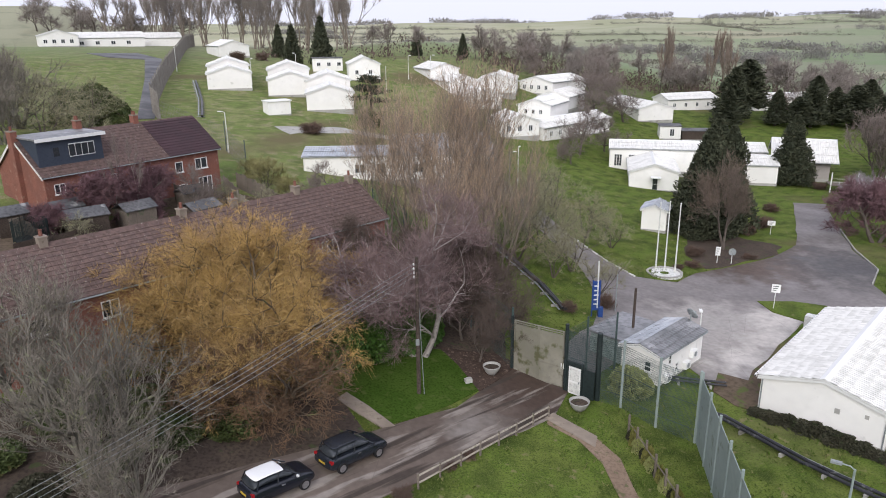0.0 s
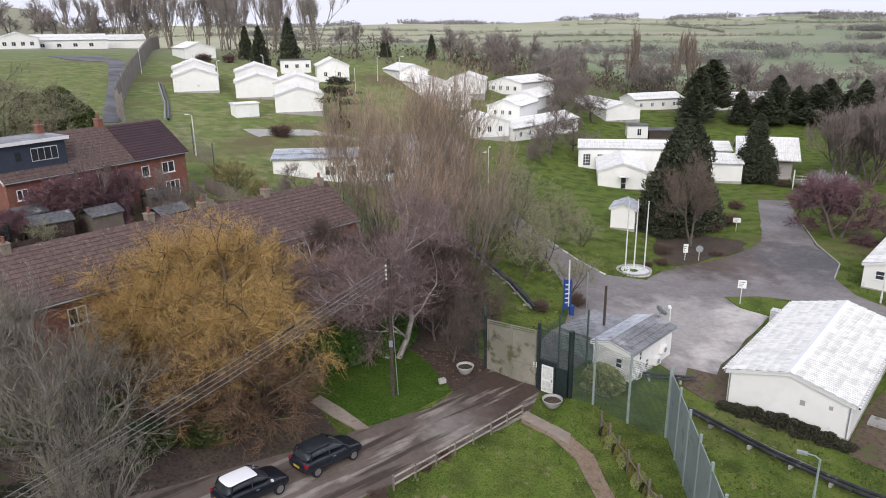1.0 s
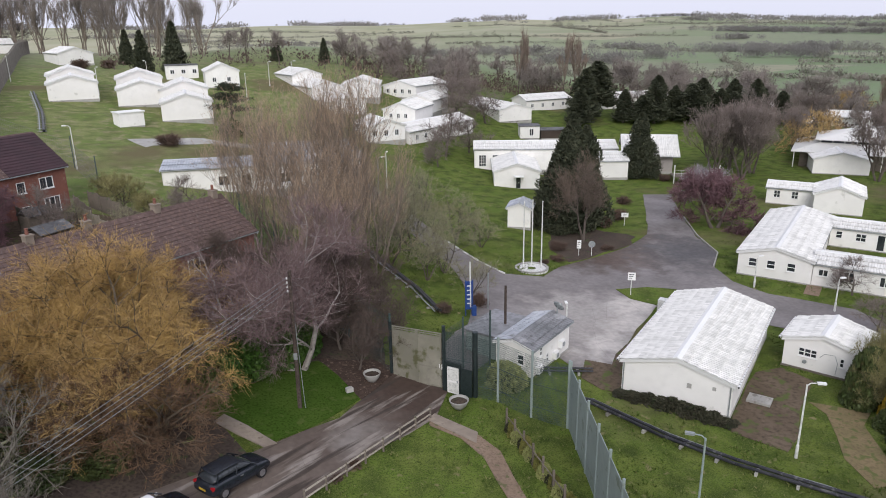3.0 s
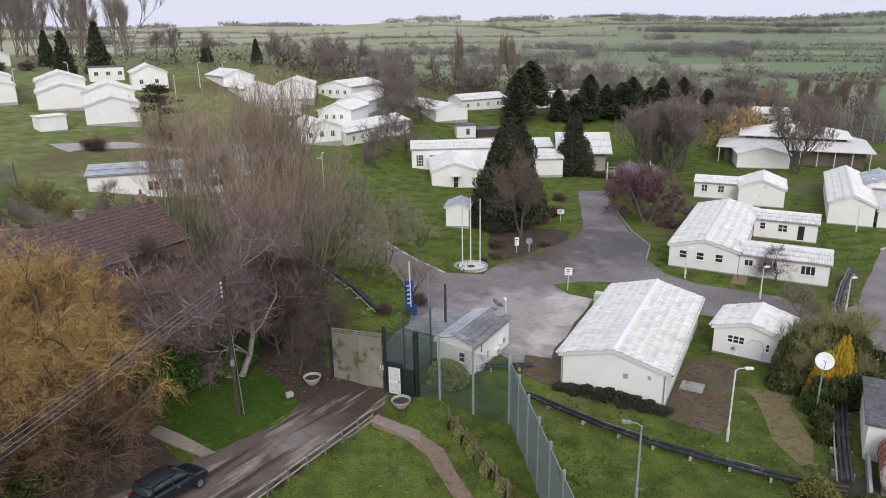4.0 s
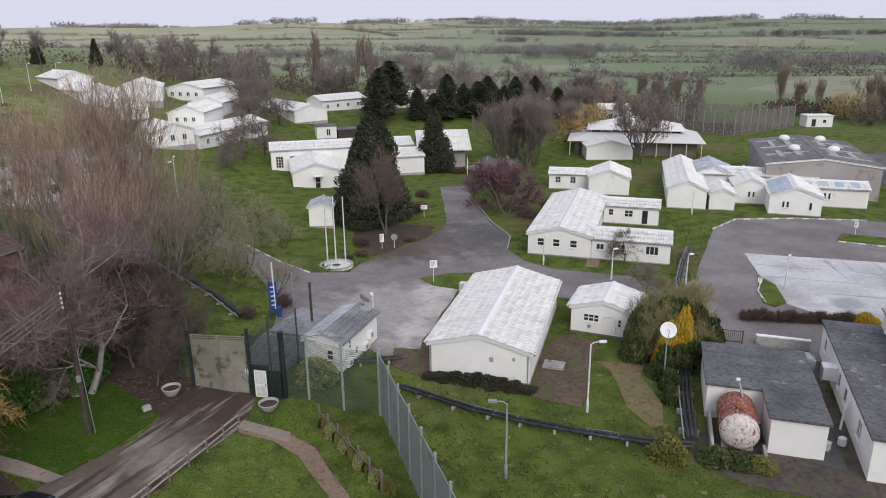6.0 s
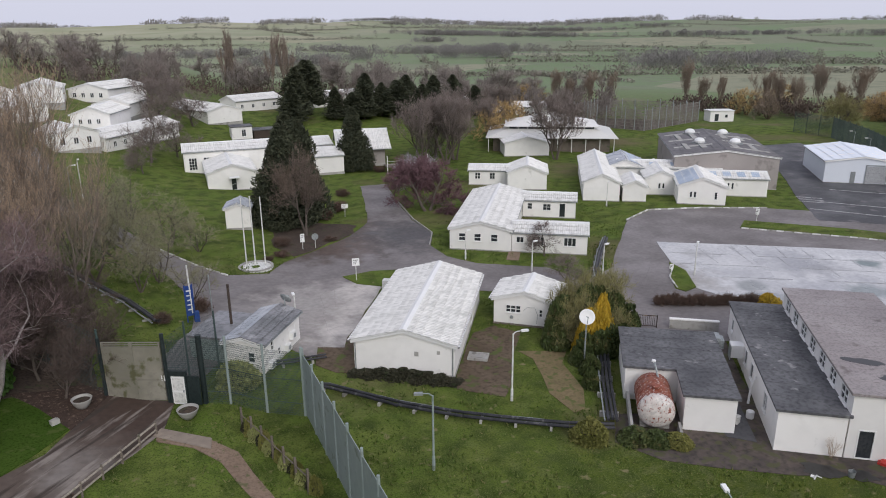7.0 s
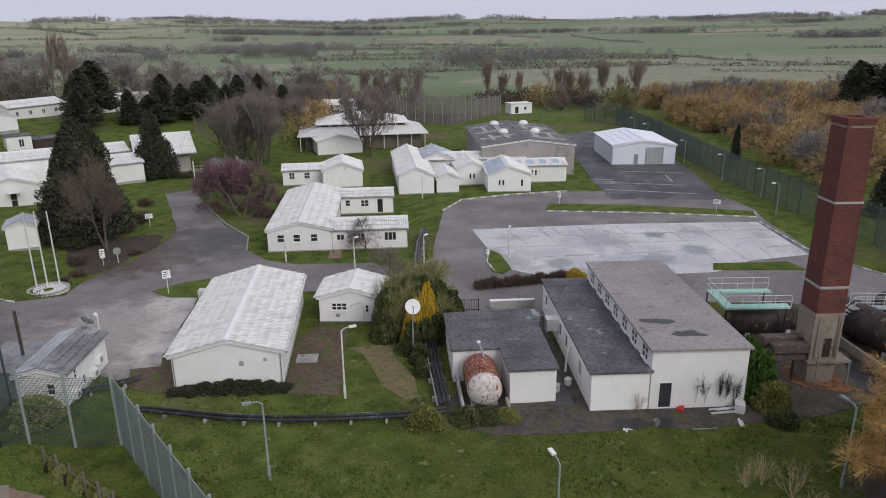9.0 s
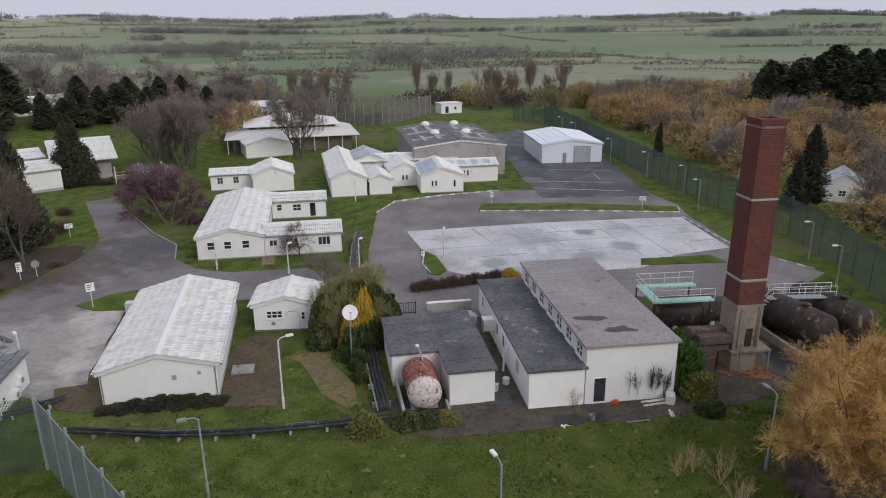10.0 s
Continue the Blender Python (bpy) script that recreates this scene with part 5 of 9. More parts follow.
annexe = bpy.data.objects["boiler_annexe"]
cab = part("hanging_cabinet", boxes((-0.95, -0.02, 10.6, 11.5, 1.0, 2.0)), M["trim_white"], annexe, "battered white metal cabinet on the wall")
part("cabinet_door", boxes((-1.0, -0.96, 10.4, 11.3, 0.9, 1.95)), M["post_grey"], cab)
part("drain_pipe", tube(bmesh.new(), [(-0.5, 5.4, 0.1), (-0.35, 5.8, 1.2), (-0.1, 6.0, 1.9)], 0.08), M["trim_white"], annexe)
part("loose_drum", lathe(bmesh.new(), [(0.24, 0.04), (0.26, 0.1), (0.26, 0.5), (0.22, 0.55), (0.01, 0.56)], 14, pose(-0.7, 3.6, 0)), M["trim_white"], annexe)
flat_block("oil_store", "white store with a wide black felt roof", "outbuilding", *site(35.2, 23.6, -3.5, 3.45), -44, 6.7, 6.4, 2.45)
flat_block("brick_store", "plain white block with a black felt roof", "outbuilding", 35.2, 23.6, -44, 3.15, 3.25, 2.45)


def tank(name, label, x, y, z, theta, r, length, mat, cradle=True):
    t = thing(name, label, "tank", pose(x, y, z, 0, 0, theta))
    bm = bmesh.new()
    rows = [(0.01, -length / 2 - r * 0.35), (r * 0.5, -length / 2 - r * 0.3), (r * 0.82, -length / 2 - r * 0.17), (r, -length / 2), (r, length / 2), (r * 0.82, length / 2 + r * 0.17), (r * 0.5, length / 2 + r * 0.3), (0.01, length / 2 + r * 0.35)]
    lathe(bm, rows, 28, pose(0, 0, r + 0.25, 90))
    part("shell", bm, M[mat], t, smooth=True)
    for i in range(4):
        s = -length / 2 + (i + 0.5) * length / 4
        part("band", lathe(bmesh.new(), [(r + 0.005, s - 0.04), (r + 0.03, s - 0.04), (r + 0.03, s + 0.04), (r + 0.005, s + 0.04)], 28, pose(0, 0, r + 0.25, 90)), M[mat], t)
    if cradle:
        for s in (-length / 3, length / 3):
            part("cradle", boxes((-r * 0.8, r * 0.8, s - 0.2, s + 0.2, -0.1, r * 0.55)), M["concrete"], t)
    part("manhole", lathe(bmesh.new(), [(0.28, 0), (0.28, 0.22), (0.34, 0.22), (0.34, 0.3), (0.01, 0.32)], 16, pose(0, -length * 0.2, 2 * r + 0.2)), M[mat], t)
    return t


red = tank("oil_tank", "rusty red oil tank with flaking white paint", *site(35.2, 23.6, -1.75, 1.15), 0, -44, 1.15, 3.2, "rust")
part("painted_end", lathe(bmesh.new(), [(1.158, 1.1), (1.155, 1.6), (0.95, 1.6 + 1.15 * 0.17 + 0.012), (0.58, 1.6 + 1.15 * 0.3 + 0.012), (0.01, 1.6 + 1.15 * 0.35 + 0.012)], 28, pose(0, 0, 1.4, 90)), M["rust_white"], red, "white paint flaking off rusty steel", smooth=True)
part("vent_pipe", tube(bmesh.new(), [(0.3, 1.0, 2.4), (0.1, 1.5, 3.1), (0.0, 1.8, 3.3)], 0.07), M["post_grey"], red)
part("vent_cap", lathe(bmesh.new(), [(0.14, 0), (0.14, 0.12), (0.01, 0.16)], 12, pose(0, 1.8, 3.25)), M["trim_white"], red)
part("bund_wall", boxes((-1.6, -1.42, -2.4, 2.1, -0.1, 0.7), (1.42, 1.6, -2.4, -1.2, -0.1, 0.6)), M["concrete"], red, "low mossy concrete walls")
tank("fuel_tank", "black rusted fuel tank on concrete cradles", 60.4, 7.0, 0, -34, 1.45, 6.4, "rust_dark")
tank("fuel_tank", "black rusted fuel tank with brown top", 63.9, 4.8, 0, -34, 1.45, 6.4, "rust_dark")
tank("fuel_tank", "dark rusted tank beneath the green walkway", 57.6, 14.5, 0, 51, 1.15, 5.4, "rust_dark")

# bund wall round the fuel tanks
bund = thing("bund", "low concrete bund wall round the tanks", "wall", pose(0, 0, 0), kind="structure")
for a, b in (((60.6, 10.3), (54.2, 3.6)), ((54.2, 3.6), (61.4, -2.8)), ((62.4, 12.0), (69, 5))):
    ln = math.hypot(b[0] - a[0], b[1] - a[1])
    ob = part("wall", boxes((0, ln, -0.12, 0.12, -0.2, 0.75)), M["tan_concrete"], bund)
    ob.matrix_local = pose(a[0], a[1], 0, 0, 0, math.degrees(math.atan2(b[1] - a[1], b[0] - a[0])))


def chimney(x, y, theta):
    """A tapering square brick stack on a concrete foot, in bands of brick courses."""
    c = thing("chimney", "tall tapering dark red brick chimney on concrete foot", "chimney", pose(x, y, 0, 0, 0, theta))
    bm = bmesh.new()
    for (h0, z0), (h1, z1) in zip(((0.94, 0.0), (1.0, 1.7), (1.0, 1.7), (1.04, 5.1)), ((1.0, 1.7), (1.0, 1.7), (1.04, 5.1), (1.03, 5.4))):
        a = [bm.verts.new((sx * h0, sy * h0, z0)) for sx, sy in ((-1, -1), (1, -1), (1, 1), (-1, 1))]
        b = [bm.verts.new((sx * h1, sy * h1, z1)) for sx, sy in ((-1, -1), (1, -1), (1, 1), (-1, 1))]
        for i in range(4):
            bm.faces.new((a[i], a[(i + 1) % 4], b[(i + 1) % 4], b[i]))
    part("foot", bm, M["tan_concrete"], c, "stained concrete foot")
    half = lambda z: 1.0 - (z - 5.4) / (18.2 - 5.4) * 0.1
    bands = [(5.4, 7.2), (7.35, 13.1), (13.25, 18.2)]
    for z0, z1 in bands:
        bm = bmesh.new()
        ch = 0.22
        rings = []
        for zz in (z0, z1):
            h = half(zz) - 0.02
            rings.append([bm.verts.new((px, py, zz)) for px, py in ((-h + ch, -h), (h - ch, -h), (h, -h + ch), (h, h - ch), (h - ch, h), (-h + ch, h), (-h, h - ch), (-h, -h + ch))])
        for i in range(8):
            bm.faces.new((rings[0][i], rings[0][(i + 1) % 8], rings[1][(i + 1) % 8], rings[1][i]))
        part("stack", bm, M["mortar"], c)
    for zz in (7.2, 13.1):
        h = half(zz) + 0.05
        part("string_course", boxes((-h, h, -h, h, zz, zz + 0.15)), M["concrete"], c, "pale stone band")
    h = half(18.2)
    for i in range(3):
        o = h + 0.02 + 0.03 * i
        inner = h - 0.3
        part("cap", boxes((-o, o, -o, -inner, 18.2 + i * 0.16, 18.35 + i * 0.16), (-o, o, inner, o, 18.2 + i * 0.16, 18.35 + i * 0.16),
                          (-o, -inner, -inner, inner, 18.2 + i * 0.16, 18.35 + i * 0.16), (inner, o, -inner, inner, 18.2 + i * 0.16, 18.35 + i * 0.16)), M["chimney_brick"], c)
    for i, (ya, yb, za, zb) in enumerate(((-0.95, -0.15, 2.35, 3.0), (-0.1, 0.75, 2.5, 3.2), (-0.8, 0.6, 1.75, 2.2))):
        bm = boxes((-3.6 - 0.25 * i, -0.98, ya, yb, za, zb))
        bmesh.ops.bevel(bm, geom=bm.edges[:], offset=0.06, segments=2, affect='EDGES')
        part("flue_duct", bm, M["lagging"], c)
    for px, py in ((-3.3, -0.7), (-3.3, 0.5), (-1.9, -0.7)):
        part("duct_leg", boxes((px - 0.06, px + 0.06, py - 0.06, py + 0.06, -0.1, 1.76)), M["rust_dark"], c)
    part("ledge", boxes((-1.2, 1.25, -1.25, 1.2, 1.66, 1.82)), M["tan_concrete"], c, "projecting stained concrete ledge")
    part("platform", boxes((1.26, 2.0, -1.25, 0.3, 1.66, 1.8)), M["tan_concrete"], c)
    part("platform_leg", boxes((1.85, 1.95, -1.2, -1.1, -0.1, 1.66)), M["post_grey"], c)
    part("pipe", tube(bmesh.new(), [(-0.5, -1.3, 0), (-0.5, -1.3, 2.6)], 0.05), M["post_grey"], c)
    part("soot_door", boxes((-0.1, 0.4, -1.06, -1.0, 2.1, 3.5)), M["rust_dark"], c)
    for px, w in ((-0.75, 0.07), (0.62, 0.1), (0.8, 0.06)):
        part("run_mark", boxes((px, px + w, -1.042, -1.03, 2.0, 5.2)), M["lagging"], c)
    # brick courses
    ht, run = 0.155, 0.46
    vs, fs = [], []
    rows_ = singles = 0
    random.seed(12)
    brick = bpy.data.meshes.new("brick")
    bm = boxes((-run / 2 + 0.008, run / 2 - 0.008, 0.0, 0.05, 0.0, ht - 0.016))
    bm.to_mesh(brick)
    bm.free()
    brick.materials.append(M["chimney_brick"])
    for z0, z1 in bands:
        zc = z0
        while zc + ht <= z1 + 1e-3:
            hw = half(zc)
            for side in range(4):
                m = pose(0, 0, 0, 0, 0, 90 * side)
                s = -hw + (0 if rows_ % 2 else -run / 2)
                while s < hw:
                    a, b = max(-hw, s + 0.008), min(hw, s + run - 0.008)
                    s += run
                    if b - a < 0.05:
                        continue
                    if side == 0 and singles < 290 and b - a > run - 0.03:
                        ob = new("brick", brick)
                        ob.parent = c
                        ob.matrix_local = pose((a + b) / 2, -hw - random.uniform(0.0, 0.012), zc)
                        singles += 1
                        continue
                    k = len(vs)
                    out = -hw - random.uniform(0.0, 0.012)
                    vs += [tuple(m @ Vector(p)) for p in ((a, -hw + 0.03, zc), (b, -hw + 0.03, zc), (b, -hw + 0.03, zc + ht - 0.016), (a, -hw + 0.03, zc + ht - 0.016),
                                                          (a, out, zc), (b, out, zc), (b, out, zc + ht - 0.016), (a, out, zc + ht - 0.016))]
                    fs += [(k + 4, k + 5, k + 6, k + 7), (k, k + 1, k + 5, k + 4), (k + 1, k + 2, k + 6, k + 5), (k + 2, k + 3, k + 7, k + 6), (k + 3, k, k + 4, k + 7)]
            zc += ht
            rows_ += 1
    tagged(mesh_ob("brickwork", vs, fs, M["chimney_brick"], c), kind="stuff")
    return c


chimney(52.4, 9.3, -46)


def railing(parent, pts, mat, h=1.0):
    for (ax, ay, az), (bx_, by_, bz) in zip(pts, pts[1:]):
        for f in (1.0, 0.5):
            part("rail", tube(bmesh.new(), [(ax, ay, az + h * f), (bx_, by_, bz + h * f)], 0.025), M[mat], parent)
        k = max(1, round(math.dist((ax, ay, az), (bx_, by_, bz)) / 1.3))
        for i in range(k + 1):
            f = i / k
            p = (ax + (bx_ - ax) * f, ay + (by_ - ay) * f, az + (bz - az) * f)
            part("rail_post", tube(bmesh.new(), [p, (p[0], p[1], p[2] + h)], 0.025), M[mat], parent)


walkway = thing("tank_walkway", "mint green steel walkway with railings", "walkway", pose(53.8, 16.3, -0.3, 0, 0, -48))
part("deck", boxes((0, 5.2, 0, 0.8, 3.2, 3.35), (0, 5.2, 3.4, 4.1, 3.2, 3.35), (0, 0.8, 0.8, 3.4, 3.2, 3.35)), M["mint"], walkway)
railing(walkway, [(5.2, 0, 3.35), (0, 0, 3.35), (0, 4.1, 3.35), (5.2, 4.1, 3.35)], "post_white")
for px in (0.1, 4.9):
    for py in (0.1, 4.0):
        part("leg", tube(bmesh.new(), [(px, py, 0), (px, py, 3.2)], 0.06), M["rust_dark"], walkway)
stair = thing("tank_stair", "pale steel stair and gantry to the tanks", "stair", pose(59.2, 9.85, 0, 0, 0, -51))
part("gantry", boxes((1.6, 7.0, 0, 0.8, 2.9, 3.0)), M["post_grey"], stair)
railing(stair, [(1.6, 0, 3.0), (7, 0, 3.0)], "post_white")
railing(stair, [(1.6, 0.8, 3.0), (7, 0.8, 3.0)], "post_white")
railing(stair, [(-1.2, 0, 0.0), (1.6, 0, 3.0)], "post_white")
for i in range(14):
    f = i / 14
    part("tread", boxes((-1.2 + 2.8 * f, -1.0 + 2.8 * f, 0, 0.8, 0.1 + 3 * f, 0.14 + 3 * f)), M["post_grey"], stair)
for px in (3.5, 6.8):
    part("leg", tube(bmesh.new(), [(px, 0.4, 0), (px, 0.4, 2.9)], 0.06), M["rust_dark"], stair)


def blot(name, x, y, z, rx, ry, turn, mat, label, category="puddle", rough=0.18, seed=1, kind="structure"):
    """A flat puddle or stain with a wandering edge."""
    rnd = random.Random(seed)
    bm = bmesh.new()
    vs = []
    for i in range(28):
        a = 2 * math.pi * i / 28
        k = 1 + rough * 2 * noise.noise(Vector((math.cos(a) * 1.3, math.sin(a) * 1.3, seed))) + rnd.uniform(-rough, rough) * 0.3
        vs.append(bm.verts.new((math.cos(a) * rx * k, math.sin(a) * ry * k, 0)))
    bm.faces.new(vs)
    low = bmesh.ops.extrude_face_region(bm, geom=bm.faces[:])
    for g in low["geom"]:
        if isinstance(g, bmesh.types.BMVert):
            g.co.z -= 0.008
    bmesh.ops.recalc_face_normals(bm, faces=bm.faces[:])
    me = bpy.data.meshes.new(name)
    bm.to_mesh(me)
    bm.free()
    me.materials.append(M[mat])
    ob = tagged(new(name, me), label, category, kind=kind)
    ob.matrix_world = pose(x, y, z, 0, 0, turn)
    return ob


blot("roof_puddle", 45.0, 18.0, 4.425, 1.35, 0.42, -54, "puddle", "dark oval puddle on the felt roof", seed=3)
blot("roof_puddle", 44.3, 15.5, 4.425, 1.0, 0.5, -54, "puddle", "ragged dark puddle on the felt roof", rough=0.35, seed=4)
blot("puddle", 38.2, 16.2, 0.055, 1.3, 0.6, -46, "puddle", "black puddle on the oily ground", rough=0.4, seed=5)
blot("puddle", 39.8, 14.5, 0.055, 0.8, 0.45, -46, "puddle", "black puddle before the boiler door", rough=0.4, seed=6)
blot("puddle", 55.5, 7.0, 0.055, 2.2, 1.1, 30, "puddle", "oily puddle beside the tank bund", rough=0.4, seed=7)
for k, (px, py, rx) in enumerate(((41.8, 28.6, 0.35), (41.5, 27.3, 0.42), (41.6, 26.2, 0.34), (40.3, 24.9, 0.5))):
    blot("paint_flake", px, py, 2.625, rx, rx * 0.55, -44 + 30 * k, "post_white", "scrap of white render fallen on felt", "rubble", rough=0.6, seed=10 + k, kind="")


# ---- fences and gate ----
def mesh_panel(parent, a, b, height, mat, gap=0.1, wire=0.012, rows_gap=0.3, z_off=0.0):
    """Welded wire between two ground points, as real wires."""
    (ax, ay), (bx_, by_) = a, b
    ln = math.hypot(bx_ - ax, by_ - ay)
    za, zb = ground(ax, ay) + z_off, ground(bx_, by_) + z_off
    vs, fs = [], []
    dx, dy = (bx_ - ax) / ln, (by_ - ay) / ln

    def bar(p, q, w):
        k = len(vs)
        along = Vector(q) - Vector(p)
        side = Vector((dx, dy, 0)) if abs(along.z) > 0.5 * along.length else Vector((0, 0, 1))
        out = Vector((-dy, dx, 0))
        for c in (p, q):
            c = Vector(c)
            vs.extend([tuple(c - side * w / 2), tuple(c + out * w / 2), tuple(c + side * w / 2), tuple(c - out * w / 2)])
        for i in range(4):
            j = (i + 1) % 4
            fs.append((k + i, k + j, k + 4 + j, k + 4 + i))
    n1 = max(1, int(ln / gap))
    for i in range(n1 + 1):
        f = i / n1
        x, y, z = ax + (bx_ - ax) * f, ay + (by_ - ay) * f, za + (zb - za) * f
        bar((x, y, z), (x, y, z + height), wire)
    n2 = max(1, int(height / rows_gap))
    for i in range(n2 + 1):
        h = height * i / n2
        bar((ax, ay, za + h), (bx_, by_, zb + h), wire)
    ob = mesh_ob("wire_mesh", vs, fs, M[mat], parent)
    return tagged(ob, kind="stuff")


def post_at(parent, x, y, h, r, mat, name="post", z=None):
    z = ground(x, y) if z is None else z
    return part(name, tube(bmesh.new(), [(x, y, z - 0.3), (x, y, z + h)], r, n=8), M[mat], parent)


gate = thing("camp_gate", "tall double gate of stained grey sheet", "gate", pose(0, 0, 0))
ga, gb = (4.9, 46.1), (8.1, 43.95)
gz = 1.25
gl = math.hypot(gb[0] - ga[0], gb[1] - ga[1])
ang = math.degrees(math.atan2(gb[1] - ga[1], gb[0] - ga[0]))
for k in range(2):
    m = pose(ga[0], ga[1], gz, 0, 0, ang) @ pose(k * gl / 2, 0, 0)
    leaf = part("gate_leaf", boxes((0.03, gl / 2 - 0.03, -0.03, 0.03, 0.12, 3.95), m=m), M["gate"], gate)
    part("leaf_frame", boxes((0.0, 0.1, -0.07, 0.07, 0.08, 4.3), (gl / 2 - 0.1, gl / 2, -0.07, 0.07, 0.08, 4.3), (0.1, gl / 2 - 0.1, -0.06, 0.06, 0.08, 0.18), (0.1, gl / 2 - 0.1, -0.06, 0.06, 1.55, 1.63),
                             (0.1, gl / 2 - 0.1, -0.05, 0.05, 3.95, 4.0), (0.1, gl / 2 - 0.1, -0.05, 0.05, 4.1, 4.15), (0.1, gl / 2 - 0.1, -0.05, 0.05, 4.25, 4.3), m=m), M["gate"], leaf)
post_at(gate, 4.75, 46.2, 4.6, 0.12, "post_dark", z=gz)
post_at(gate, 8.25, 43.85, 4.9, 0.13, "post_dark", z=gz)

wicket = thing("wicket_gate", "white metal wicket door in a dark frame", "gate", pose(8.35, 43.75, 1.0, 0, 0, -40))
part("frame", boxes((0, 0.12, -0.1, 0.1, 0, 2.5), (1.1, 1.22, -0.1, 0.1, 0, 2.5), (0.12, 1.1, -0.1, 0.1, 2.2, 2.5)), M["post_dark"], wicket)
dr = part("door", boxes((0.14, 1.08, -0.04, 0.04, 0.08, 2.1)), M["trim_white"], wicket)
part("door_panel", boxes((0.24, 0.98, -0.055, -0.042, 0.2, 0.95), (0.24, 0.98, -0.055, -0.042, 1.1, 2.0)), M["post_white"], dr)
part("handle", boxes((0.94, 1.0, -0.12, -0.05, 1.0, 1.16)), M["post_grey"], dr)
part("notice", boxes((-0.5, -0.12, -0.06, -0.02, 1.75, 2.15)), M["trim_white"], wicket)
part("side_panel", boxes((1.25, 2.1, -0.04, 0.04, 0.1, 2.2)), M["post_dark"], wicket)
post_at(wicket, 1.4, 0.0, 0.1, 0.02, "post_dark", z=0.1)

mesh_f = thing("mesh_fence", "tall green wire mesh fence on steel posts", "fence", pose(0, 0, 0))
line = [(8.25, 43.85), (10.3, 42.9), (11.75, 42.1), (13.5, 39.9), (15.5, 38.3)]
for a, b in zip(line, line[1:]):
    mesh_panel(mesh_f, a, b, 4.6, "wire_green", gap=0.075, wire=0.022, rows_gap=0.15)
    for h in (0.9, 2.6):
        part("rail", tube(bmesh.new(), [(*a, ground(*a) + h), (*b, ground(*b) + h)], 0.03), M["wire_green"], mesh_f)
for i, (px, py) in enumerate(line[1:]):
    post_at(mesh_f, px, py, 5.0 if i else 5.0, 0.2 if i == 0 else 0.09, "post_dark" if i == 0 else "steel_green")
inner = thing("mesh_fence", "green wire mesh fence beside the gatehouse", "fence", pose(0, 0, 0))
iline = [(8.3, 44.2), (10.2, 46.4), (12.6, 47.6)]
for a, b in zip(iline, iline[1:]):
    mesh_panel(inner, a, b, 4.4, "wire_green", gap=0.1, wire=0.014, rows_gap=0.25)
for px, py in iline:
    post_at(inner, px, py, 4.6, 0.07, "wire_green")
west = thing("mesh_fence", "dark wire mesh fence hidden in the thicket", "fence", pose(0, 0, 0))
wl_ = [(4.75, 46.2), (2.0, 51.5), (-1.0, 58), (-4, 66), (-8, 76)]
for a, b in zip(wl_, wl_[1:]):
    mesh_panel(west, a, b, 4.4, "wire_green", gap=0.14, wire=0.014, rows_gap=0.3)
for px, py in wl_:
    post_at(west, px, py, 4.8, 0.08, "wire_green")

steel = thing("steel_fence", "green grey steel sheet fence with round posts", "fence", pose(0, 0, 0))
sl = [(15.6 - 0.155 * s, 38.3 - 0.985 * s) for s in [2.45 * i for i in range(12)]]
for a, b in zip(sl, sl[1:]):
    ln = math.hypot(b[0] - a[0], b[1] - a[1])
    ang = math.degrees(math.atan2(b[1] - a[1], b[0] - a[0]))
    m = pose(a[0], a[1], ground(*a), 0, 0, ang)
    bm = boxes((0.04, ln - 0.04, -0.02, 0.02, 0.05, 4.5), m=m)
    ob = part("fence_panel", bm, M["steel_green"], steel)
    part("panel_rail", boxes((0.04, ln - 0.04, 0.02, 0.06, 0.35, 0.41), (0.04, ln - 0.04, 0.02, 0.06, 2.2, 2.26), (0.04, ln - 0.04, 0.02, 0.06, 4.3, 4.36), m=m), M["steel_green"], ob)
for px, py in sl:
    post_at(steel, px, py, 4.9, 0.085, "steel_green")

perim = thing("perimeter_fence", "long green wire mesh perimeter fence", "fence", pose(0, 0, 0))
pl = [(30, -26), (52, -11), (64, -4.5), (72.8, 1.0), (82, 6.4), (91, 12.8), (100, 23.5), (110, 34), (123.5, 46.6), (136, 57.5), (150, 70), (163, 84), (166, 98)]
step_pts = []
for a, b in zip(pl, pl[1:]):
    k = max(1, round(math.hypot(b[0] - a[0], b[1] - a[1]) / 3.2))
    for i in range(k):
        step_pts.append((a[0] + (b[0] - a[0]) * i / k, a[1] + (b[1] - a[1]) * i / k))
for a, b in zip(step_pts, step_pts[1:]):
    mesh_panel(perim, a, b, 4.6, "wire_perimeter", gap=0.13, wire=0.045, rows_gap=0.35)
for px, py in step_pts:
    post_at(perim, px, py, 4.9, 0.08, "wire_perimeter")
court = thing("court_fence", "tall pale mesh fence round a sports court", "fence", pose(0, 0, 0))
cp = [(131, 136), (146, 141), (164, 121), (138, 117), (131, 136)]
for a, b in zip(cp, cp[1:]):
    mesh_panel(court, a, b, 5.0, "wire_hill", gap=0.3, wire=0.1, rows_gap=0.8)
    k = 8
    for i in range(k):
        post_at(court, a[0] + (b[0] - a[0]) * i / k, a[1] + (b[1] - a[1]) * i / k, 5.6, 0.1, "post_grey")
sheet("court_floor", [(131, 136), (146, 141), (164, 121), (138, 117)], M["mud"], "brown sports court floor", "court", dz=0.1)
hillf = thing("hill_fence", "grey brown slatted security fence up the hill", "fence", pose(0, 0, 0))
hp = [(-42.5, 106), (-45.9, 112), (-58.5, 153), (-69.5, 191), (-88, 251), (-97, 285)]
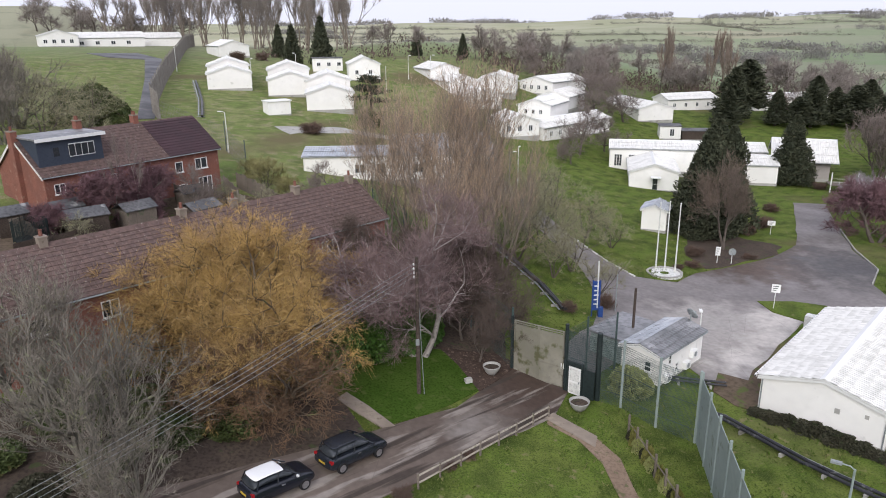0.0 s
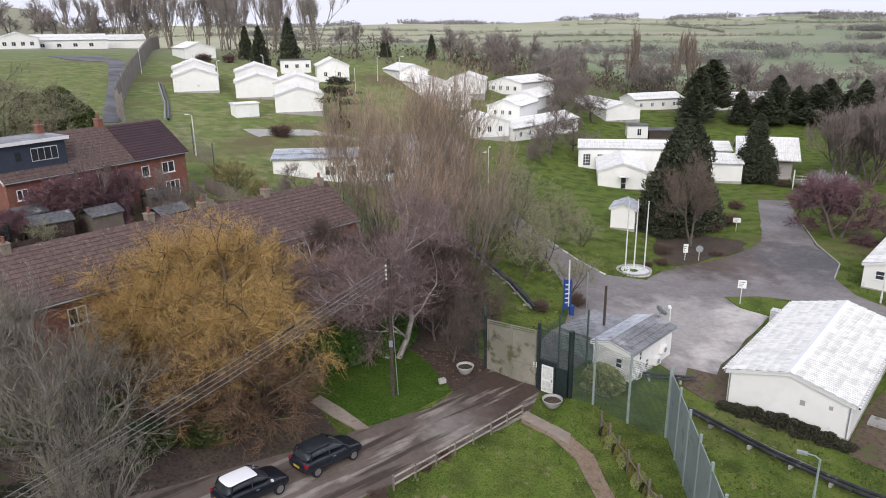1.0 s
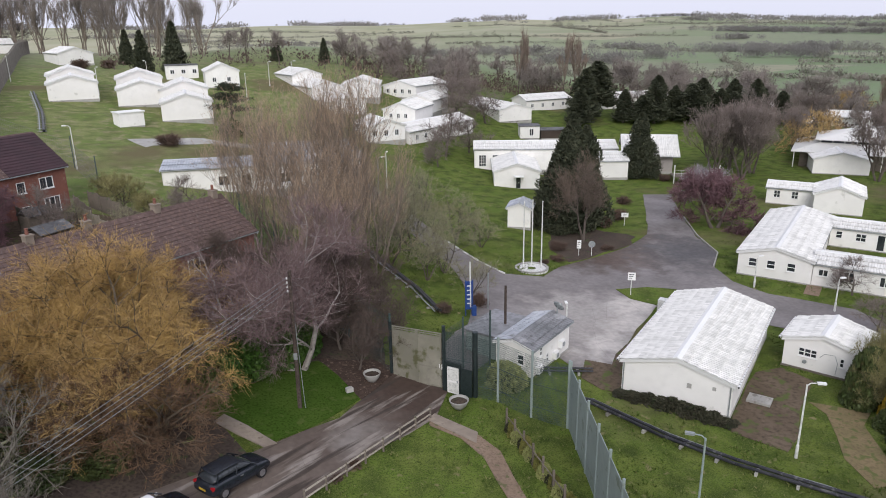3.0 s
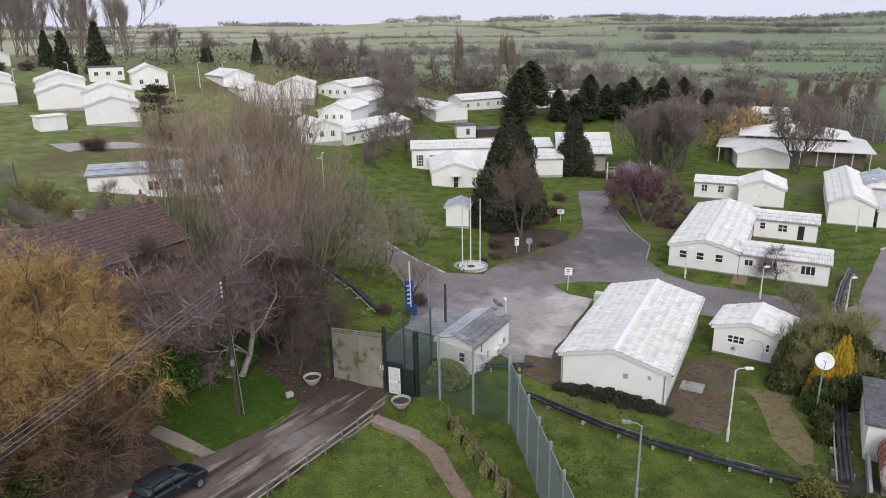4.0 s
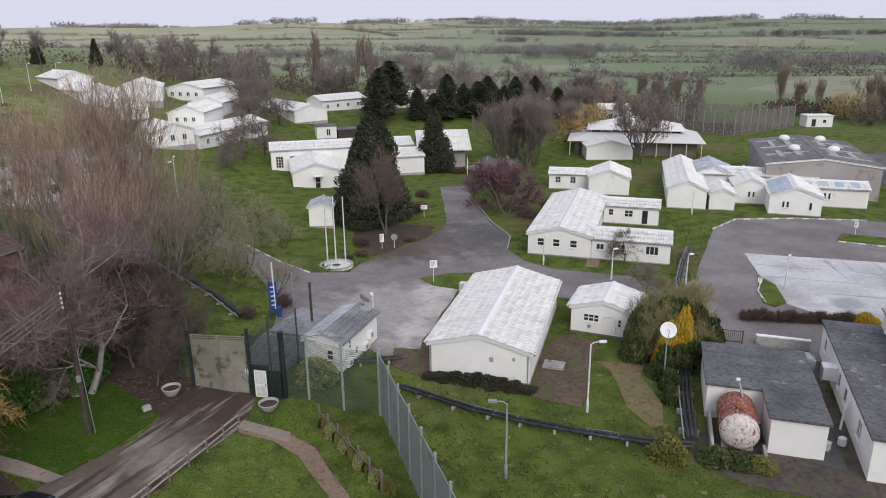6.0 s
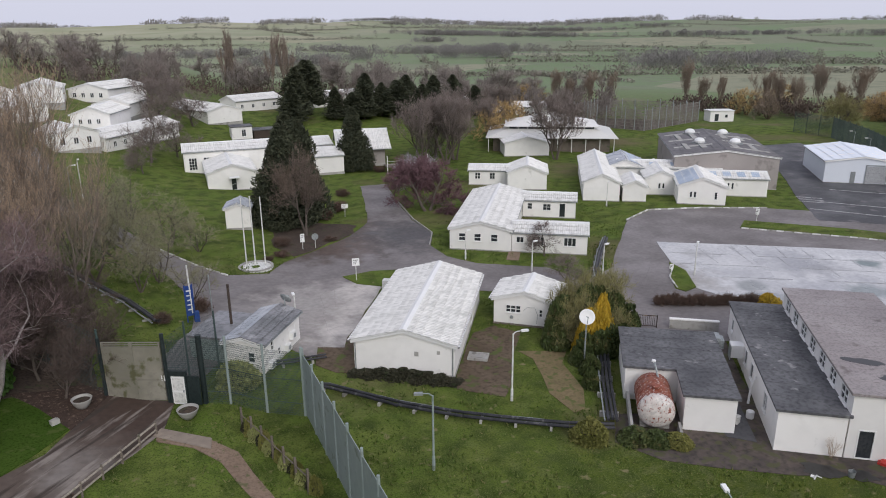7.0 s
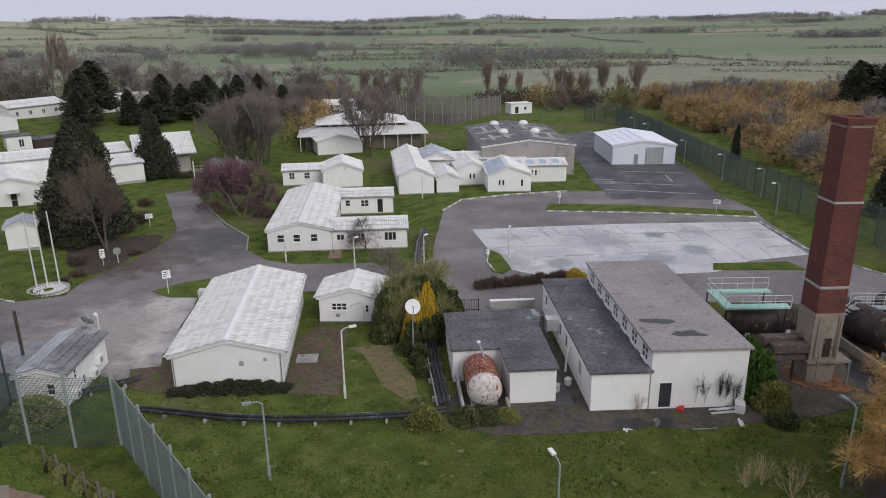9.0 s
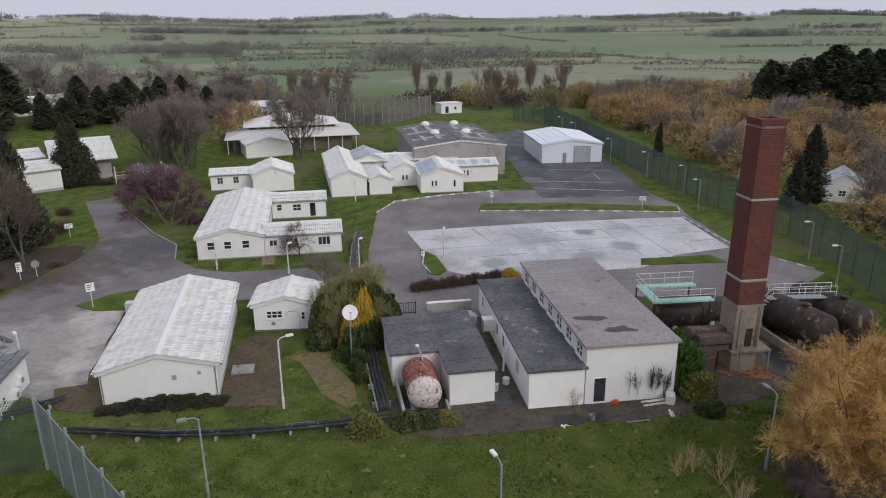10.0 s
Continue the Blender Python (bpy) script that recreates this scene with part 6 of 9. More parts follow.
for a, b in zip(hp, hp[1:]):
    k = max(1, round(math.hypot(b[0] - a[0], b[1] - a[1]) / 4))
    for i in range(k):
        p = (a[0] + (b[0] - a[0]) * i / k, a[1] + (b[1] - a[1]) * i / k)
        q = (a[0] + (b[0] - a[0]) * (i + 1) / k, a[1] + (b[1] - a[1]) * (i + 1) / k)
        mesh_panel(hillf, p, q, 4.2, "wire_hill", gap=0.24, wire=0.08, rows_gap=0.9)
        post_at(hillf, *p, 4.8, 0.12, "wire_hill")
hedge_f = thing("garden_fence", "grey green wire fence below the hill", "fence", pose(0, 0, 0))
gp = [(-24, 84), (-29, 93), (-42.5, 106)]
for a, b in zip(gp, gp[1:]):
    mesh_panel(hedge_f, a, b, 3.2, "wire_hill", gap=0.5, wire=0.03, rows_gap=0.6)
    post_at(hedge_f, *a, 4.0, 0.07, "wire_far")

rails = thing("rail_fence", "low weathered pale timber rail fence", "fence", pose(0, 0, 0))
ra, rb = (-1.6, 32.0), (6.6, 40.2)
prev = None
for i in range(8):
    f = i / 7
    p = (ra[0] + (rb[0] - ra[0]) * f, ra[1] + (rb[1] - ra[1]) * f)
    z = ground(*p)
    part("post", boxes((p[0] - 0.06, p[0] + 0.06, p[1] - 0.06, p[1] + 0.06, z - 0.2, z + 0.95)), M["timber"], rails)
    if prev:
        for h in (0.35, 0.8):
            part("rail", tube(bmesh.new(), [(*prev, ground(*prev) + h), (*p, z + h + random.uniform(-0.05, 0.05))], 0.07, n=4), M["timber_pale"], rails)
    prev = p


# ---- trees and shrubs ----
class Twigs:
    """Collects tapering bars as plain lists, fast enough for thousands of twigs."""

    def __init__(self):
        self.v, self.f = [], []

    def bar(self, p, q, r0, r1, n=4):
        d = q - p
        if d.length < 1e-5:
            return
        d = d.normalized()
        side = d.cross(Vector((0.3, 0.2, 1)) if abs(d.z) < 0.9 else Vector((1, 0.2, 0))).normalized()
        up = side.cross(d)
        k = len(self.v)
        for c, r in ((p, r0), (q, r1)):
            for i in range(n):
                a = 2 * math.pi * i / n
                self.v.append(tuple(c + side * (math.cos(a) * r) + up * (math.sin(a) * r)))
        for i in range(n):
            j = (i + 1) % n
            self.f.append((k + i, k + j, k + n + j, k + n + i))

    def spike(self, p, q, r):
        """A twig that ends in a point."""
        d = q - p
        side = d.cross(Vector((0.3, 0.2, 1))).normalized() * r
        up = side.cross(d).normalized() * r
        k = len(self.v)
        self.v += [tuple(p + side), tuple(p - side * 0.5 + up * 0.87), tuple(p - side * 0.5 - up * 0.87), tuple(q)]
        self.f += [(k, k + 1, k + 3), (k + 1, k + 2, k + 3), (k + 2, k, k + 3)]

    def blade(self, rnd, p, q, w):
        """A very thin twig: one sliver, turned any way about its length."""
        side = (q - p).cross(rand_dir(rnd)).normalized() * (w * 0.5)
        k = len(self.v)
        self.v += [tuple(p + side), tuple(p - side), tuple(q)]
        self.f.append((k, k + 1, k + 2))

    def leaf(self, p, a, b, size, w=0.6):
        k = len(self.v)
        self.v += [tuple(p - a * size), tuple(p + b * size * w), tuple(p + a * size), tuple(p - b * size * w)]
        self.f.append((k, k + 1, k + 2, k + 3))


def rand_dir(rnd):
    z = rnd.uniform(-1, 1)
    a = rnd.uniform(0, 2 * math.pi)
    s = math.sqrt(1 - z * z)
    return Vector((s * math.cos(a), s * math.sin(a), z))


def bare_tree_meshes(seed, height, spread, trunk_r, up=0.5, stems=1, depth=5, fork=(3, 4), twigs=3000, twig_len=0.7, twig_r=0.02, droop=0.0, wild=0.75, thin=0.62):
    """Trunk and limbs, and the fine twigs, of a leafless tree."""
    rnd = random.Random(seed)
    limb, fine = Twigs(), Twigs()
    ends = []

    def branch(p, d, ln, r, lev):
        segs = 3 if lev < 3 else 2
        pts = [p]
        for s in range(segs):
            d = (d + rand_dir(rnd) * 0.22 + Vector((0, 0, up * 0.14)) - Vector((0, 0, droop * 0.25 * lev / depth))).normalized()
            q = pts[-1] + d * ln / segs
            limb.bar(pts[-1], q, r * (1 - 0.45 * s / segs), r * (1 - 0.45 * (s + 1) / segs), 6 if lev < 2 else (4 if lev < 3 else 3))
            if lev >= depth - 1:
                ends.append((pts[-1], q, d))
            pts.append(q)
        if lev >= depth:
            return
        for i in range(rnd.randint(*fork)):
            at = pts[-1] if i == 0 else pts[rnd.randint(1, segs)]
            side = rand_dir(rnd)
            side = (side - d * side.dot(d)).normalized()
            nd = (d * (0.85 if i == 0 else 0.5) + side * (0.35 if i == 0 else 0.8) * spread + Vector((0, 0, up * 0.25))).normalized()
            branch(at, nd, ln * rnd.uniform(0.58, 0.8), r * (thin if i == 0 else thin * 0.73), lev + 1)
    for s in range(stems):
        a = 2 * math.pi * s / max(1, stems) + rnd.uniform(-0.4, 0.4)
        base = Vector((math.cos(a), math.sin(a), 0)) * (0.25 * trunk_r * 6 if stems > 1 else 0)
        lean = Vector((math.cos(a), math.sin(a), 0)) * (0.55 * spread if stems > 1 else rnd.uniform(0, 0.15))
        branch(base, (Vector((0, 0, 1)) + lean).normalized(), height * 0.36, trunk_r, 1)
    for _ in range(twigs // 3):
        p, q, d = ends[int(rnd.random() * len(ends))]
        b = p.lerp(q, rnd.random())
        t = (d * 0.8 + rand_dir(rnd) * wild + Vector((0, 0, up * 0.4 - droop))).normalized()
        e = b + t * twig_len * rnd.uniform(0.5, 1.4)
        fine.blade(rnd, b, e, twig_r)
        for _ in range(2):
            w = (t + rand_dir(rnd) * 0.7 - Vector((0, 0, droop))).normalized()
            m = b.lerp(e, rnd.uniform(0.2, 0.9))
            fine.blade(rnd, m, m + w * twig_len * rnd.uniform(0.3, 0.9), twig_r * 0.75)
    top = max(v[2] for v in fine.v)
    for tw in (limb, fine):
        k = height / top
        tw.v = [(x * k, y * k, z * k) for x, y, z in tw.v]
    return limb, fine


def tree(name, label, x, y, meshes, bark, twig, scale=1.0, turn=0.0, z=None, group="", category="tree", width=1.0):
    z = (ground(x, y) if z is None else z) - 0.05
    t = thing(name, label, category, Matrix.Translation((x, y, z)) @ pose(0, 0, 0, 0, 0, turn) @ Matrix.Diagonal((scale * width, scale * width, scale, 1)), group)
    for nm, tw, mat in zip(("trunk", "crown"), meshes, (bark, twig)):
        if isinstance(tw, Twigs):
            me = bpy.data.meshes.new(nm)
            me.from_pydata(tw.v, [], tw.f)
            me.materials.append(M[mat])
        else:
            me = tw
        ob = new(nm, me)
        ob.parent = t
    return t


def as_meshes(pair, bark, twig):
    out = []
    for nm, tw, mat in zip(("trunk", "crown"), pair, (bark, twig)):
        me = bpy.data.meshes.new(nm)
        me.from_pydata(tw.v, [], tw.f)
        me.materials.append(M[mat])
        out.append(me)
    return out


def conifer_meshes(seed, height, radius, leaves=4200, size=0.34, skirt=0.03, power=0.68, rag=0.3, lift=0.75):
    """A trunk and a dense ragged flame of needle sprays."""
    rnd = random.Random(seed)
    limb, fine = Twigs(), Twigs()
    limb.bar(Vector((0, 0, 0)), Vector((0, 0, height * 0.92)), height * 0.022, 0.03, 7)
    tips = [(rnd.uniform(0, 6.28), rnd.random() ** 1.2, rnd.uniform(0.7, 1.12)) for _ in range(70)]
    for _ in range(leaves):
        a0, f0, k = tips[int(rnd.random() * 70)]
        a = a0 + rnd.gauss(0, 0.3)
        f = min(0.985, max(0.0, f0 + rnd.gauss(0, 0.05)))
        z = height * (skirt + (1 - skirt) * f)
        r = radius * (1 - f) ** power * min(1.0, 0.85 + 1.6 * f)
        r *= k * (1 - 0.5 * abs(a - a0)) * (1 - rag * rnd.random() ** 2)
        p = Vector((math.cos(a) * r, math.sin(a) * r, z))
        d = (Vector((math.cos(a), math.sin(a), 0)) * (1 - lift) + Vector((0, 0, lift)) + rand_dir(rnd) * 0.45).normalized()
        fine.leaf(p, d, d.cross(rand_dir(rnd)).normalized(), size * rnd.uniform(0.5, 1.25), 0.32)
    for _ in range(leaves // 5):
        f = rnd.random()
        a = rnd.uniform(0, 6.28)
        r = radius * (1 - f) ** power * rnd.uniform(0.35, 0.62)
        d = rand_dir(rnd)
        fine.leaf(Vector((math.cos(a) * r, math.sin(a) * r, height * (skirt + (0.97 - skirt) * f))), d, d.cross(rand_dir(rnd)).normalized(), size * 1.5, 0.6)
    return limb, fine


def cedar_meshes(seed, height, reach):
    """A trunk with level boughs, each carrying a flat ragged plate of needles."""
    rnd = random.Random(seed)
    limb, fine = Twigs(), Twigs()
    limb.bar(Vector((0, 0, 0)), Vector((0.2, 0.1, height * 0.9)), 0.34, 0.06, 7)
    for k in range(34):
        f = 0.2 + 0.76 * rnd.random()
        a, r = rnd.uniform(0, 6.28), reach * (1.05 - f) ** 0.55 * rnd.uniform(0.55, 1.05)
        p, q = Vector((0, 0, height * f - 0.3)), Vector((math.cos(a) * r, math.sin(a) * r, height * f + rnd.uniform(-0.2, 0.35)))
        limb.bar(p, q, 0.09, 0.02, 4)
        for _ in range(150):
            s = rnd.uniform(0.35, 1.08)
            c = p.lerp(q, s) + Vector((rnd.gauss(0, 0.5), rnd.gauss(0, 0.5), rnd.gauss(0.05, 0.1)))
            d = (rand_dir(rnd) + Vector((math.cos(a), math.sin(a), 0.1))).normalized()
            fine.leaf(c, d, d.cross(Vector((0, 0, 1)) + rand_dir(rnd) * 0.7).normalized(), rnd.uniform(0.12, 0.28), 0.4)
    return limb, fine


def bush_meshes(seed, rx, rz, leaves=1600, size=0.16, twigs=120):
    rnd = random.Random(seed)
    limb, fine = Twigs(), Twigs()
    lumps = [(rand_dir(rnd), rnd.uniform(0.78, 1.15)) for _ in range(14)]
    for _ in range(leaves):
        d = rand_dir(rnd)
        d.z = abs(d.z)
        k = max(lumps, key=lambda q: q[0].dot(d))[1] * rnd.uniform(0.6, 1.0) ** 0.35
        p = Vector((d.x * rx * k, d.y * rx * k, d.z * rz * k + 0.05))
        a = (d + rand_dir(rnd) * 0.9).normalized()
        fine.leaf(p, a, a.cross(rand_dir(rnd)).normalized(), size * rnd.uniform(0.6, 1.3), 0.6)
    for _ in range(twigs):
        d = rand_dir(rnd)
        d.z = abs(d.z) + 0.2
        d.normalize()
        limb.spike(Vector((0, 0, 0)), Vector((d.x * rx, d.y * rx, d.z * rz)) * rnd.uniform(0.8, 1.15), 0.015)
    return limb, fine


OAK = [as_meshes(bare_tree_meshes(10 + i, 10, 1.0, 0.24, up=0.35, depth=5, fork=(3, 5), twigs=8400, twig_len=0.8, twig_r=0.044), "bark", "twig_purple") for i in range(3)]
BROWN = [as_meshes(bare_tree_meshes(20 + i, 10, 0.8, 0.17, up=0.7, depth=5, fork=(3, 5), twigs=6600, twig_len=0.8, twig_r=0.032), "bark", "twig_thicket") for i in range(2)]
MAUVE = [as_meshes(bare_tree_meshes(25 + i, 10, 0.6, 0.17, up=0.85, stems=3, depth=5, fork=(3, 5), twigs=10000, twig_len=0.85, twig_r=0.05), "bark", "twig_purple") for i in range(2)]
GREY = [as_meshes(bare_tree_meshes(30 + i, 8, 0.85, 0.2, up=0.75, stems=7, depth=5, fork=(3, 4), twigs=9000, twig_len=0.62, twig_r=0.024, wild=0.6), "bark_lichen", "twig_grey") for i in range(2)]
TALL = [as_meshes(bare_tree_meshes(40 + i, 16, 0.5, 0.15, up=0.9, stems=3, depth=5, fork=(4, 5), twigs=5200, twig_len=1.0, twig_r=0.028, wild=0.66), "bark_tan", "twig_tan") for i in range(2)]
GREEN = [as_meshes(bare_tree_meshes(50 + i, 7, 1.1, 0.1, up=0.25, stems=3, depth=4, fork=(3, 4), twigs=3200, twig_len=0.7, twig_r=0.03), "bark", "twig_green") for i in range(2)]
RED = as_meshes(bare_tree_meshes(60, 6, 1.15, 0.16, up=0.2, stems=2, depth=5, fork=(3, 5), twigs=22000, twig_len=0.5, twig_r=0.05), "bark", "twig_red")
LILAC = as_meshes(bare_tree_meshes(62, 5, 1.1, 0.12, up=0.3, stems=4, depth=4, fork=(3, 5), twigs=6000, twig_len=0.6, twig_r=0.05), "bark", "twig_lilac")
THIN = [as_meshes(bare_tree_meshes(90 + i, 3, 0.5, 0.03, up=0.9, stems=7, depth=3, fork=(2, 3), twigs=420, twig_len=0.6, twig_r=0.014, wild=0.5), "twig_tan", "twig_tan") for i in range(2)]
CYPRESS = [as_meshes(conifer_meshes(70 + i, 12, 2.4, leaves=12000, size=0.2, power=0.62, rag=0.45), "bark", "leaf_dark") for i in range(2)]
FAR_CYPRESS = as_meshes(conifer_meshes(73, 12, 2.4, leaves=2400, size=0.4), "bark", "leaf_dark")
BIRCH = as_meshes(bare_tree_meshes(95, 10, 0.85, 0.2, up=0.6, stems=2, depth=5, fork=(4, 5), twigs=8000, twig_len=0.8, twig_r=0.034, wild=0.6), "bark", "twig_birch")
SLIM = as_meshes(bare_tree_meshes(99, 12, 0.3, 0.07, up=1.0, stems=1, depth=4, fork=(2, 3), twigs=1600, twig_len=0.9, twig_r=0.022, wild=0.5, thin=0.6), "bark_pale", "twig_purple")
PINE = as_meshes(conifer_meshes(75, 10, 2.6, leaves=4200, size=0.3, power=0.6, skirt=0.1, rag=0.65, lift=0.35), "bark", "leaf_dark")
PINES = [PINE, as_meshes(conifer_meshes(76, 10, 2.7, leaves=4200, size=0.32, power=0.36, skirt=0.2, rag=0.7, lift=0.3), "bark", "leaf_dark")]
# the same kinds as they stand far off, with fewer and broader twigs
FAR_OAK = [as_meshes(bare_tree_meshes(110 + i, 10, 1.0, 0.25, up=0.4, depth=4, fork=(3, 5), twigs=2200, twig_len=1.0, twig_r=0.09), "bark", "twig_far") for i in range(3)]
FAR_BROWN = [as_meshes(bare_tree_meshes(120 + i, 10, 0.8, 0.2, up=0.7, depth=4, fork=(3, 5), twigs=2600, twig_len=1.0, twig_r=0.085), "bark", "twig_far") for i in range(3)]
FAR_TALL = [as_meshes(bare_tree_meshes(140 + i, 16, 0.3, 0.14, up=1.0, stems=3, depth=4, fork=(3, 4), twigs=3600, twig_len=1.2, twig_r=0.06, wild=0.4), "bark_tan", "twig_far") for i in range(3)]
BROOM = [as_meshes(bare_tree_meshes(143 + i, 14, 0.24, 0.08, up=1.1, stems=6, depth=4, fork=(3, 4), twigs=5200, twig_len=1.3, twig_r=0.045, wild=0.4), "bark_tan", "twig_amber") for i in range(2)]
POPLAR = as_meshes(bare_tree_meshes(147, 16, 0.26, 0.22, up=1.0, stems=1, depth=4, fork=(4, 5), twigs=2600, twig_len=1.4, twig_r=0.11, wild=0.3), "bark", "twig_brown")
FAR_WILLOW = [as_meshes(bare_tree_meshes(150 + i, 8, 1.15, 0.16, up=0.3, stems=5, depth=4, fork=(3, 4), twigs=4200, twig_len=0.9, twig_r=0.08, droop=0.05), "bark_willow", ("twig_ochre", "twig_ochre", "twig_amber")[i]) for i in range(3)]

# foreground trees beside the drive
willow = as_meshes(bare_tree_meshes(5, 10.5, 1.15, 0.2, up=0.35, stems=8, depth=5, fork=(3, 4), twigs=60000, twig_len=0.75, twig_r=0.025, droop=0.1), "bark_willow", "twig_orange")
tree("willow", "broad willow with orange shoots, not yet in leaf", -12.2, 42.4, willow, None, None, 1.12, 0, width=1.08)
tree("willow", "spreading willow with ochre shoots beside its neighbour", -15.2, 42.6, willow, None, None, 1.04, 130, width=1.12)
tree("willow", "leaning willow with ochre shoots at the front of the clump", -13.6, 40.0, willow, None, None, 0.86, 250, width=1.15)
russet = as_meshes(bare_tree_meshes(8, 10.5, 1.1, 0.2, up=0.4, stems=7, depth=4, fork=(4, 5), twigs=17000, twig_len=0.9, twig_r=0.04, droop=0.15), "bark_willow", "twig_russet")
for x, y, s, t in ((-10.0, 36.9, 0.58, 230), (-12.6, 36.6, 0.55, 100)):
    tree("willow", "low russet willow thicket beside the drive", x, y, russet, None, None, s, t, width=1.15, group="willows by the drive")
tree("grey_shrub_tree", "many-stemmed bare grey tree beside the drive", -17.4, 29.8, GREY[0], None, None, 1.2, 30, width=1.0)
tree("grey_shrub_tree", "tangled bare grey tree with lichen twigs", -22.0, 33.5, GREY[1], None, None, 1.2, 100, width=1.0)
tree("grey_shrub_tree", "low bare grey thorn tree", -14.8, 27.6, GREY[0], None, None, 0.7, 200)
big = as_meshes(bare_tree_meshes(18, 11.5, 1.15, 0.19, up=0.45, stems=2, depth=5, fork=(4, 5), twigs=46000, twig_len=0.9, twig_r=0.025, thin=0.62), "bark_birch", "twig_plum")
tree("pale_bark_tree", "large bare tree with pale bark and purple twigs", -1.9, 46.2, big, None, None, 1.16, 20, width=1.22)
for k, (x, y, s, t) in enumerate(((-2.5, 60, 1.2, 0), (0.8, 62.5, 1.3, 80), (-5.5, 64, 1.05, 150), (3.6, 58, 0.95, 220), (-0.5, 57, 1.0, 300), (1.8, 66, 1.3, 45), (-3.6, 67, 1.15, 200), (5.2, 62.5, 0.95, 120))):
    tree("tall_bare_tree", "tall slender bare tree with brown twigs", x, y, TALL[k % 2], None, None, s, t, group="thicket by the gate", width=0.78)
for k, (x, y, s, t) in enumerate(((2.4, 46.5, 0.5, 10), (0.4, 51.5, 0.8, 60), (-8.4, 50.8, 0.85, 45), (-11.4, 48.2, 0.8, 170), (-6.2, 52.6, 0.85, 230), (2.6, 54.5, 0.85, 190), (-2.6, 53.5, 0.85, 280), (4.2, 48.6, 0.55, 90), (1.2, 49.5, 0.62, 160), (3.2, 52.5, 0.65, 250), (0, 53.5, 0.75, 300), (5.2, 51, 0.55, 20), (2.2, 49.6, 0.62, 120), (4.0, 54.6, 0.65, 30), (-1.6, 50.6, 0.65, 75), (1.4, 56, 0.75, 210))):
    tree("thicket_tree", "thin bare tree in the brown thicket", x, y, BROWN[k % 2], None, None, s, t, group="thicket by the gate", width=1.15)
for k, (x, y, s, t) in enumerate(((12.8, 67.6, 0.95, 0), (10.5, 75, 1.0, 90), (16.5, 79, 0.95, 140), (19, 76.5, 0.75, 200), (8.5, 82, 1.0, 240), (14.5, 62, 0.7, 280), (7.5, 69, 0.9, 33), (11.6, 71.5, 0.95, 20), (9.6, 78.5, 1.1, 70), (12.0, 81.5, 1.0, 130), (14.2, 90, 1.0, 310), (10.6, 65.2, 0.8, 10), (6.6, 74.5, 1.0, 150))):
    tree("budding_tree", "small bare tree just budding green", x, y, GREEN[k % 2], None, None, s, t, group="trees by the camp road")
for k, (x, y, s, t) in enumerate(((24.5, 126, 0.95, 0), (30, 131, 0.8, 70), (39.5, 156, 1.1, 140), (33.5, 158, 1.1, 10), (37, 170, 1.2, 190), (24.5, 190, 1.0, 30), (21.5, 118, 0.55, 50))):
    tree("bare_tree", "bare spreading tree among the huts", x, y, OAK[k % 2], None, None, s, t, group="trees among the huts")

# conifers and birch in the middle of the camp
for x, y, s, w in ((32.0, 84.0, 1.08, 1.95), (33.6, 86.0, 1.18, 1.85), (35.4, 86.0, 1.12, 1.7), (30.6, 82.8, 0.6, 2.0), (57.0, 114.0, 0.95, 1.9)):
    tree("cypress", "dense dark green cypress reaching the ground", x, y, CYPRESS[int(x) % 2], None, None, s, x * 40, width=w, group="camp conifers")
tree("bare_tree", "bare brown birch before the dark conifers", 32.6, 78.4, BIRCH, None, None, 1.22, 60, width=0.72)
for x, y, s, w in ((66, 163, 1.25, 1.2), (71.5, 168, 1.35, 1.1), (63, 158, 0.9, 1.3), (82, 158, 1.0, 1.2), (88, 160, 0.85, 1.2), (93, 157, 0.8, 1.4), (99, 158, 0.8, 1.4), (104, 160, 1.0, 1.2), (108, 157, 1.05, 1.1), (75, 160, 0.8, 1.2), (85, 163, 1.05, 1.3), (90.5, 156, 0.95, 1.4), (96, 161, 1.0, 1.3), (101.5, 156, 0.75, 1.5), (111, 160, 0.9, 1.3), (78.5, 157, 0.7, 1.5), (114, 155, 0.8, 1.4)):
    tree("pine", "dark pine in the belt behind the camp", x, y, PINES[int(x * 2) % 2], None, None, s, x * 31, width=w * 1.35, group="conifer belt")
tree("bare_tree", "bare purple birch between conifers", 79, 162, OAK[0], None, None, 1.05, 10, group="conifer belt")
tree("red_plum_tree", "round dark red plum tree in bud", 52.0, 81.0, RED, None, None, 1.4, 0, width=1.1)
tree("lilac_tree", "grey lilac budding tree", 58.5, 95.5, LILAC, None, None, 1.15, 0)
tree("lilac_tree", "grey lilac budding tree by the road", 62, 100, LILAC, None, None, 1.0, 120)
for k, (x, y, s) in enumerate(((74, 109, 1.5), (78, 112, 1.5), (71, 113, 1.4), (76, 116, 1.45), (94, 100.5, 1.4), (98, 128, 1.0), (110, 140, 1.15), (127, 134, 1.1), (84, 122, 1.1), (118, 128, 1.0), (104, 136, 0.9))):
    tree("bare_tree", "large bare tree with purple brown twigs", x, y, (OAK if k % 4 > 2 else MAUVE)[k % 2], None, None, s, k * 66, group="trees by the pavilion")


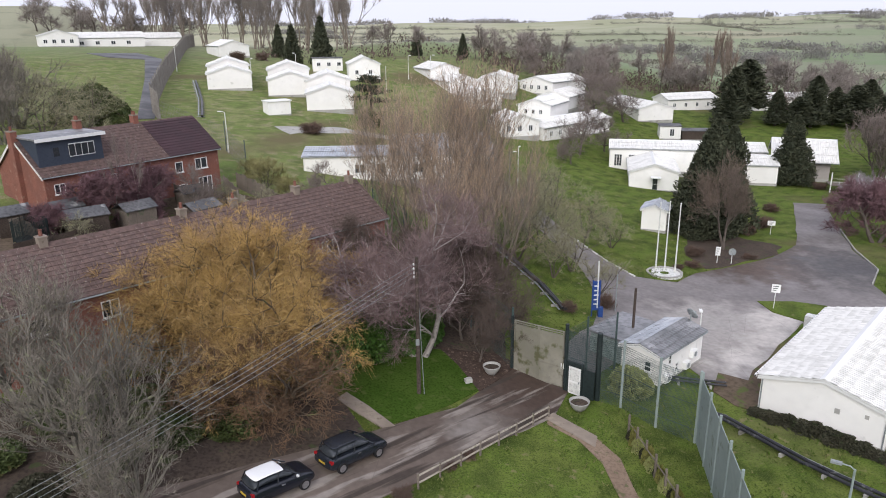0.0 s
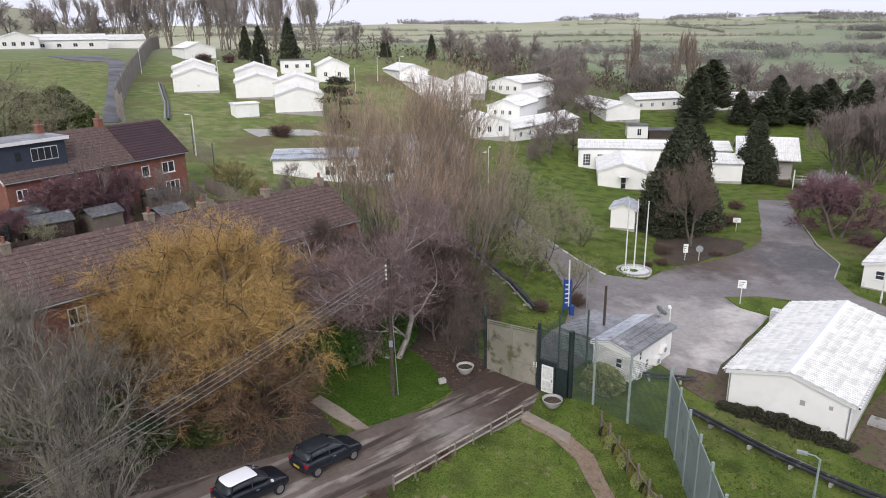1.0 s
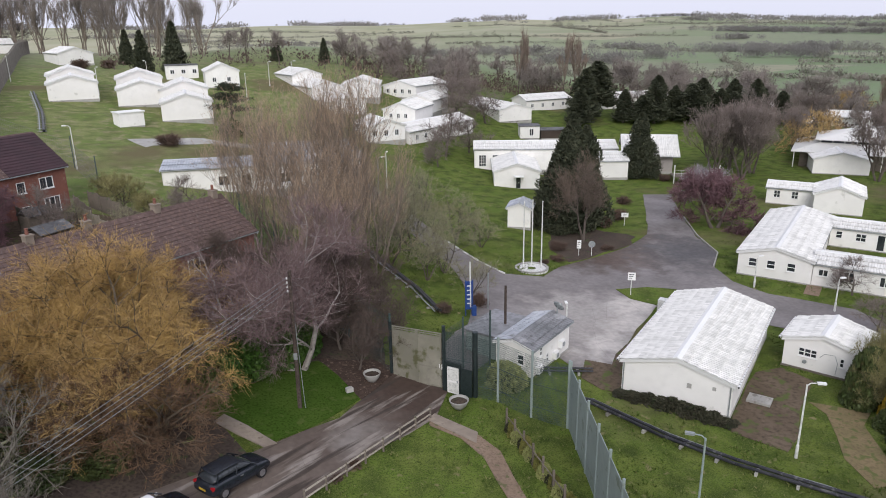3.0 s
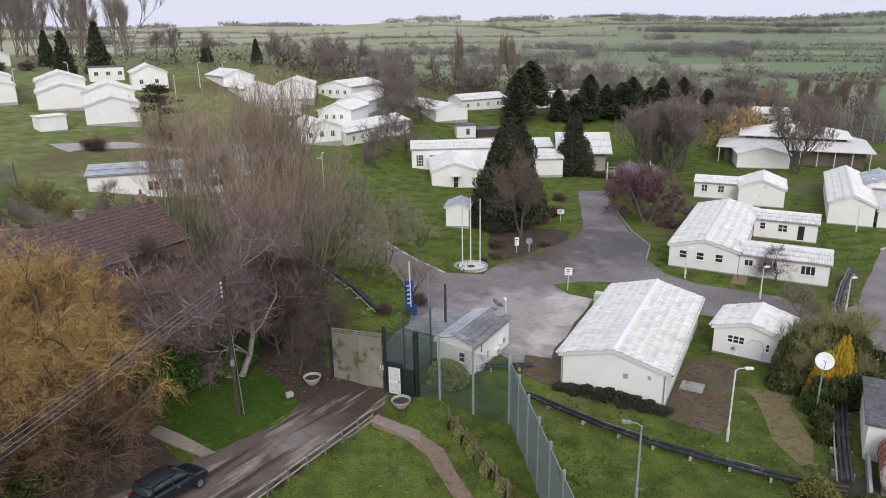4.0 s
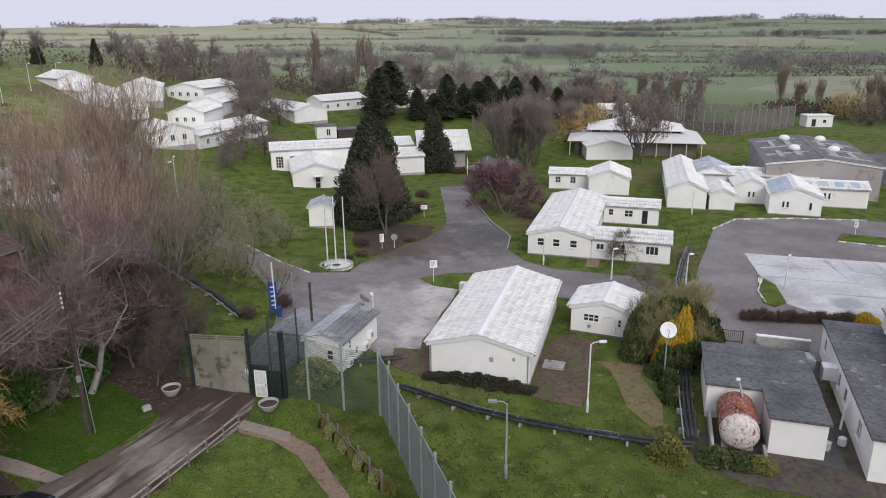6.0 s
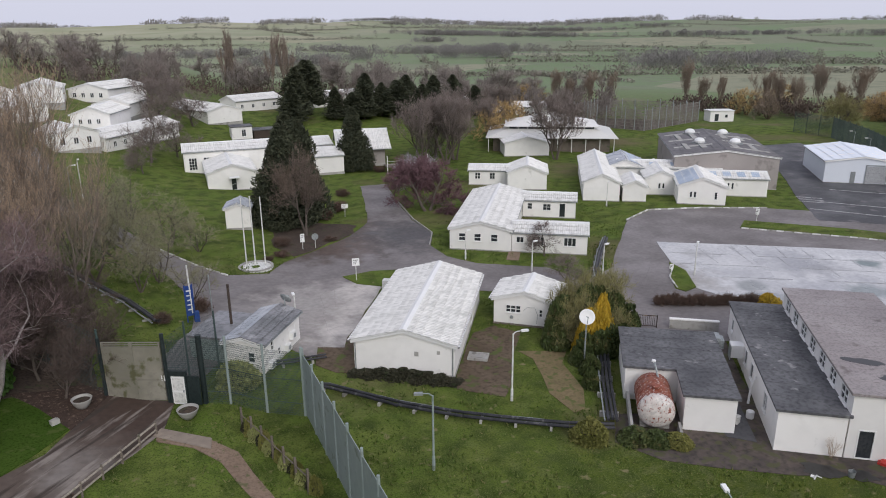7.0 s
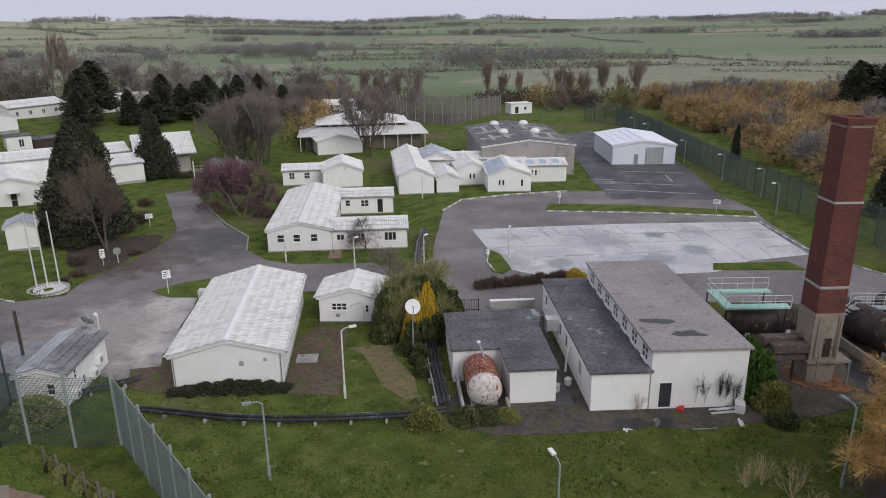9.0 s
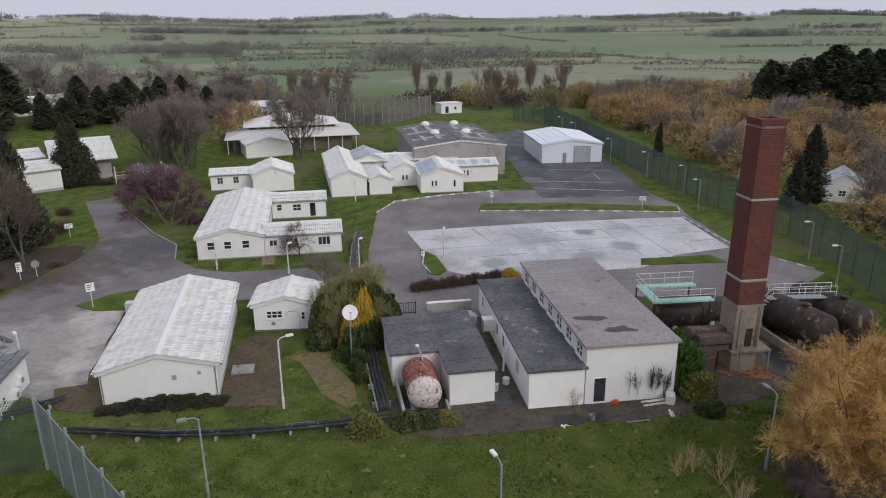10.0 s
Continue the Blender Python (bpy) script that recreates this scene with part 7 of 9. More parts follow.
# ---- brick houses outside the fence ----
def chimney_stack(parent, x, y, z0, z1, w=0.75, d=0.55, pots=2, mat="brick"):
    st = part("chimney", boxes((x - w / 2, x + w / 2, y - d / 2, y + d / 2, z0, z1)), M[mat], parent)
    part("chimney_cap", boxes((x - w / 2 - 0.05, x + w / 2 + 0.05, y - d / 2 - 0.05, y + d / 2 + 0.05, z1, z1 + 0.08)), M["tan_concrete"], st)
    for i in range(pots):
        part("chimney_pot", lathe(bmesh.new(), [(0.12, 0), (0.1, 0.35), (0.13, 0.38), (0.01, 0.38)], 10, pose(x + (i - (pots - 1) / 2) * 0.3, y, z1 + 0.1)), M["brick"], st)


def win(s, z, w, h, lights=2):
    return (s, z, w, h, lights, 0)


fr = [win(0.8, 3.1, 1.0, 0.95), win(3.2, 3.1, 1.0, 0.95), win(6.2, 3.0, 1.2, 1.1), win(9.3, 3.1, 0.55, 0.9, 1), win(10.5, 3.1, 0.55, 0.9, 1), win(13.2, 3.0, 0.9, 1.1, 1), win(15.6, 3.0, 1.5, 1.15, 2),
      win(1.2, 0.9, 1.5, 1.1), win(4.4, 0.1, 0.9, 2.0, 1), win(8.6, 0.1, 0.9, 2.0, 1), win(10.3, 0.9, 0.9, 1.1), win(13.4, 0.7, 1.0, 1.0, 1), win(15.8, 0.1, 1.7, 2.0, 3)]
house = gable_hut("brick_house", "two storey red brick terrace with brown tiled roof", "house", -24.8, 76.3, 54.5 + 90, 8.4, 18.6, 4.9, 7.9, z=8.3, wall="brick", roof="tile", tiles=True, pieces=290, rows=14, cols=52, over=0.25,
                  left=[(*f[:5], 0) for f in fr], plinth=False)
chimney_stack(house, 4.2, 18.75, 0, 8.6, 0.9, 0.55, 1)
chimney_stack(house, 4.4, 12.6, 7.6, 8.9)
chimney_stack(house, 4.4, 6.6, 7.6, 8.8)
bm = bmesh.new()
dorm = part("dormer", boxes((0.7, 4.6, 12.4, 18.4, 5.3, 8.0)), M["blue_slate"], house, "dark blue grey clad box dormer")
part("dormer_roof", boxes((0.4, 4.9, 12.1, 18.6, 8.0, 8.16)), M["grey_roof"], dorm)
part("fascia", boxes((0.32, 0.39, 12.1, 18.6, 7.86, 8.16)), M["trim_white"], dorm)
part("dormer_window", boxes((0.62, 0.69, 13.2, 15.6, 6.2, 7.4)), M["trim_white"], dorm)
for i in range(4):
    part("pane", boxes((0.59, 0.615, 13.27 + i * 0.6, 13.8 + i * 0.6, 6.27, 7.33)), M["glass"], dorm)
part("pane", boxes((0.66, 0.69, 16.5, 17.0, 6.4, 7.2)), M["glass"], dorm)
newer = part("new_roof", boxes((12.75, 19.12, -0.04, 5.46, 0.082, 0.09), m=SLOPES["brick_house"][1]), M["tile_dark"], house, "newer plum coloured tiles")
for i in range(14):
    part("tile_course", boxes((12.74, 19.13, i * 0.39 - 0.03, i * 0.39 + 0.2, 0.091, 0.125), m=SLOPES["brick_house"][1]), M["tile_dark"], newer)

terrace = gable_hut("brick_terrace", "long red brick terrace with mossy brown tiled roof", "house", -5.0, 56.0, 46.5 + 90, 7.4, 37, 5.0, 7.4, z=5.6, wall="brick", roof="tile", tiles=True, pieces=295, rows=13, cols=110, over=0.25,
                    left=[win(27.5 + i * 3.0, 3.2, 1.1, 1.1) for i in range(3)] + [win(2.0 + i * 4.0, 3.2, 1.1, 1.1) for i in range(6)] + [win(28 + i * 3.1, 0.9, 1.1, 1.4) for i in range(3)], plinth=False,
                    front=[win(1.5, 3.2, 0.6, 1.0, 1)])
for yy in (0.6, 6.0, 11.5, 15.5, 24.5):
    chimney_stack(terrace, 3.7, yy, 7.0, 8.0, 0.6, 0.5, mat="tan_concrete", pots=1)


def garden_shed(x, y, theta, w, d, h, mat, label):
    s = thing("garden_shed", label, "shed", pose(x, y, ground(x, y) - 0.2, 0, 0, theta), group="garden sheds")
    part("body", boxes((0, w, 0, d, 0, h + 0.2)), M[mat], s)
    bm = bmesh.new()
    prism(bm, [(-0.15, h + 0.2), (d / 2, h + 0.8), (d + 0.15, h + 0.2), (d + 0.15, h + 0.27), (d / 2, h + 0.88), (-0.15, h + 0.27)], -0.15, w + 0.15)
    part("roof", bm, M["dark_felt"], s)
    part("door", boxes((w * 0.3, w * 0.6, -0.04, -0.003, 0.2, h)), M["timber"], s)


garden_shed(-31.5, 56.5, 40, 3.2, 2.4, 1.9, "timber_dark", "dark timber garden shed with felt roof")
garden_shed(-28.2, 60.2, 52, 2.8, 2.2, 1.9, "timber", "weathered timber garden shed")
garden_shed(-33.5, 58.5, 52, 2.4, 2.0, 1.8, "timber_dark", "low dark garden shed beside a fence")
garden_shed(-25.6, 67.2, 50, 2.2, 1.6, 1.9, "timber", "grey timber garden shed by the terrace")


def board_fence(pts, label, h=1.7, mat="timber"):
    f = thing("board_fence", label, "fence", pose(0, 0, 0), group="garden fences")
    for a, b in zip(pts, pts[1:]):
        ln = math.hypot(b[0] - a[0], b[1] - a[1])
        ang = math.degrees(math.atan2(b[1] - a[1], b[0] - a[0]))
        k = max(1, round(ln / 1.83))
        for i in range(k):
            px, py = a[0] + (b[0] - a[0]) * i / k, a[1] + (b[1] - a[1]) * i / k
            m = pose(px, py, ground(px, py), 0, 0, ang)
            part("fence_panel", boxes((0.06, ln / k - 0.06, -0.02, 0.02, -0.2, h), m=m), M[mat], f)
            part("post", boxes((-0.05, 0.05, -0.05, 0.05, -0.3, h + 0.1), m=m), M[mat], f)


board_fence([(-23.4, 77.6), (-20.6, 75.2), (-15.5, 70), (-9.5, 64)], "close boarded timber garden fence")
board_fence([(-24.2, 75.6), (-21.5, 71.6)], "timber fence between back gardens")
board_fence([(-27.8, 70.6), (-24.2, 67.4)], "timber fence between back gardens")
board_fence([(-31.2, 65.8), (-27.0, 62.2)], "timber fence between back gardens")
board_fence([(-34.0, 62.0), (-29.4, 56.5), (-33, 51)], "dark timber fence behind the sheds", mat="timber_dark")
board_fence([(-36, 57), (-31, 52.5)], "dark timber fence at the garden end", mat="timber_dark")


sheet("garden_ground", [(-41, 55), (-30, 49.5), (-22.5, 60.5), (-16.5, 66.5), (-12, 69.5), (-20, 75.2), (-25.5, 75.0), (-33, 69.5), (-38, 64)], M["earth_grass"], "worn back garden ground with patches of grass", "garden", dz=0.05, jag=0.5)
garden_shed(-36.5, 55.2, 48, 2.6, 2.0, 1.8, "timber_dark", "black timber shed at the garden end")
garden_shed(-23.4, 63.4, 54, 3.0, 2.3, 1.7, "timber_dark", "dark shed with a low felt roof below the terrace")
board_fence([(-32.6, 60.2), (-36.5, 64.5)], "timber fence between back gardens")
board_fence([(-22.2, 65.2), (-26.4, 70.2)], "timber fence between back gardens")
board_fence([(-19.4, 68.6), (-22.6, 72.6)], "pale timber fence between back gardens", mat="timber_pale")
net = thing("trampoline", "dark netted trampoline in a back garden", "trampoline", pose(-33.6, 54.6, ground(-33.6, 54.6)))
part("mat", lathe(bmesh.new(), [(1.3, 0.7), (1.3, 0.76), (0.01, 0.76)], 16), M["black"], net)
for k in range(8):
    cx, cy = 1.34 * math.cos(k * math.pi / 4), 1.34 * math.sin(k * math.pi / 4)
    part("pole", tube(bmesh.new(), [(cx, cy, 0), (cx, cy, 2.4)], 0.03, n=5), M["post_dark"], net)
    nx_, ny_ = 1.34 * math.cos((k + 1) * math.pi / 4), 1.34 * math.sin((k + 1) * math.pi / 4)
    bm = bmesh.new()
    for q in range(1, 12):
        f = q / 12
        box(bm, cx + (nx_ - cx) * f - 0.012, cx + (nx_ - cx) * f + 0.012, cy + (ny_ - cy) * f - 0.012, cy + (ny_ - cy) * f + 0.012, 0.77, 2.3)
    part("netting", bm, M["post_dark"], net)
for x, y, s in ((-30.4, 62.5, 0.72), (-28.6, 63.4, 0.7)):
    tree("silver_birch", "slender white stemmed birch in a back garden", x, y, SLIM, None, None, s, x * 50, group="garden trees", width=0.8)


# ---- cars ----
def car(name, label, x, y, theta, length, width, height, paint, roof, belt=0.92):
    z = min(ground(x, y), ground(x + math.cos(radians(theta)), y + math.sin(radians(theta))))
    slope_x = math.degrees(math.atan2(ground(x + 1.3 * math.cos(radians(theta)), y + 1.3 * math.sin(radians(theta))) - ground(x - 1.3 * math.cos(radians(theta)), y - 1.3 * math.sin(radians(theta))), 2.6))
    c = thing(name, label, "car", pose(x, y, ground(x, y) + 0.06, 0, 0, theta) @ pose(0, 0, 0, 0, -slope_x, 0), "cars parked on the drive")
    hw = width / 2
    fx = [-0.5, -0.485, -0.43, -0.3, 0.0, 0.22, 0.36, 0.45, 0.488, 0.5]
    top = [0.62, 0.84, 0.93, 0.94, 0.92, 0.9, 0.85, 0.76, 0.64, 0.52]
    low = [0.38, 0.26, 0.2, 0.18, 0.18, 0.18, 0.19, 0.21, 0.27, 0.36]
    wid = [0.82, 0.92, 0.98, 1.0, 1.0, 1.0, 0.98, 0.93, 0.84, 0.74]

    def loft(sections, mat, nm, lbl="", parent=c):
        bm = bmesh.new()
        rings = [[bm.verts.new(p) for p in s] for s in sections]
        for a, b in zip(rings, rings[1:]):
            for i in range(len(a)):
                j = (i + 1) % len(a)
                bm.faces.new((a[i], a[j], b[j], b[i]))
        bm.faces.new(rings[0][::-1])
        bm.faces.new(rings[-1])
        bmesh.ops.recalc_face_normals(bm, faces=bm.faces[:])
        ob = part(nm, bm, M[mat], parent, lbl, smooth=True)
        ob.modifiers.new("round", 'SUBSURF').render_levels = 2
        return ob
    secs = []
    for f, t, l_, w in zip(fx, top, low, wid):
        h, X = hw * w, f * length
        t *= belt / 0.92
        secs.append([(X, s * k * h, z_) for s, k, z_ in ((-1, 0.88, l_), (-1, 1.0, l_ + 0.14), (-1, 0.985, (t + l_) / 2 + 0.05), (-1, 0.93, t - 0.06), (-1, 0.82, t), (1, 0.82, t), (1, 0.93, t - 0.06), (1, 0.985, (t + l_) / 2 + 0.05), (1, 1.0, l_ + 0.14), (1, 0.88, l_))])
    body = loft(secs, paint, "body")
    gx = [-0.455, -0.40, -0.22, 0.02, 0.25]
    gt = [belt + 0.08, height - 0.09, height - 0.02, height - 0.03, belt + 0.02]
    g = []
    for f, t in zip(gx, gt):
        k = (t - belt) / (height - belt)
        g.append([(f * length, s * hw * w_, z_) for s, w_, z_ in ((-1, 0.9, belt - 0.05), (-1, 0.9 - 0.16 * k, t), (1, 0.9 - 0.16 * k, t), (1, 0.9, belt - 0.05))])
    loft(g, "glass", "glasshouse", "dark tinted windows")
    rx = [-0.415, -0.36, -0.2, 0.0, 0.035]
    rt = [height - 0.09, height - 0.03, height + 0.0, height - 0.005, height - 0.03]
    loft([[(f * length, s * hw * w_, z_) for s, w_, z_ in ((-1, 0.78, t - 0.05), (-1, 0.7, t + 0.015), (1, 0.7, t + 0.015), (1, 0.78, t - 0.05))] for f, t in zip(rx, rt)], roof, "roof")
    for s in (-1, 1):
        for f0, f1, z1 in ((-0.1, -0.08, height - 0.04), (0.245, 0.03, height - 0.04), (-0.41, -0.37, height - 0.07)):
            part("pillar", tube(bmesh.new(), [(f0 * length, s * hw * 0.905, belt - 0.03), (f1 * length, s * hw * 0.765, z1)], 0.035, n=4), M[paint], c)
        part("mirror", boxes((0.17 * length, 0.17 * length + 0.1, s * (hw + 0.03) - 0.07, s * (hw + 0.03) + 0.07, belt - 0.02, belt + 0.08)), M[roof], c)
        part("tail_light", boxes((-0.485 * length, -0.45 * length, s * hw * 0.8 - 0.1, s * hw * 0.8 + 0.1, 0.68, 0.84)), M["red_light"], c)
        part("headlight", boxes((0.43 * length, 0.463 * length, s * hw * 0.66 - 0.12, s * hw * 0.66 + 0.1, 0.58, 0.68)), M["clear_light"], c)
        part("door_handle", boxes((-0.05 * length, -0.05 * length + 0.18, s * hw * 0.985 - 0.02, s * hw * 0.985 + 0.03, 0.74, 0.78)), M["alloy"], c)
    part("number_plate", boxes((-0.503 * length, -0.497 * length, -0.26, 0.26, 0.52, 0.63)), M["leaf_yellow"], c, "plain yellow plate")
    for f in (-0.31, 0.31):
        for s in (-1, 1):
            wh = part("wheel", lathe(bmesh.new(), [(0.2, -0.1), (0.3, -0.1), (0.32, -0.05), (0.32, 0.05), (0.3, 0.1), (0.2, 0.1)], 24, pose(f * length, s * hw * 0.9, 0.26, 90)), M["black"], c)
            part("rim", lathe(bmesh.new(), [(0.21, -0.105), (0.18, -0.09), (0.05, -0.11), (0.05, 0.11), (0.18, 0.09), (0.21, 0.105)], 16, pose(f * length, s * hw * 0.9, 0.26, 90)), M["alloy"], wh)
    return c


car("hatchback", "dark blue grey hatchback parked on the drive", -5.35, 33.75, 45, 4.05, 1.72, 1.47, "car_blue", "car_blue")
car("small_hatchback", "black small hatchback with a white roof", -8.75, 30.45, 44, 3.75, 1.68, 1.44, "car_paint", "car_white", belt=0.94)


# ---- poles, lamps, signs and clutter ----
def pole_line():
    p = thing("telegraph_pole", "dark timber telegraph pole with four wires", "pole", pose(-1.85, 41.3, ground(-1.85, 41.3)))
    part("shaft", tube(bmesh.new(), [(0, 0, -0.5), (0.02, 0, 4.8), (0.05, 0, 9.5)], 0.15, 0.11, n=10), M["timber_dark"], p)
    part("cross_arm", boxes((-0.06, 0.06, -0.7, 0.7, 9.0, 9.12)), M["timber_dark"], p)
    part("stay", tube(bmesh.new(), [(0.35, -0.05, 0), (0.12, 0, 6.5)], 0.025), M["post_grey"], p)
    part("meter_box", boxes((-0.12, 0.12, -0.28, -0.14, 3.6, 4.0)), M["post_grey"], p)
    for i in range(4):
        y0 = -0.12
        part("insulator", lathe(bmesh.new(), [(0.05, 0), (0.06, 0.08), (0.03, 0.14), (0.01, 0.15)], 8, pose(-0.14, y0, 9.0 - i * 0.28)), M["trim_white"], p)
        pts = []
        end = Vector((-17.2 - 8.6 + 1.85 , 24.6 - 8.35 - 41.3, 7.35 - 2.4 - 2.2 - (i - 1.5) * 0.3))
        for k in range(13):
            f = k / 12
            q = Vector((-0.14, y0, 9.1 - i * 0.28)).lerp(end, f)
            q.z -= 0.5 * math.sin(math.pi * f)
            pts.append(q)
        part("wire", tube(bmesh.new(), pts, 0.012, n=4), M["post_grey"], p)


pole_line()


def street_lamp(x, y, h, label, mat="post_white", theta=0.0, arm=0.7, head="trim_white"):
    l_ = thing("street_lamp", label, "lamp", pose(x, y, ground(x, y), 0, 0, theta), "camp street lamps")
    part("column", tube(bmesh.new(), [(0, 0, -0.2), (0, 0, 1.0), (0, 0, h)], 0.075, 0.055, n=8), M[mat], l_)
    part("base", tube(bmesh.new(), [(0, 0, -0.2), (0, 0, 0.9)], 0.1, n=8), M[mat], l_)
    part("arm", tube(bmesh.new(), [(0, 0, h - 0.05), (arm * 0.3, 0, h + 0.12), (arm, 0, h + 0.15)], 0.035), M[mat], l_)
    part("lantern", boxes((arm * 0.8, arm * 0.8 + 0.5, -0.11, 0.11, h + 0.08, h + 0.2)), M[head], l_)
    return l_


street_lamp(28.4, 32.6, 5.1, "white column lamp on the lawn", theta=-20)
street_lamp(19.5, 28.8, 4.9, "grey column lamp beyond the fence", "steel_green", 150, head="post_grey")
street_lamp(25.3, 13.6, 5.0, "grey column lamp on the grass bank", "steel_green", 60, head="trim_white")
street_lamp(39.8, 4.4, 5.0, "grey column lamp near the chimney", "steel_green", 60, head="post_grey")
street_lamp(20.2, 51.3, 3.2, "short white post lamp by the gatehouse", theta=80, arm=0.2)
for x, y in ((43.8, 60.0), (47.2, 52.6), (52.6, 47.6)):
    street_lamp(x, y, 3.2, "white slender lamp post before the hut block", theta=0, arm=0.15)
for x, y in ((74.5, 68.2), (60.2, 42.0)):
    street_lamp(x, y, 3.4, "white lamp post at the yard edge", theta=30, arm=0.2)
for x, y in ((114, 38.9), (106, 30.2), (97.4, 25.5), (124, 49.5), (82.7, 9.2), (75, 5.5), (140, 64.5), (147, 71)):
    street_lamp(x, y, 4.2, "pale lamp along the perimeter fence", "post_grey", 130)
for x, y in ((-28.6, 92.5), (-40, 150), (-33, 162), (-12, 150), (-8, 165), (-3, 168), (10.5, 99), (-62, 168), (104, 132), (106, 134)):
    street_lamp(x, y, 5.2, "pale lamp post on the camp slope", "post_white", x * 7)
street_lamp(9.0, 96.0, 5.0, "pale lamp leaning by the camp road", "post_grey", 20)

for k, (x, y) in enumerate(((22.0, 69.4), (23.1, 69.9), (23.9, 69.0))):
    f = thing("flagpole", "tall plain white flagpole in a stone bed", "flagpole", pose(x, y, 0.5), "flagpoles")
    part("shaft", tube(bmesh.new(), [(0, 0, -0.3), (0, 0, 7.6)], 0.085, 0.055, n=8), M["post_white"], f)
    part("finial", lathe(bmesh.new(), [(0.01, 0), (0.08, 0.06), (0.08, 0.1), (0.01, 0.16)], 10, pose(0, 0, 7.6)), M["post_white"], f)
    part("cleat", boxes((-0.12, 0.12, -0.1, -0.06, 1.2, 1.26)), M["post_grey"], f)
bed = thing("flag_bed", "round white painted stone flower bed", "planter", pose(22.9, 69.2, 0.2))
part("rim", lathe(bmesh.new(), [(1.72, -0.4), (1.8, 0.55), (1.85, 0.62), (1.6, 0.62), (1.55, 0.4)], 36), M["concrete"], bed)
part("paint", lathe(bmesh.new(), [(1.81, 0.0), (1.825, 0.5)], 36), M["post_white"], bed)
part("soil", lathe(bmesh.new(), [(1.6, 0.3), (1.55, 0.45), (0.01, 0.52)], 36), M["grass"], bed)


def sign(x, y, w, h, post_h, theta, label, round_=False):
    s = thing("road_sign", label, "sign", pose(x, y, ground(x, y), 0, 0, theta))
    part("post", tube(bmesh.new(), [(0, 0.04, -0.2), (0, 0.04, post_h + h * 0.6)], 0.04), M["post_white"], s)
    if round_:
        part("board", lathe(bmesh.new(), [(0.01, -0.02), (w / 2, -0.02), (w / 2, 0.0), (0.01, 0.0)], 20, pose(0, 0, post_h + h / 2, 90)), M["post_grey"], s)
    else:
        b = part("board", boxes((-w / 2, w / 2, -0.04, -0.005, post_h, post_h + h)), M["trim_white"], s)
        for i in range(3):
            part("text_bar", boxes((-w * 0.36, w * 0.3 - 0.1 * i, -0.046, -0.0405, post_h + h * (0.72 - 0.24 * i), post_h + h * (0.8 - 0.24 * i))), M["black"], b)


sign(30.3, 60.2, 0.75, 0.8, 1.7, -20, "white notice sign leaning on the grass island")
sign(29.9, 73.2, 0.5, 1.0, 0.9, -15, "narrow grey notice board on a post")
sign(31.4, 73.0, 0.8, 0.8, 1.0, -15, "round grey road sign seen from behind", True)
sign(40.8, 84.5, 0.9, 0.6, 1.2, -20, "white notice sign by the road")
sign(84.3, 50.8, 0.45, 0.8, 1.0, -60, "small white sign on the grass island")
sign(93.0, 31.8, 0.9, 0.6, 1.4, -70, "white notice board on the grass island")
sign(57.2, 42.6, 0.4, 0.5, 1.2, -40, "small white post sign at the yard corner")

booth = thing("barrier_post", "blue painted barrier machine with a white pole", "barrier", pose(13.2, 56.9, 1.0))
part("cabinet", boxes((0.1, 0.5, -0.2, 0.2, 0, 1.0)), M["blue_paint"], booth)
part("upright", boxes((-0.5, -0.42, -0.05, 0.05, 0, 3.5), (0.14, 0.22, -0.05, 0.05, 0, 3.5)), M["blue_paint"], booth)
for k in range(5):
    part("text_bar", boxes((-0.34, 0.06 - 0.07 * (k % 2), -0.05, -0.042, 2.9 - k * 0.42, 3.02 - k * 0.42)), M["post_white"], booth)
part("arm", tube(bmesh.new(), [(0.0, 0, 0.9), (-0.05, 0, 5.2)], 0.07), M["post_white"], booth)
part("panel", boxes((-0.415, 0.135, -0.04, 0.04, 0.7, 3.4)), M["blue_paint"], booth)
p2 = thing("mast", "dark timber pole behind the gatehouse roof", "pole", pose(14.6, 50.4, 0.6))
part("shaft", tube(bmesh.new(), [(0, 0, -0.3), (0, 0, 5.6)], 0.12, 0.1), M["timber_dark"], p2)
p3 = thing("mast", "slim grey post beside the barrier", "pole", pose(15.2, 58.4, 0.9))
part("shaft", tube(bmesh.new(), [(0, 0, -0.2), (0, 0, 3.6)], 0.06), M["post_grey"], p3)


def planter(x, y, r, label):
    t = thing("planter", label, "planter", pose(x, y, ground(x, y) + 0.02))
    part("bowl", lathe(bmesh.new(), [(r * 0.45, 0), (r * 0.8, 0.3), (r, 0.62), (r * 1.03, 0.68), (r * 0.93, 0.68), (r * 0.85, 0.5)], 28), M["concrete"], t, smooth=True)
    part("soil", lathe(bmesh.new(), [(r * 0.6, 0.3), (r * 0.88, 0.52), (0.01, 0.58)], 24), M["mud"], t)


planter(8.8, 41.4, 0.68, "round concrete bowl planter by the gate")
planter(3.2, 45.0, 0.62, "round concrete bowl planter in the thicket")


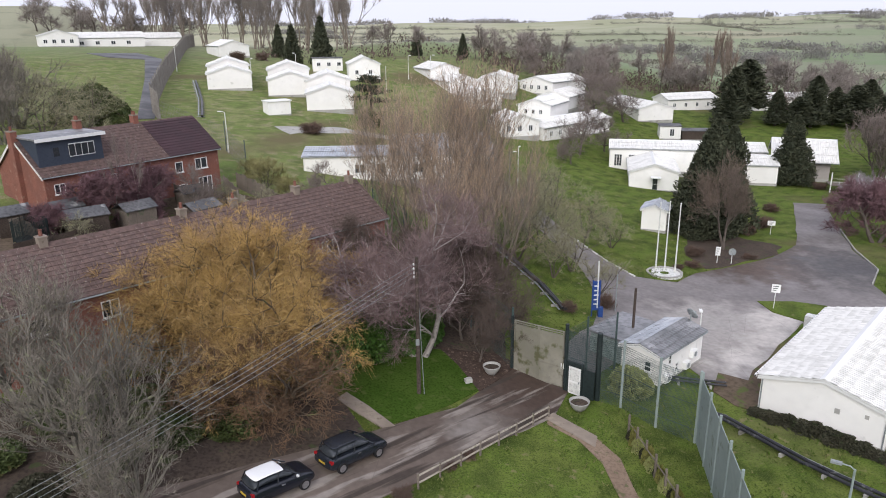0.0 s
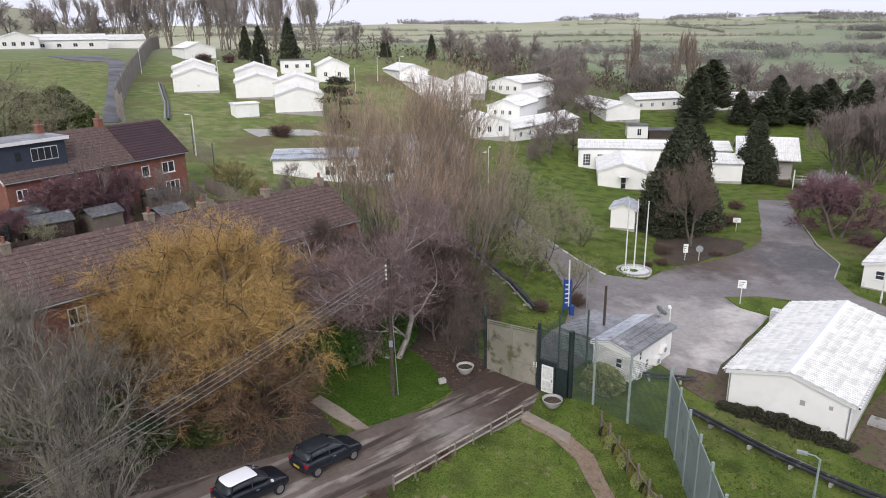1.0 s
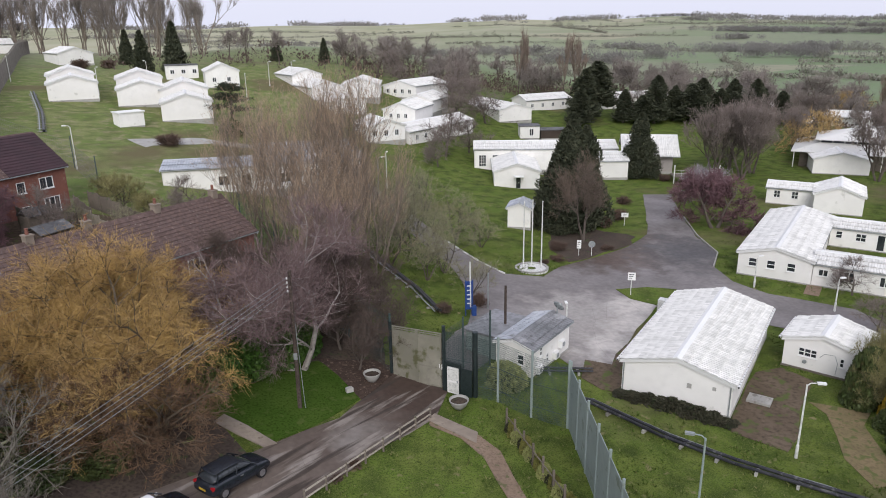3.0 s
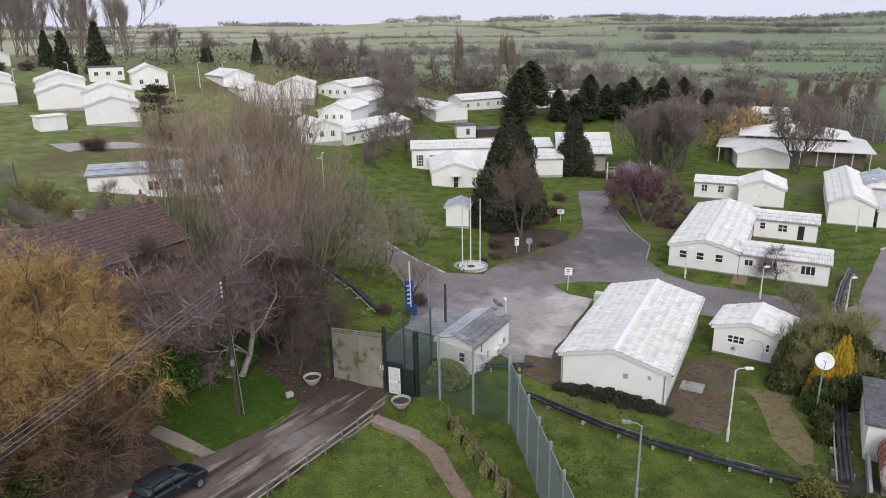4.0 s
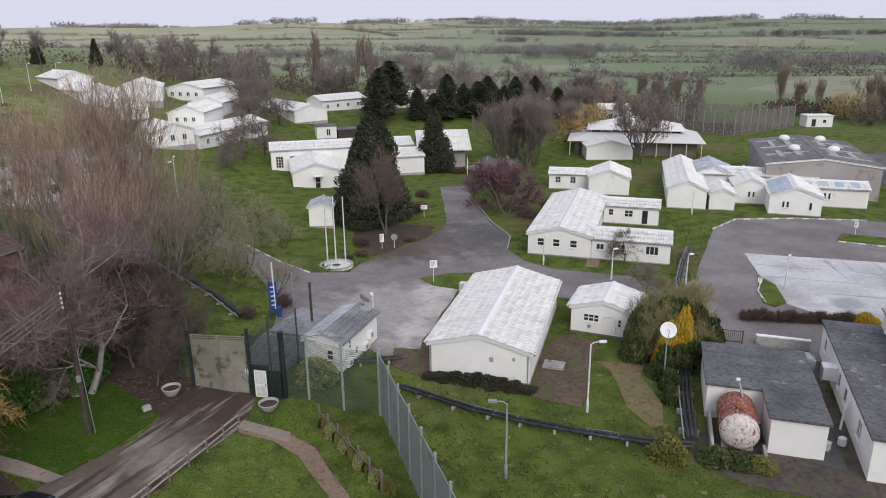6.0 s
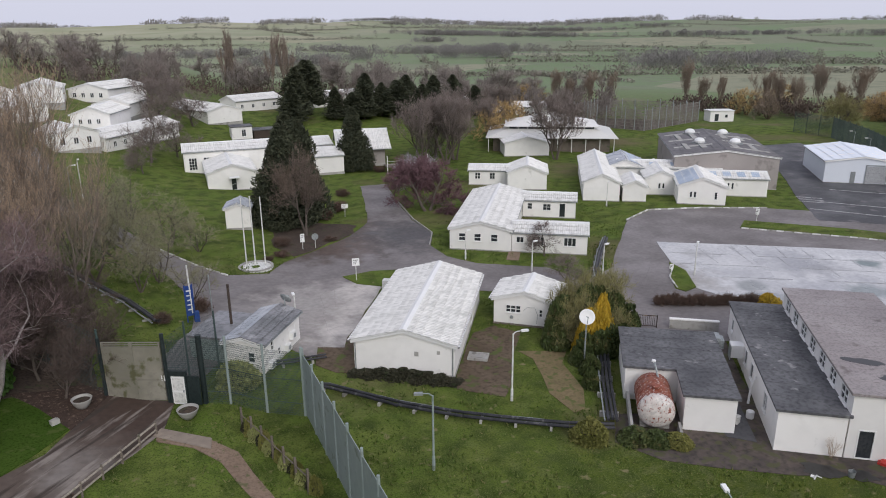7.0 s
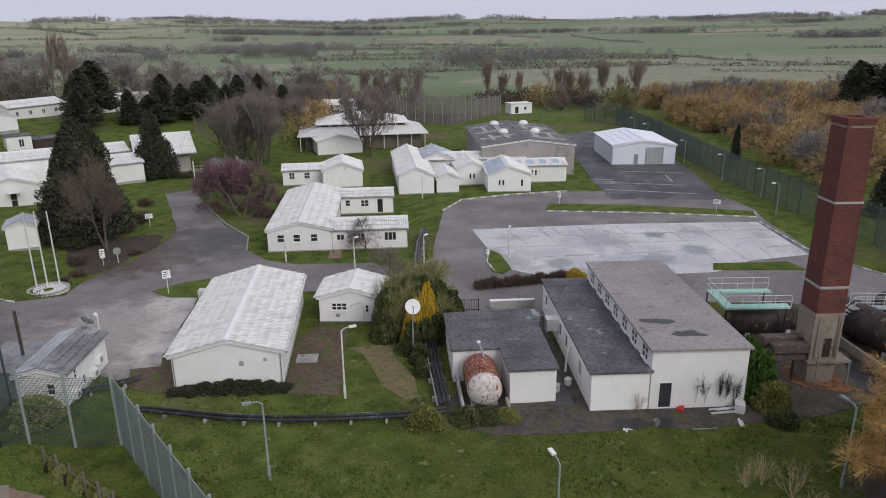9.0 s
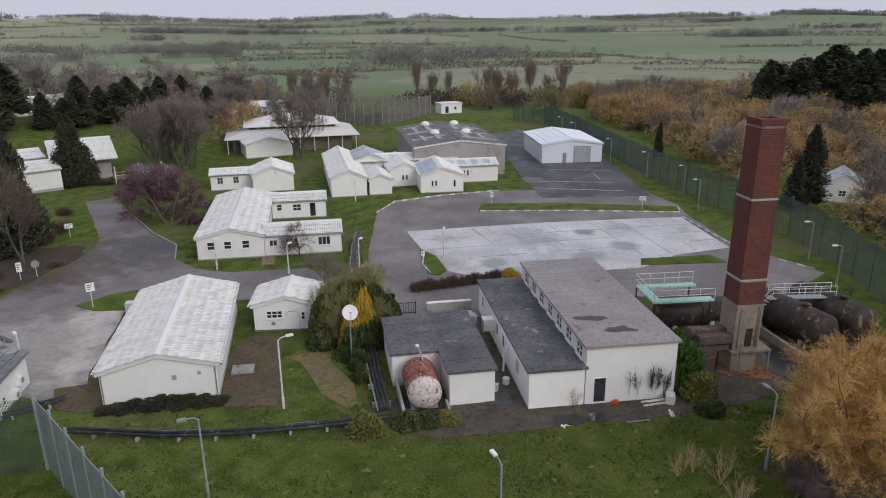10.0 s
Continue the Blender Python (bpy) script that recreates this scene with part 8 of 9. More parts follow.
def dish(x, y, h, r, theta, tilt, label, mat="trim_white"):
    d = thing("satellite_dish", label, "dish", pose(x, y, ground(x, y), 0, 0, theta))
    part("mast", tube(bmesh.new(), [(0, 0.15, -0.2), (0, 0.15, h)], 0.06), M["post_grey"], d)
    m = pose(0, 0, h, 90 + tilt)
    part("reflector", lathe(bmesh.new(), [(0.01, -0.22 * r), (r * 0.4, -0.18 * r), (r * 0.75, -0.06 * r), (r, 0.1 * r), (r * 1.02, 0.08 * r), (r * 0.76, -0.1 * r), (r * 0.4, -0.22 * r), (0.01, -0.26 * r)], 32, m), M[mat], d, smooth=True)
    part("feed_arm", tube(bmesh.new(), [m @ Vector((0, -r * 0.9, 0)), m @ Vector((0, -0.1, r * 0.7))], 0.03), M["post_grey"], d)
    part("feed_horn", tube(bmesh.new(), [m @ Vector((0, -0.1, r * 0.62)), m @ Vector((0, -0.1, r * 0.78))], 0.07), M["post_grey"], d)


dish(36.1, 33.4, 4.2, 0.58, -35, -30, "white satellite dish on a mast above ivy")
dish(19.2, 50.6, 3.5, 0.5, 120, -30, "grey satellite dish behind the gatehouse", "post_grey")


def pipeline(pts, n, label, r=0.11, gap=0.26, supports=True, h=0.35):
    t = thing("pipeline", label, "pipe", pose(0, 0, 0))
    for (ax, ay), (bx_, by_) in zip(pts, pts[1:]):
        d = Vector((bx_ - ax, by_ - ay, 0)).normalized()
        side = Vector((-d.y, d.x, 0))
        k = max(2, int(math.hypot(bx_ - ax, by_ - ay) / 2))
        for i in range(n):
            o = side * ((i - (n - 1) / 2) * gap)
            line_ = []
            for s in range(k + 1):
                f = s / k
                x, y = ax + (bx_ - ax) * f, ay + (by_ - ay) * f
                line_.append((x + o.x, y + o.y, ground(x, y) + h + (0.1 if i == 1 else 0) + random.uniform(-0.03, 0.03)))
            part("pipe", tube(bmesh.new(), line_, r * (1 if i != n - 1 else 0.5), n=8), M["black_pipe" if i != n - 1 else "post_grey"], t)
        for s in range(k):
            f = (s + 0.5) / k
            x, y = ax + (bx_ - ax) * f, ay + (by_ - ay) * f
            m = pose(x, y, ground(x, y), 0, 0, math.degrees(math.atan2(d.y, d.x)))
            part("bearer", boxes((-0.08, 0.08, -gap * n / 2 - 0.1, gap * n / 2 + 0.1, -0.1, h - r), m=m), M["concrete"], t)
    return t


pipeline([(17.2, 41.6), (18.4, 40.8), (21.4, 36.0), (24.3, 32.5), (29.2, 27.7), (31.5, 26.0)], 3, "black lagged heating pipes on low bearers")
pipeline([(31.6, 26.4), (35.0, 30.2), (40, 35.5)], 4, "black pipes running beside the oil store", h=0.5)
pipeline([(50.8, 46.6), (52.2, 48.2), (57.0, 52.4), (61.6, 56.0)], 3, "dark pipes running on towards the huts", r=0.13, h=0.5)
pipeline([(10.2, 57.0), (9.0, 62), (5.0, 72), (0.5, 82), (-8, 100)], 3, "dark pipes climbing the bank", r=0.13, gap=0.3)
pipeline([(-38.5, 112), (-43, 126), (-52, 150)], 2, "dark pipes on the hillside", r=0.2, gap=0.5)
pipeline([(15.8, 46.2), (20.2, 45.4)], 3, "rusty pipes by the gatehouse", r=0.08, h=0.3)

# yard wall and gates behind the oil store
yw = thing("yard_wall", "low pale wall topped with rails behind the store", "wall", pose(47.3, 34.6, 0, 0, 0, -45))
part("wall", boxes((0, 4.0, 0, 0.25, 0, 0.85)), M["concrete"], yw)
part("coping", boxes((-0.03, 4.03, -0.04, 0.29, 0.85, 0.95)), M["white_wall"], yw)
yg = thing("yard_gate", "rusty bar gate in the yard wall", "gate", pose(45.0, 36.7, 0, 0, 0, -45))
part("frame", boxes((0, 0.08, 0, 0.08, 0, 1.2), (2.0, 2.08, 0, 0.08, 0, 1.2), (0.08, 2.0, 0.02, 0.06, 1.1, 1.16), (0.08, 2.0, 0.02, 0.06, 0.15, 0.21)), M["rust_dark"], yg)
for i in range(12):
    part("bar", tube(bmesh.new(), [(0.2 + i * 0.15, 0.04, 0.2), (0.2 + i * 0.15, 0.04, 1.12)], 0.015, n=4), M["rust_dark"], yg)


def scrap(name, label, x, y, theta, specs, mat, category="scrap"):
    s = thing(name, label, category, pose(x, y, ground(x, y) + 0.03, 0, 0, theta))
    for i, sp in enumerate(specs):
        part("panel" if i else "frame", boxes(sp), M[mat], s)
    return s


scrap("loose_boards", "white plastic boards lying on the dirt", 42.6, 12.7, -40, [(0, 1.7, 0, 0.12, 0.02, 0.12), (0.1, 1.9, 0.5, 0.6, 0.02, 0.1), (0.4, 2.2, 0.25, 0.34, 0.12, 0.2)], "post_white")
scrap("white_drum", "dumped white appliance on its side", 44.0, 11.1, 20, [(0, 0.8, 0, 0.6, 0, 0.6), (0.1, 0.7, -0.04, -0.003, 0.1, 0.5)], "post_white")
scrap("red_crate", "red plastic crate thrown on the ground", 41.7, 14.2, 20, [(0, 0.6, 0, 0.35, 0, 0.18), (0.05, 0.55, 0.36, 0.5, 0, 0.1)], "red_plastic")
scrap("loose_board", "white panel lying on the dirt", 42.4, 10.8, -60, [(0, 0.15, 0, 0.9, 0, 0.06), (0.2, 0.26, 0, 0.7, 0, 0.05)], "post_white")
scrap("paving_stack", "flat concrete manhole slab on muddy ground", 29.4, 39.4, -45, [(0, 1.6, 0, 1.2, 0, 0.18), (0.2, 1.2, 0.2, 0.9, 0.19, 0.24)], "concrete")
scrap("bin", "small white bin in the lane", 38.5, 21.9, 10, [(0, 0.4, 0, 0.4, 0, 0.5), (-0.03, 0.43, -0.03, 0.43, 0.5, 0.56)], "post_white")
scrap("drain_pipe", "fallen white downpipe in the lane", 39.2, 22.6, 60, [(0, 1.6, 0, 0.12, 0.3, 0.42), (0.2, 0.4, 0, 0.3, 0, 0.3)], "post_white")
scrap("metal_cowl", "torn grey metal duct cowl by the wall", 45.2, 28.2, 45, [(0, 1.2, 0, 1.0, 0.9, 2.0), (0.1, 1.1, -0.3, -0.01, 1.1, 1.8), (0.1, 0.2, 0.1, 0.2, 0, 0.9), (1.0, 1.1, 0.8, 0.9, 0, 0.9)], "post_grey")
scrap("concrete_post", "broken concrete block in rough grass", 1.3, 43.2, 20, [(0, 0.5, 0, 0.3, 0, 0.3), (0.1, 0.4, 0.05, 0.25, 0.3, 0.36)], "concrete")
scrap("air_unit", "white cabinet against the store hut", 31.0, 56.0, -43, [(0, 1.2, 0, 0.8, 0, 1.2), (0.1, 1.1, -0.04, -0.003, 0.2, 1.0)], "post_white")
steps = thing("porch_steps", "pale concrete steps up to the lawn", "steps", pose(47.5, 57.2, 0, 0, 0, -44))
for i in range(5):
    part("step", boxes((-0.1, 1.3, i * 0.7, i * 0.7 + 0.66, -0.1, 0.06 + 0.0 * i)), M["gravel"], steps)

# veranda of the dining hut, porch roof of the hall
ver = thing("veranda", "raised timber veranda with white rails", "veranda", pose(60.2, 107.4, 0.2, 0, 0, -16))
part("deck", boxes((0, 7.6, 0, 3.0, 0.9, 1.05)), M["timber"], ver)
railing(ver, [(0, 0, 1.05), (7.6, 0, 1.05), (7.6, 3, 1.05)], "post_white")
for px in (0.1, 3.8, 7.5):
    part("leg", boxes((px - 0.08, px + 0.08, 0, 0.16, -0.4, 3.0)), M["post_white"], ver)
part("stair", boxes((7.6, 9.2, 0.4, 2.0, -0.2, 0.3), (7.6, 8.6, 0.4, 2.0, 0.3, 0.7)), M["concrete"], ver)
por = thing("porch_roof", "small white porch roof over the hall door", "porch", pose(32.0, 106.4, 0.7, 0, 0, -13))
part("canopy", boxes((-0.2, 1.3, -0.8, 0.5, 2.25, 2.35)), M["trim_white"], por)
part("bracket", tube(bmesh.new(), [(0, 0.4, 1.7), (0, -0.6, 2.25)], 0.03), M["trim_white"], por)
part("bracket", tube(bmesh.new(), [(1.1, 0.4, 1.7), (1.1, -0.6, 2.25)], 0.03), M["trim_white"], por)

# big pavilion with two tiers of white roof
pav = thing("pavilion", "large white pavilion with a two tier roof", "pavilion", pose(104, 113.5, 0, 0, 0, -40))


def hip(bm, hx, hy, z0, tx, ty, z1, t=0.12):
    lo = [bm.verts.new((sx * hx, sy * hy, z0)) for sx, sy in ((-1, -1), (1, -1), (1, 1), (-1, 1))]
    hi = [bm.verts.new((sx * tx, sy * ty, z1)) for sx, sy in ((-1, -1), (1, -1), (1, 1), (-1, 1))]
    un = [bm.verts.new((sx * hx, sy * hy, z0 - t)) for sx, sy in ((-1, -1), (1, -1), (1, 1), (-1, 1))]
    for i in range(4):
        j = (i + 1) % 4
        bm.faces.new((lo[i], lo[j], hi[j], hi[i]))
        bm.faces.new((un[i], un[j], lo[j], lo[i]))
    bm.faces.new(hi)
    bm.faces.new(un[::-1])


bm = bmesh.new()
hip(bm, 13.5, 8.5, 3.0, 9.0, 5.0, 4.4)
part("lower_roof", bm, M["white_roof"], pav)
bm = bmesh.new()
hip(bm, 9.8, 5.8, 5.0, 2.0, 0.6, 6.9)
part("upper_roof", bm, M["white_roof"], pav)
part("cupola", boxes((-2.2, 2.2, -0.8, 0.8, 6.8, 7.1)), M["white_roof"], pav)
part("clerestory", boxes((-9.0, 9.0, -5.0, 5.0, 4.2, 5.0)), M["glass"], pav)
part("core_wall", boxes((-12.0, 12.0, -7.0, 7.0, 0, 3.0)), M["timber"], pav)
for i in range(10):
    part("post", boxes((-13 + i * 2.85, -12.85 + i * 2.85, -8.2, -8.05, 0, 2.9)), M["post_white"], pav)
    part("mullion", boxes((-8.9 + i * 1.97, -8.75 + i * 1.97, -5.05, -4.98, 4.3, 5.0)), M["trim_white"], pav)

hut_w = thing("roller_door", "grey roller shutter in a pale frame", "door", pose(115, 59.1, 0, 0, 0, -48.5))
part("shutter", boxes((6.1, 9.0, -0.06, -0.004, 0.05, 2.9)), M["roller"], hut_w)
for i in range(12):
    part("slat", boxes((6.1, 9.0, -0.085, -0.062, 0.12 + i * 0.23, 0.26 + i * 0.23)), M["roller"], hut_w)
part("frame", boxes((5.98, 6.09, -0.1, -0.004, 0.05, 3.0), (9.01, 9.12, -0.1, -0.004, 0.05, 3.0), (5.98, 9.12, -0.1, -0.004, 3.0, 3.12)), M["post_grey"], hut_w)
part("side_door", boxes((3.9, 4.6, -0.05, -0.004, 0.05, 1.95)), M["post_grey"], hut_w)


def dome_vent(x, y, z):
    v = thing("roof_vent", "pale domed roof ventilator", "vent", pose(x, y, z), "sports hall roof vents")
    part("dome", lathe(bmesh.new(), [(0.85, 0), (0.9, 0.25), (0.7, 0.55), (0.35, 0.72), (0.01, 0.76)], 18), M["trim_white"], v)
    part("base", boxes((-0.9, 0.9, -0.9, 0.9, -0.5, 0.0)), M["post_grey"], v)


for v_, u_ in ((5.0, 20), (10.7, 20), (5.0, 9), (10.7, 9)):
    sx, sy = site(92.5, 71.2, v_, u_)
    dome_vent(sx, sy, 5.95)
for v0 in (2.2, 4.6, 9.6, 12.4):
    for u0 in (4, 14):
        sx, sy = site(92.5, 71.2, v0, u0)
        sk = thing("rooflight", "pale translucent rooflight strip", "rooflight", pose(sx, sy, 5.16 + 1.0 * (1 - abs(v0 + 0.5 - 7.85) / 7.85), 0, 0, TH))
        part("sheet", boxes((0, 0.9, 0, 5.5, -0.06, 0.06)), M["concrete"], sk)
        part("frame", boxes((-0.05, 0.0, 0, 5.5, -0.06, 0.08), (0.9, 0.95, 0, 5.5, -0.06, 0.08)), M["post_grey"], sk)
for k in range(7):
    sx, sy = site(115, 59.1, 1.2 + (k % 2) * 7.2, 2 + k * 1.8)

gar = flat_block("garage", "small white garage with dark doorway", "garage", 165, 118, -30, 6.5, 4, 2.8, roof="trim_white", front=[(1.2, 0.1, 1.2, 2.0, 1, 0, True), (4.0, 1.0, 0.9, 0.9, 1, 0)])
gable_hut("cottage", "white cottage with a mottled grey roof", "cottage", 112.2, 12.0, -77, 5.0, 6, 2.6, 4.2, rows=3, roof="pale_roof", z=0.0, front=[(1.6, 0.9, 1.0, 0.9, 2, 1)])

scrap("drain_pipe", "long grey pipe lying by the grass", 40.0, 12.9, -45, [(0, 1.5, 0, 0.07, 0.02, 0.09), (1.5, 1.6, -0.02, 0.09, 0.0, 0.11)], "post_grey")
pail = thing("paint_pail", "grey metal pail on the oily ground", "bucket", pose(39.1, 14.9, 0.03))
part("body", lathe(bmesh.new(), [(0.16, 0), (0.21, 0.38), (0.19, 0.38), (0.15, 0.03)], 16), M["post_grey"], pail)
part("handle", tube(bmesh.new(), [(-0.2, 0, 0.38), (-0.12, 0, 0.5), (0.12, 0, 0.5), (0.2, 0, 0.38)], 0.012, n=4), M["post_grey"], pail)
scrap("plastic_scrap", "torn white plastic scrap on dirt", 37.1, 15.9, 15, [(0, 0.5, 0, 0.08, 0, 0.05), (0.15, 0.4, 0.08, 0.3, 0, 0.03), (0.4, 0.46, -0.25, 0.0, 0.0, 0.04)], "post_white")
scrap("leaning_panel", "grey board leaning on the hut wall", 33.4, 45.2, 50, [(0, 1.1, 0, 0.06, 0, 1.3), (0.1, 1.0, 0.06, 0.1, 0.2, 0.3)], "timber", "board")


# ---- hedges, bushes and shrubs ----
BUSH = {}
WEED = as_meshes(bare_tree_meshes(93, 3, 0.45, 0.03, up=0.9, stems=5, depth=3, fork=(2, 3), twigs=600, twig_len=0.4, twig_r=0.04, wild=0.8), "bark", "bramble")
PLUM = as_meshes(bare_tree_meshes(97, 5, 0.8, 0.06, up=0.7, stems=6, depth=4, fork=(3, 4), twigs=9000, twig_len=0.7, twig_r=0.02), "bark", "twig_plum")
OLIVE = as_meshes(bare_tree_meshes(57, 6, 1.0, 0.09, up=0.5, stems=7, depth=4, fork=(3, 4), twigs=9000, twig_len=0.7, twig_r=0.04), "bark", "twig_olive")


SHRUB = as_meshes(bare_tree_meshes(98, 1.0, 1.3, 0.03, up=0.35, stems=14, depth=3, fork=(3, 4), twigs=5200, twig_len=0.2, twig_r=0.016, wild=0.9), "bark", "twig_shrub")


def twig_shrub(x, y, rx, rz, label, name="shrub", group=""):
    """A low leafless bush of fine brown twigs, rx wide each way and rz high."""
    t = tree(name, label, x, y, SHRUB, None, None, 1.0, 0, group=group, category="bush")
    t.matrix_world = Matrix.Translation((x, y, ground(x, y) - 0.05)) @ pose(0, 0, 0, 0, 0, x * 57 % 360) @ Matrix.Diagonal((rx * 1.25, rx * 1.25, rz, 1))
    return t


def bush(x, y, rx, rz, mat, label, name="bush", seed=1, group="", dens=2.8, size=0.085):
    key = (mat, seed, size)
    if key not in BUSH:
        BUSH[key] = as_meshes(bush_meshes(seed, 1.0, 1.0, int(1500 * dens), size), "bark", mat)
    t = tree(name, label, x, y, BUSH[key], None, None, 1.0, x * 57 + y * 31, group=group, category="bush")
    t.matrix_world = Matrix.Translation((x, y, ground(x, y) - 0.05)) @ pose(0, 0, 0, 0, 0, x * 57 % 360) @ Matrix.Diagonal((rx, rx, rz, 1))
    return t


for k in range(9):
    f = k / 8
    bush(21.0 + 5.5 * f, 42.1 - 5.1 * f, 0.75 + 0.2 * (k % 2), (0.3, 0.42, 0.6, 0.5, 0.7, 0.62, 0.66, 0.5, 0.32)[k], "bramble", "dark scrubby hedge against the hut wall", "hedge", 17, "hedge along the store hut", dens=1.6, size=0.11)
for x, y, rx, rz in ((29.7, 26.3, 1.3, 1.15), (31.6, 24.6, 1.1, 0.8), (33.6, 22.6, 1.0, 0.6), (32.6, 23.5, 1.0, 0.7)):
    bush(x, y, rx, rz, "leaf_olive" if rz > 0.9 or rz < 0.65 else "leaf_ivy", "rounded olive green bush by the tank", seed=18, dens=2.4, size=0.085)
for x, y, rx, rz in ((38.4, 34.0, 1.0, 2.0), (37.2, 34.6, 0.8, 2.0), (36.8, 37.4, 1.3, 3.2), (38.6, 38.6, 1.4, 3.2), (40.0, 34.4, 1.5, 1.9), (41.4, 34.2, 1.8, 1.8), (36.4, 34.2, 1.0, 1.7), (35.8, 32.6, 0.9, 1.3), (43.0, 33.0, 1.8, 1.2), (34.4, 31.0, 0.7, 1.3)):
    bush(x, y, rx, rz, "leaf_ivy", "overgrown ivy mound by the store", "ivy_mound", seed=16, group="ivy by the satellite dish", dens=2.4, size=0.085)
for x, y, s in ((41.0, 38.2, 1.0), (43.4, 38.4, 1.05), (40.0, 39.6, 0.85), (39.0, 37.0, 0.9), (41.4, 35.0, 0.6), (37.4, 37.0, 0.7)):
    tree("ivy_tree", "ragged olive ivy tree leaning over the yard", x, y, OLIVE, None, None, s, x * 80, group="ivy by the satellite dish", width=0.75)
for x, y, rx, rz in ((41.6, 37.4, 1.5, 3.6), (43.2, 37.4, 1.3, 3.0), (40.2, 37.4, 1.6, 4.0), (44.4, 36.6, 1.2, 2.0)):
    bush(x, y, rx, rz, "leaf_ivy", "overgrown ivy mound by the store", "ivy_mound", seed=16, group="ivy by the satellite dish", dens=2.4, size=0.085)
for x, y, rx, rz in ((38.6, 35.5, 1.0, 3.5), (39.6, 35.3, 1.1, 3.9), (37.6, 35.3, 0.7, 2.6), (40.4, 35.8, 0.9, 4.2)):
    bush(x, y, rx, rz, "leaf_yellow", "forsythia bush in yellow flower", "forsythia", seed=7, dens=2.2, size=0.075)
bush(58.6, 32.6, 1.1, 1.35, "leaf_yellow", "small forsythia in bright yellow flower", "forsythia", seed=7, dens=2.2, size=0.075)
for k in range(13):
    f = k / 12
    twig_shrub(50.8 + 7.6 * f, 38.7 - 5.4 * f, 0.95, 1.25 + 0.2 * (k % 3), "red brown leafless hedge", "hedge", "hedge by the yard")
bush(46.8, 12.0, 1.65, 3.9, "leaf_laurel", "tall ivy smothered shrub by the boiler house", "ivy_mound", seed=19, dens=4.0, size=0.075)
bush(47.6, 12.8, 1.3, 2.6, "leaf_ivy", "ivy spilling round the boiler house corner", "ivy_mound", seed=19, dens=4.0, size=0.075)
bush(46.2, 10.0, 1.3, 1.7, "leaf_olive", "rough green bush by the chimney", seed=4)
bush(44.6, 9.0, 1.0, 0.9, "leaf_ivy", "low bramble bush near the chimney", seed=5)
bush(13.1, 44.6, 1.6, 1.6, "flower", "pale green flowering shrub behind the mesh", seed=9, dens=2.2, size=0.08)
for x, y, rx, rz in ((-5.4, 45.4, 1.6, 2.7), (-3.4, 47.2, 1.7, 3.0), (-7.2, 43.8, 1.6, 2.3), (-4.6, 48.6, 2.0, 3.6), (-8.8, 42.4, 1.4, 1.7), (-1.8, 48.8, 1.6, 2.9), (-6.6, 47, 2.0, 3.0)):
    bush(x, y, rx, rz, "leaf_laurel", "dense green laurel hedge below the terrace", "laurel_hedge", 15, "laurel hedge", dens=3.0, size=0.09)
for x, y, rx, rz in ((-19.2, 28.0, 1.4, 0.8), (-12.2, 35.4, 1.8, 0.9), (-15.0, 33.6, 1.7, 1.0), (-17.4, 31.2, 1.6, 0.9), (-13.4, 37.8, 1.8, 1.2), (-20.5, 33.4, 2.0, 1.2), (-22.5, 29.5, 1.6, 0.8), (-17.5, 35.5, 2.0, 1.3)):
    bush(x, y, rx, rz, "leaf_ivy" if int(y) % 2 else "bramble", "low ivy spreading under bare trees", "ivy_mound", 5, "ivy below the grey trees")
for i in range(14):
    x, y = 11.5 + i * 0.1, 38.4 - i * 0.62
    bush(x, y, 0.3 + 0.1 * (i % 3), 0.6 + 0.3 * ((i * 5) % 3), ("bramble", "leaf_olive", "flower")[i % 3], "straggling climber on the old fence", "climber", 3 if i % 4 else 9, "climbers on the old fence", dens=1.2, size=0.09)
old = thing("old_fence", "rotting timber fence lost in climbers", "fence", pose(0, 0, 0))
for i in range(7):
    x, y = 11.4 + i * 0.17, 38.6 - i * 1.35
    part("post", boxes((x - 0.06, x + 0.06, y - 0.06, y + 0.06, ground(x, y) - 0.2, ground(x, y) + 1.6)), M["timber"], old)
    if i:
        part("rail", tube(bmesh.new(), [(x - 0.17, y + 1.35, ground(x, y) + 1.1), (x, y, ground(x, y) + 1.1)], 0.04, n=4), M["timber"], old)
for x, y, rx, rz in ((1.3, 35.2, 0.8, 0.8), (-2.4, 31.0, 1.2, 1.2), (-4.6, 28.6, 1.5, 1.4), (0.2, 34.0, 0.7, 0.6)):
    twig_shrub(x, y, rx * 0.8, rz * 0.8, "dead bracken clump along the rail fence", "bracken")
for x, y, rx, rz in ((28.2, 75.6, 1.6, 1.3), (26.8, 71.8, 1.4, 0.8), (34.2, 75.0, 1.2, 0.7), (24.9, 70.8, 0.9, 0.7), (14.5, 59.0, 1.2, 1.6), (10.8, 57.6, 1.3, 1.1), (41.2, 88, 2.2, 1.8), (38, 84.5, 1.6, 1.6), (60, 110, 1.8, 1.4), (46, 96, 1.6, 1.4)):
    twig_shrub(x, y, rx, rz * 1.1, "brown leafless shrub in rough grass")
for x, y, rx, rz in ((-20.8, 110.6, 2.9, 2.4), (-58, 204, 3.5, 3.5), (-52, 208, 3, 3)):
    twig_shrub(x, y, rx * 1.05, rz, "dark rounded shrub on the hillside")
bush(-12.6, 123, 2.4, 2.6, "leaf_ivy", "round clipped green bush", seed=5)
tree("cedar", "dark spreading cedar on the hillside", -13.4, 130.5, as_meshes(cedar_meshes(44, 7.2, 5.2), "bark", "leaf_dark"), None, None, 1.0, 15)
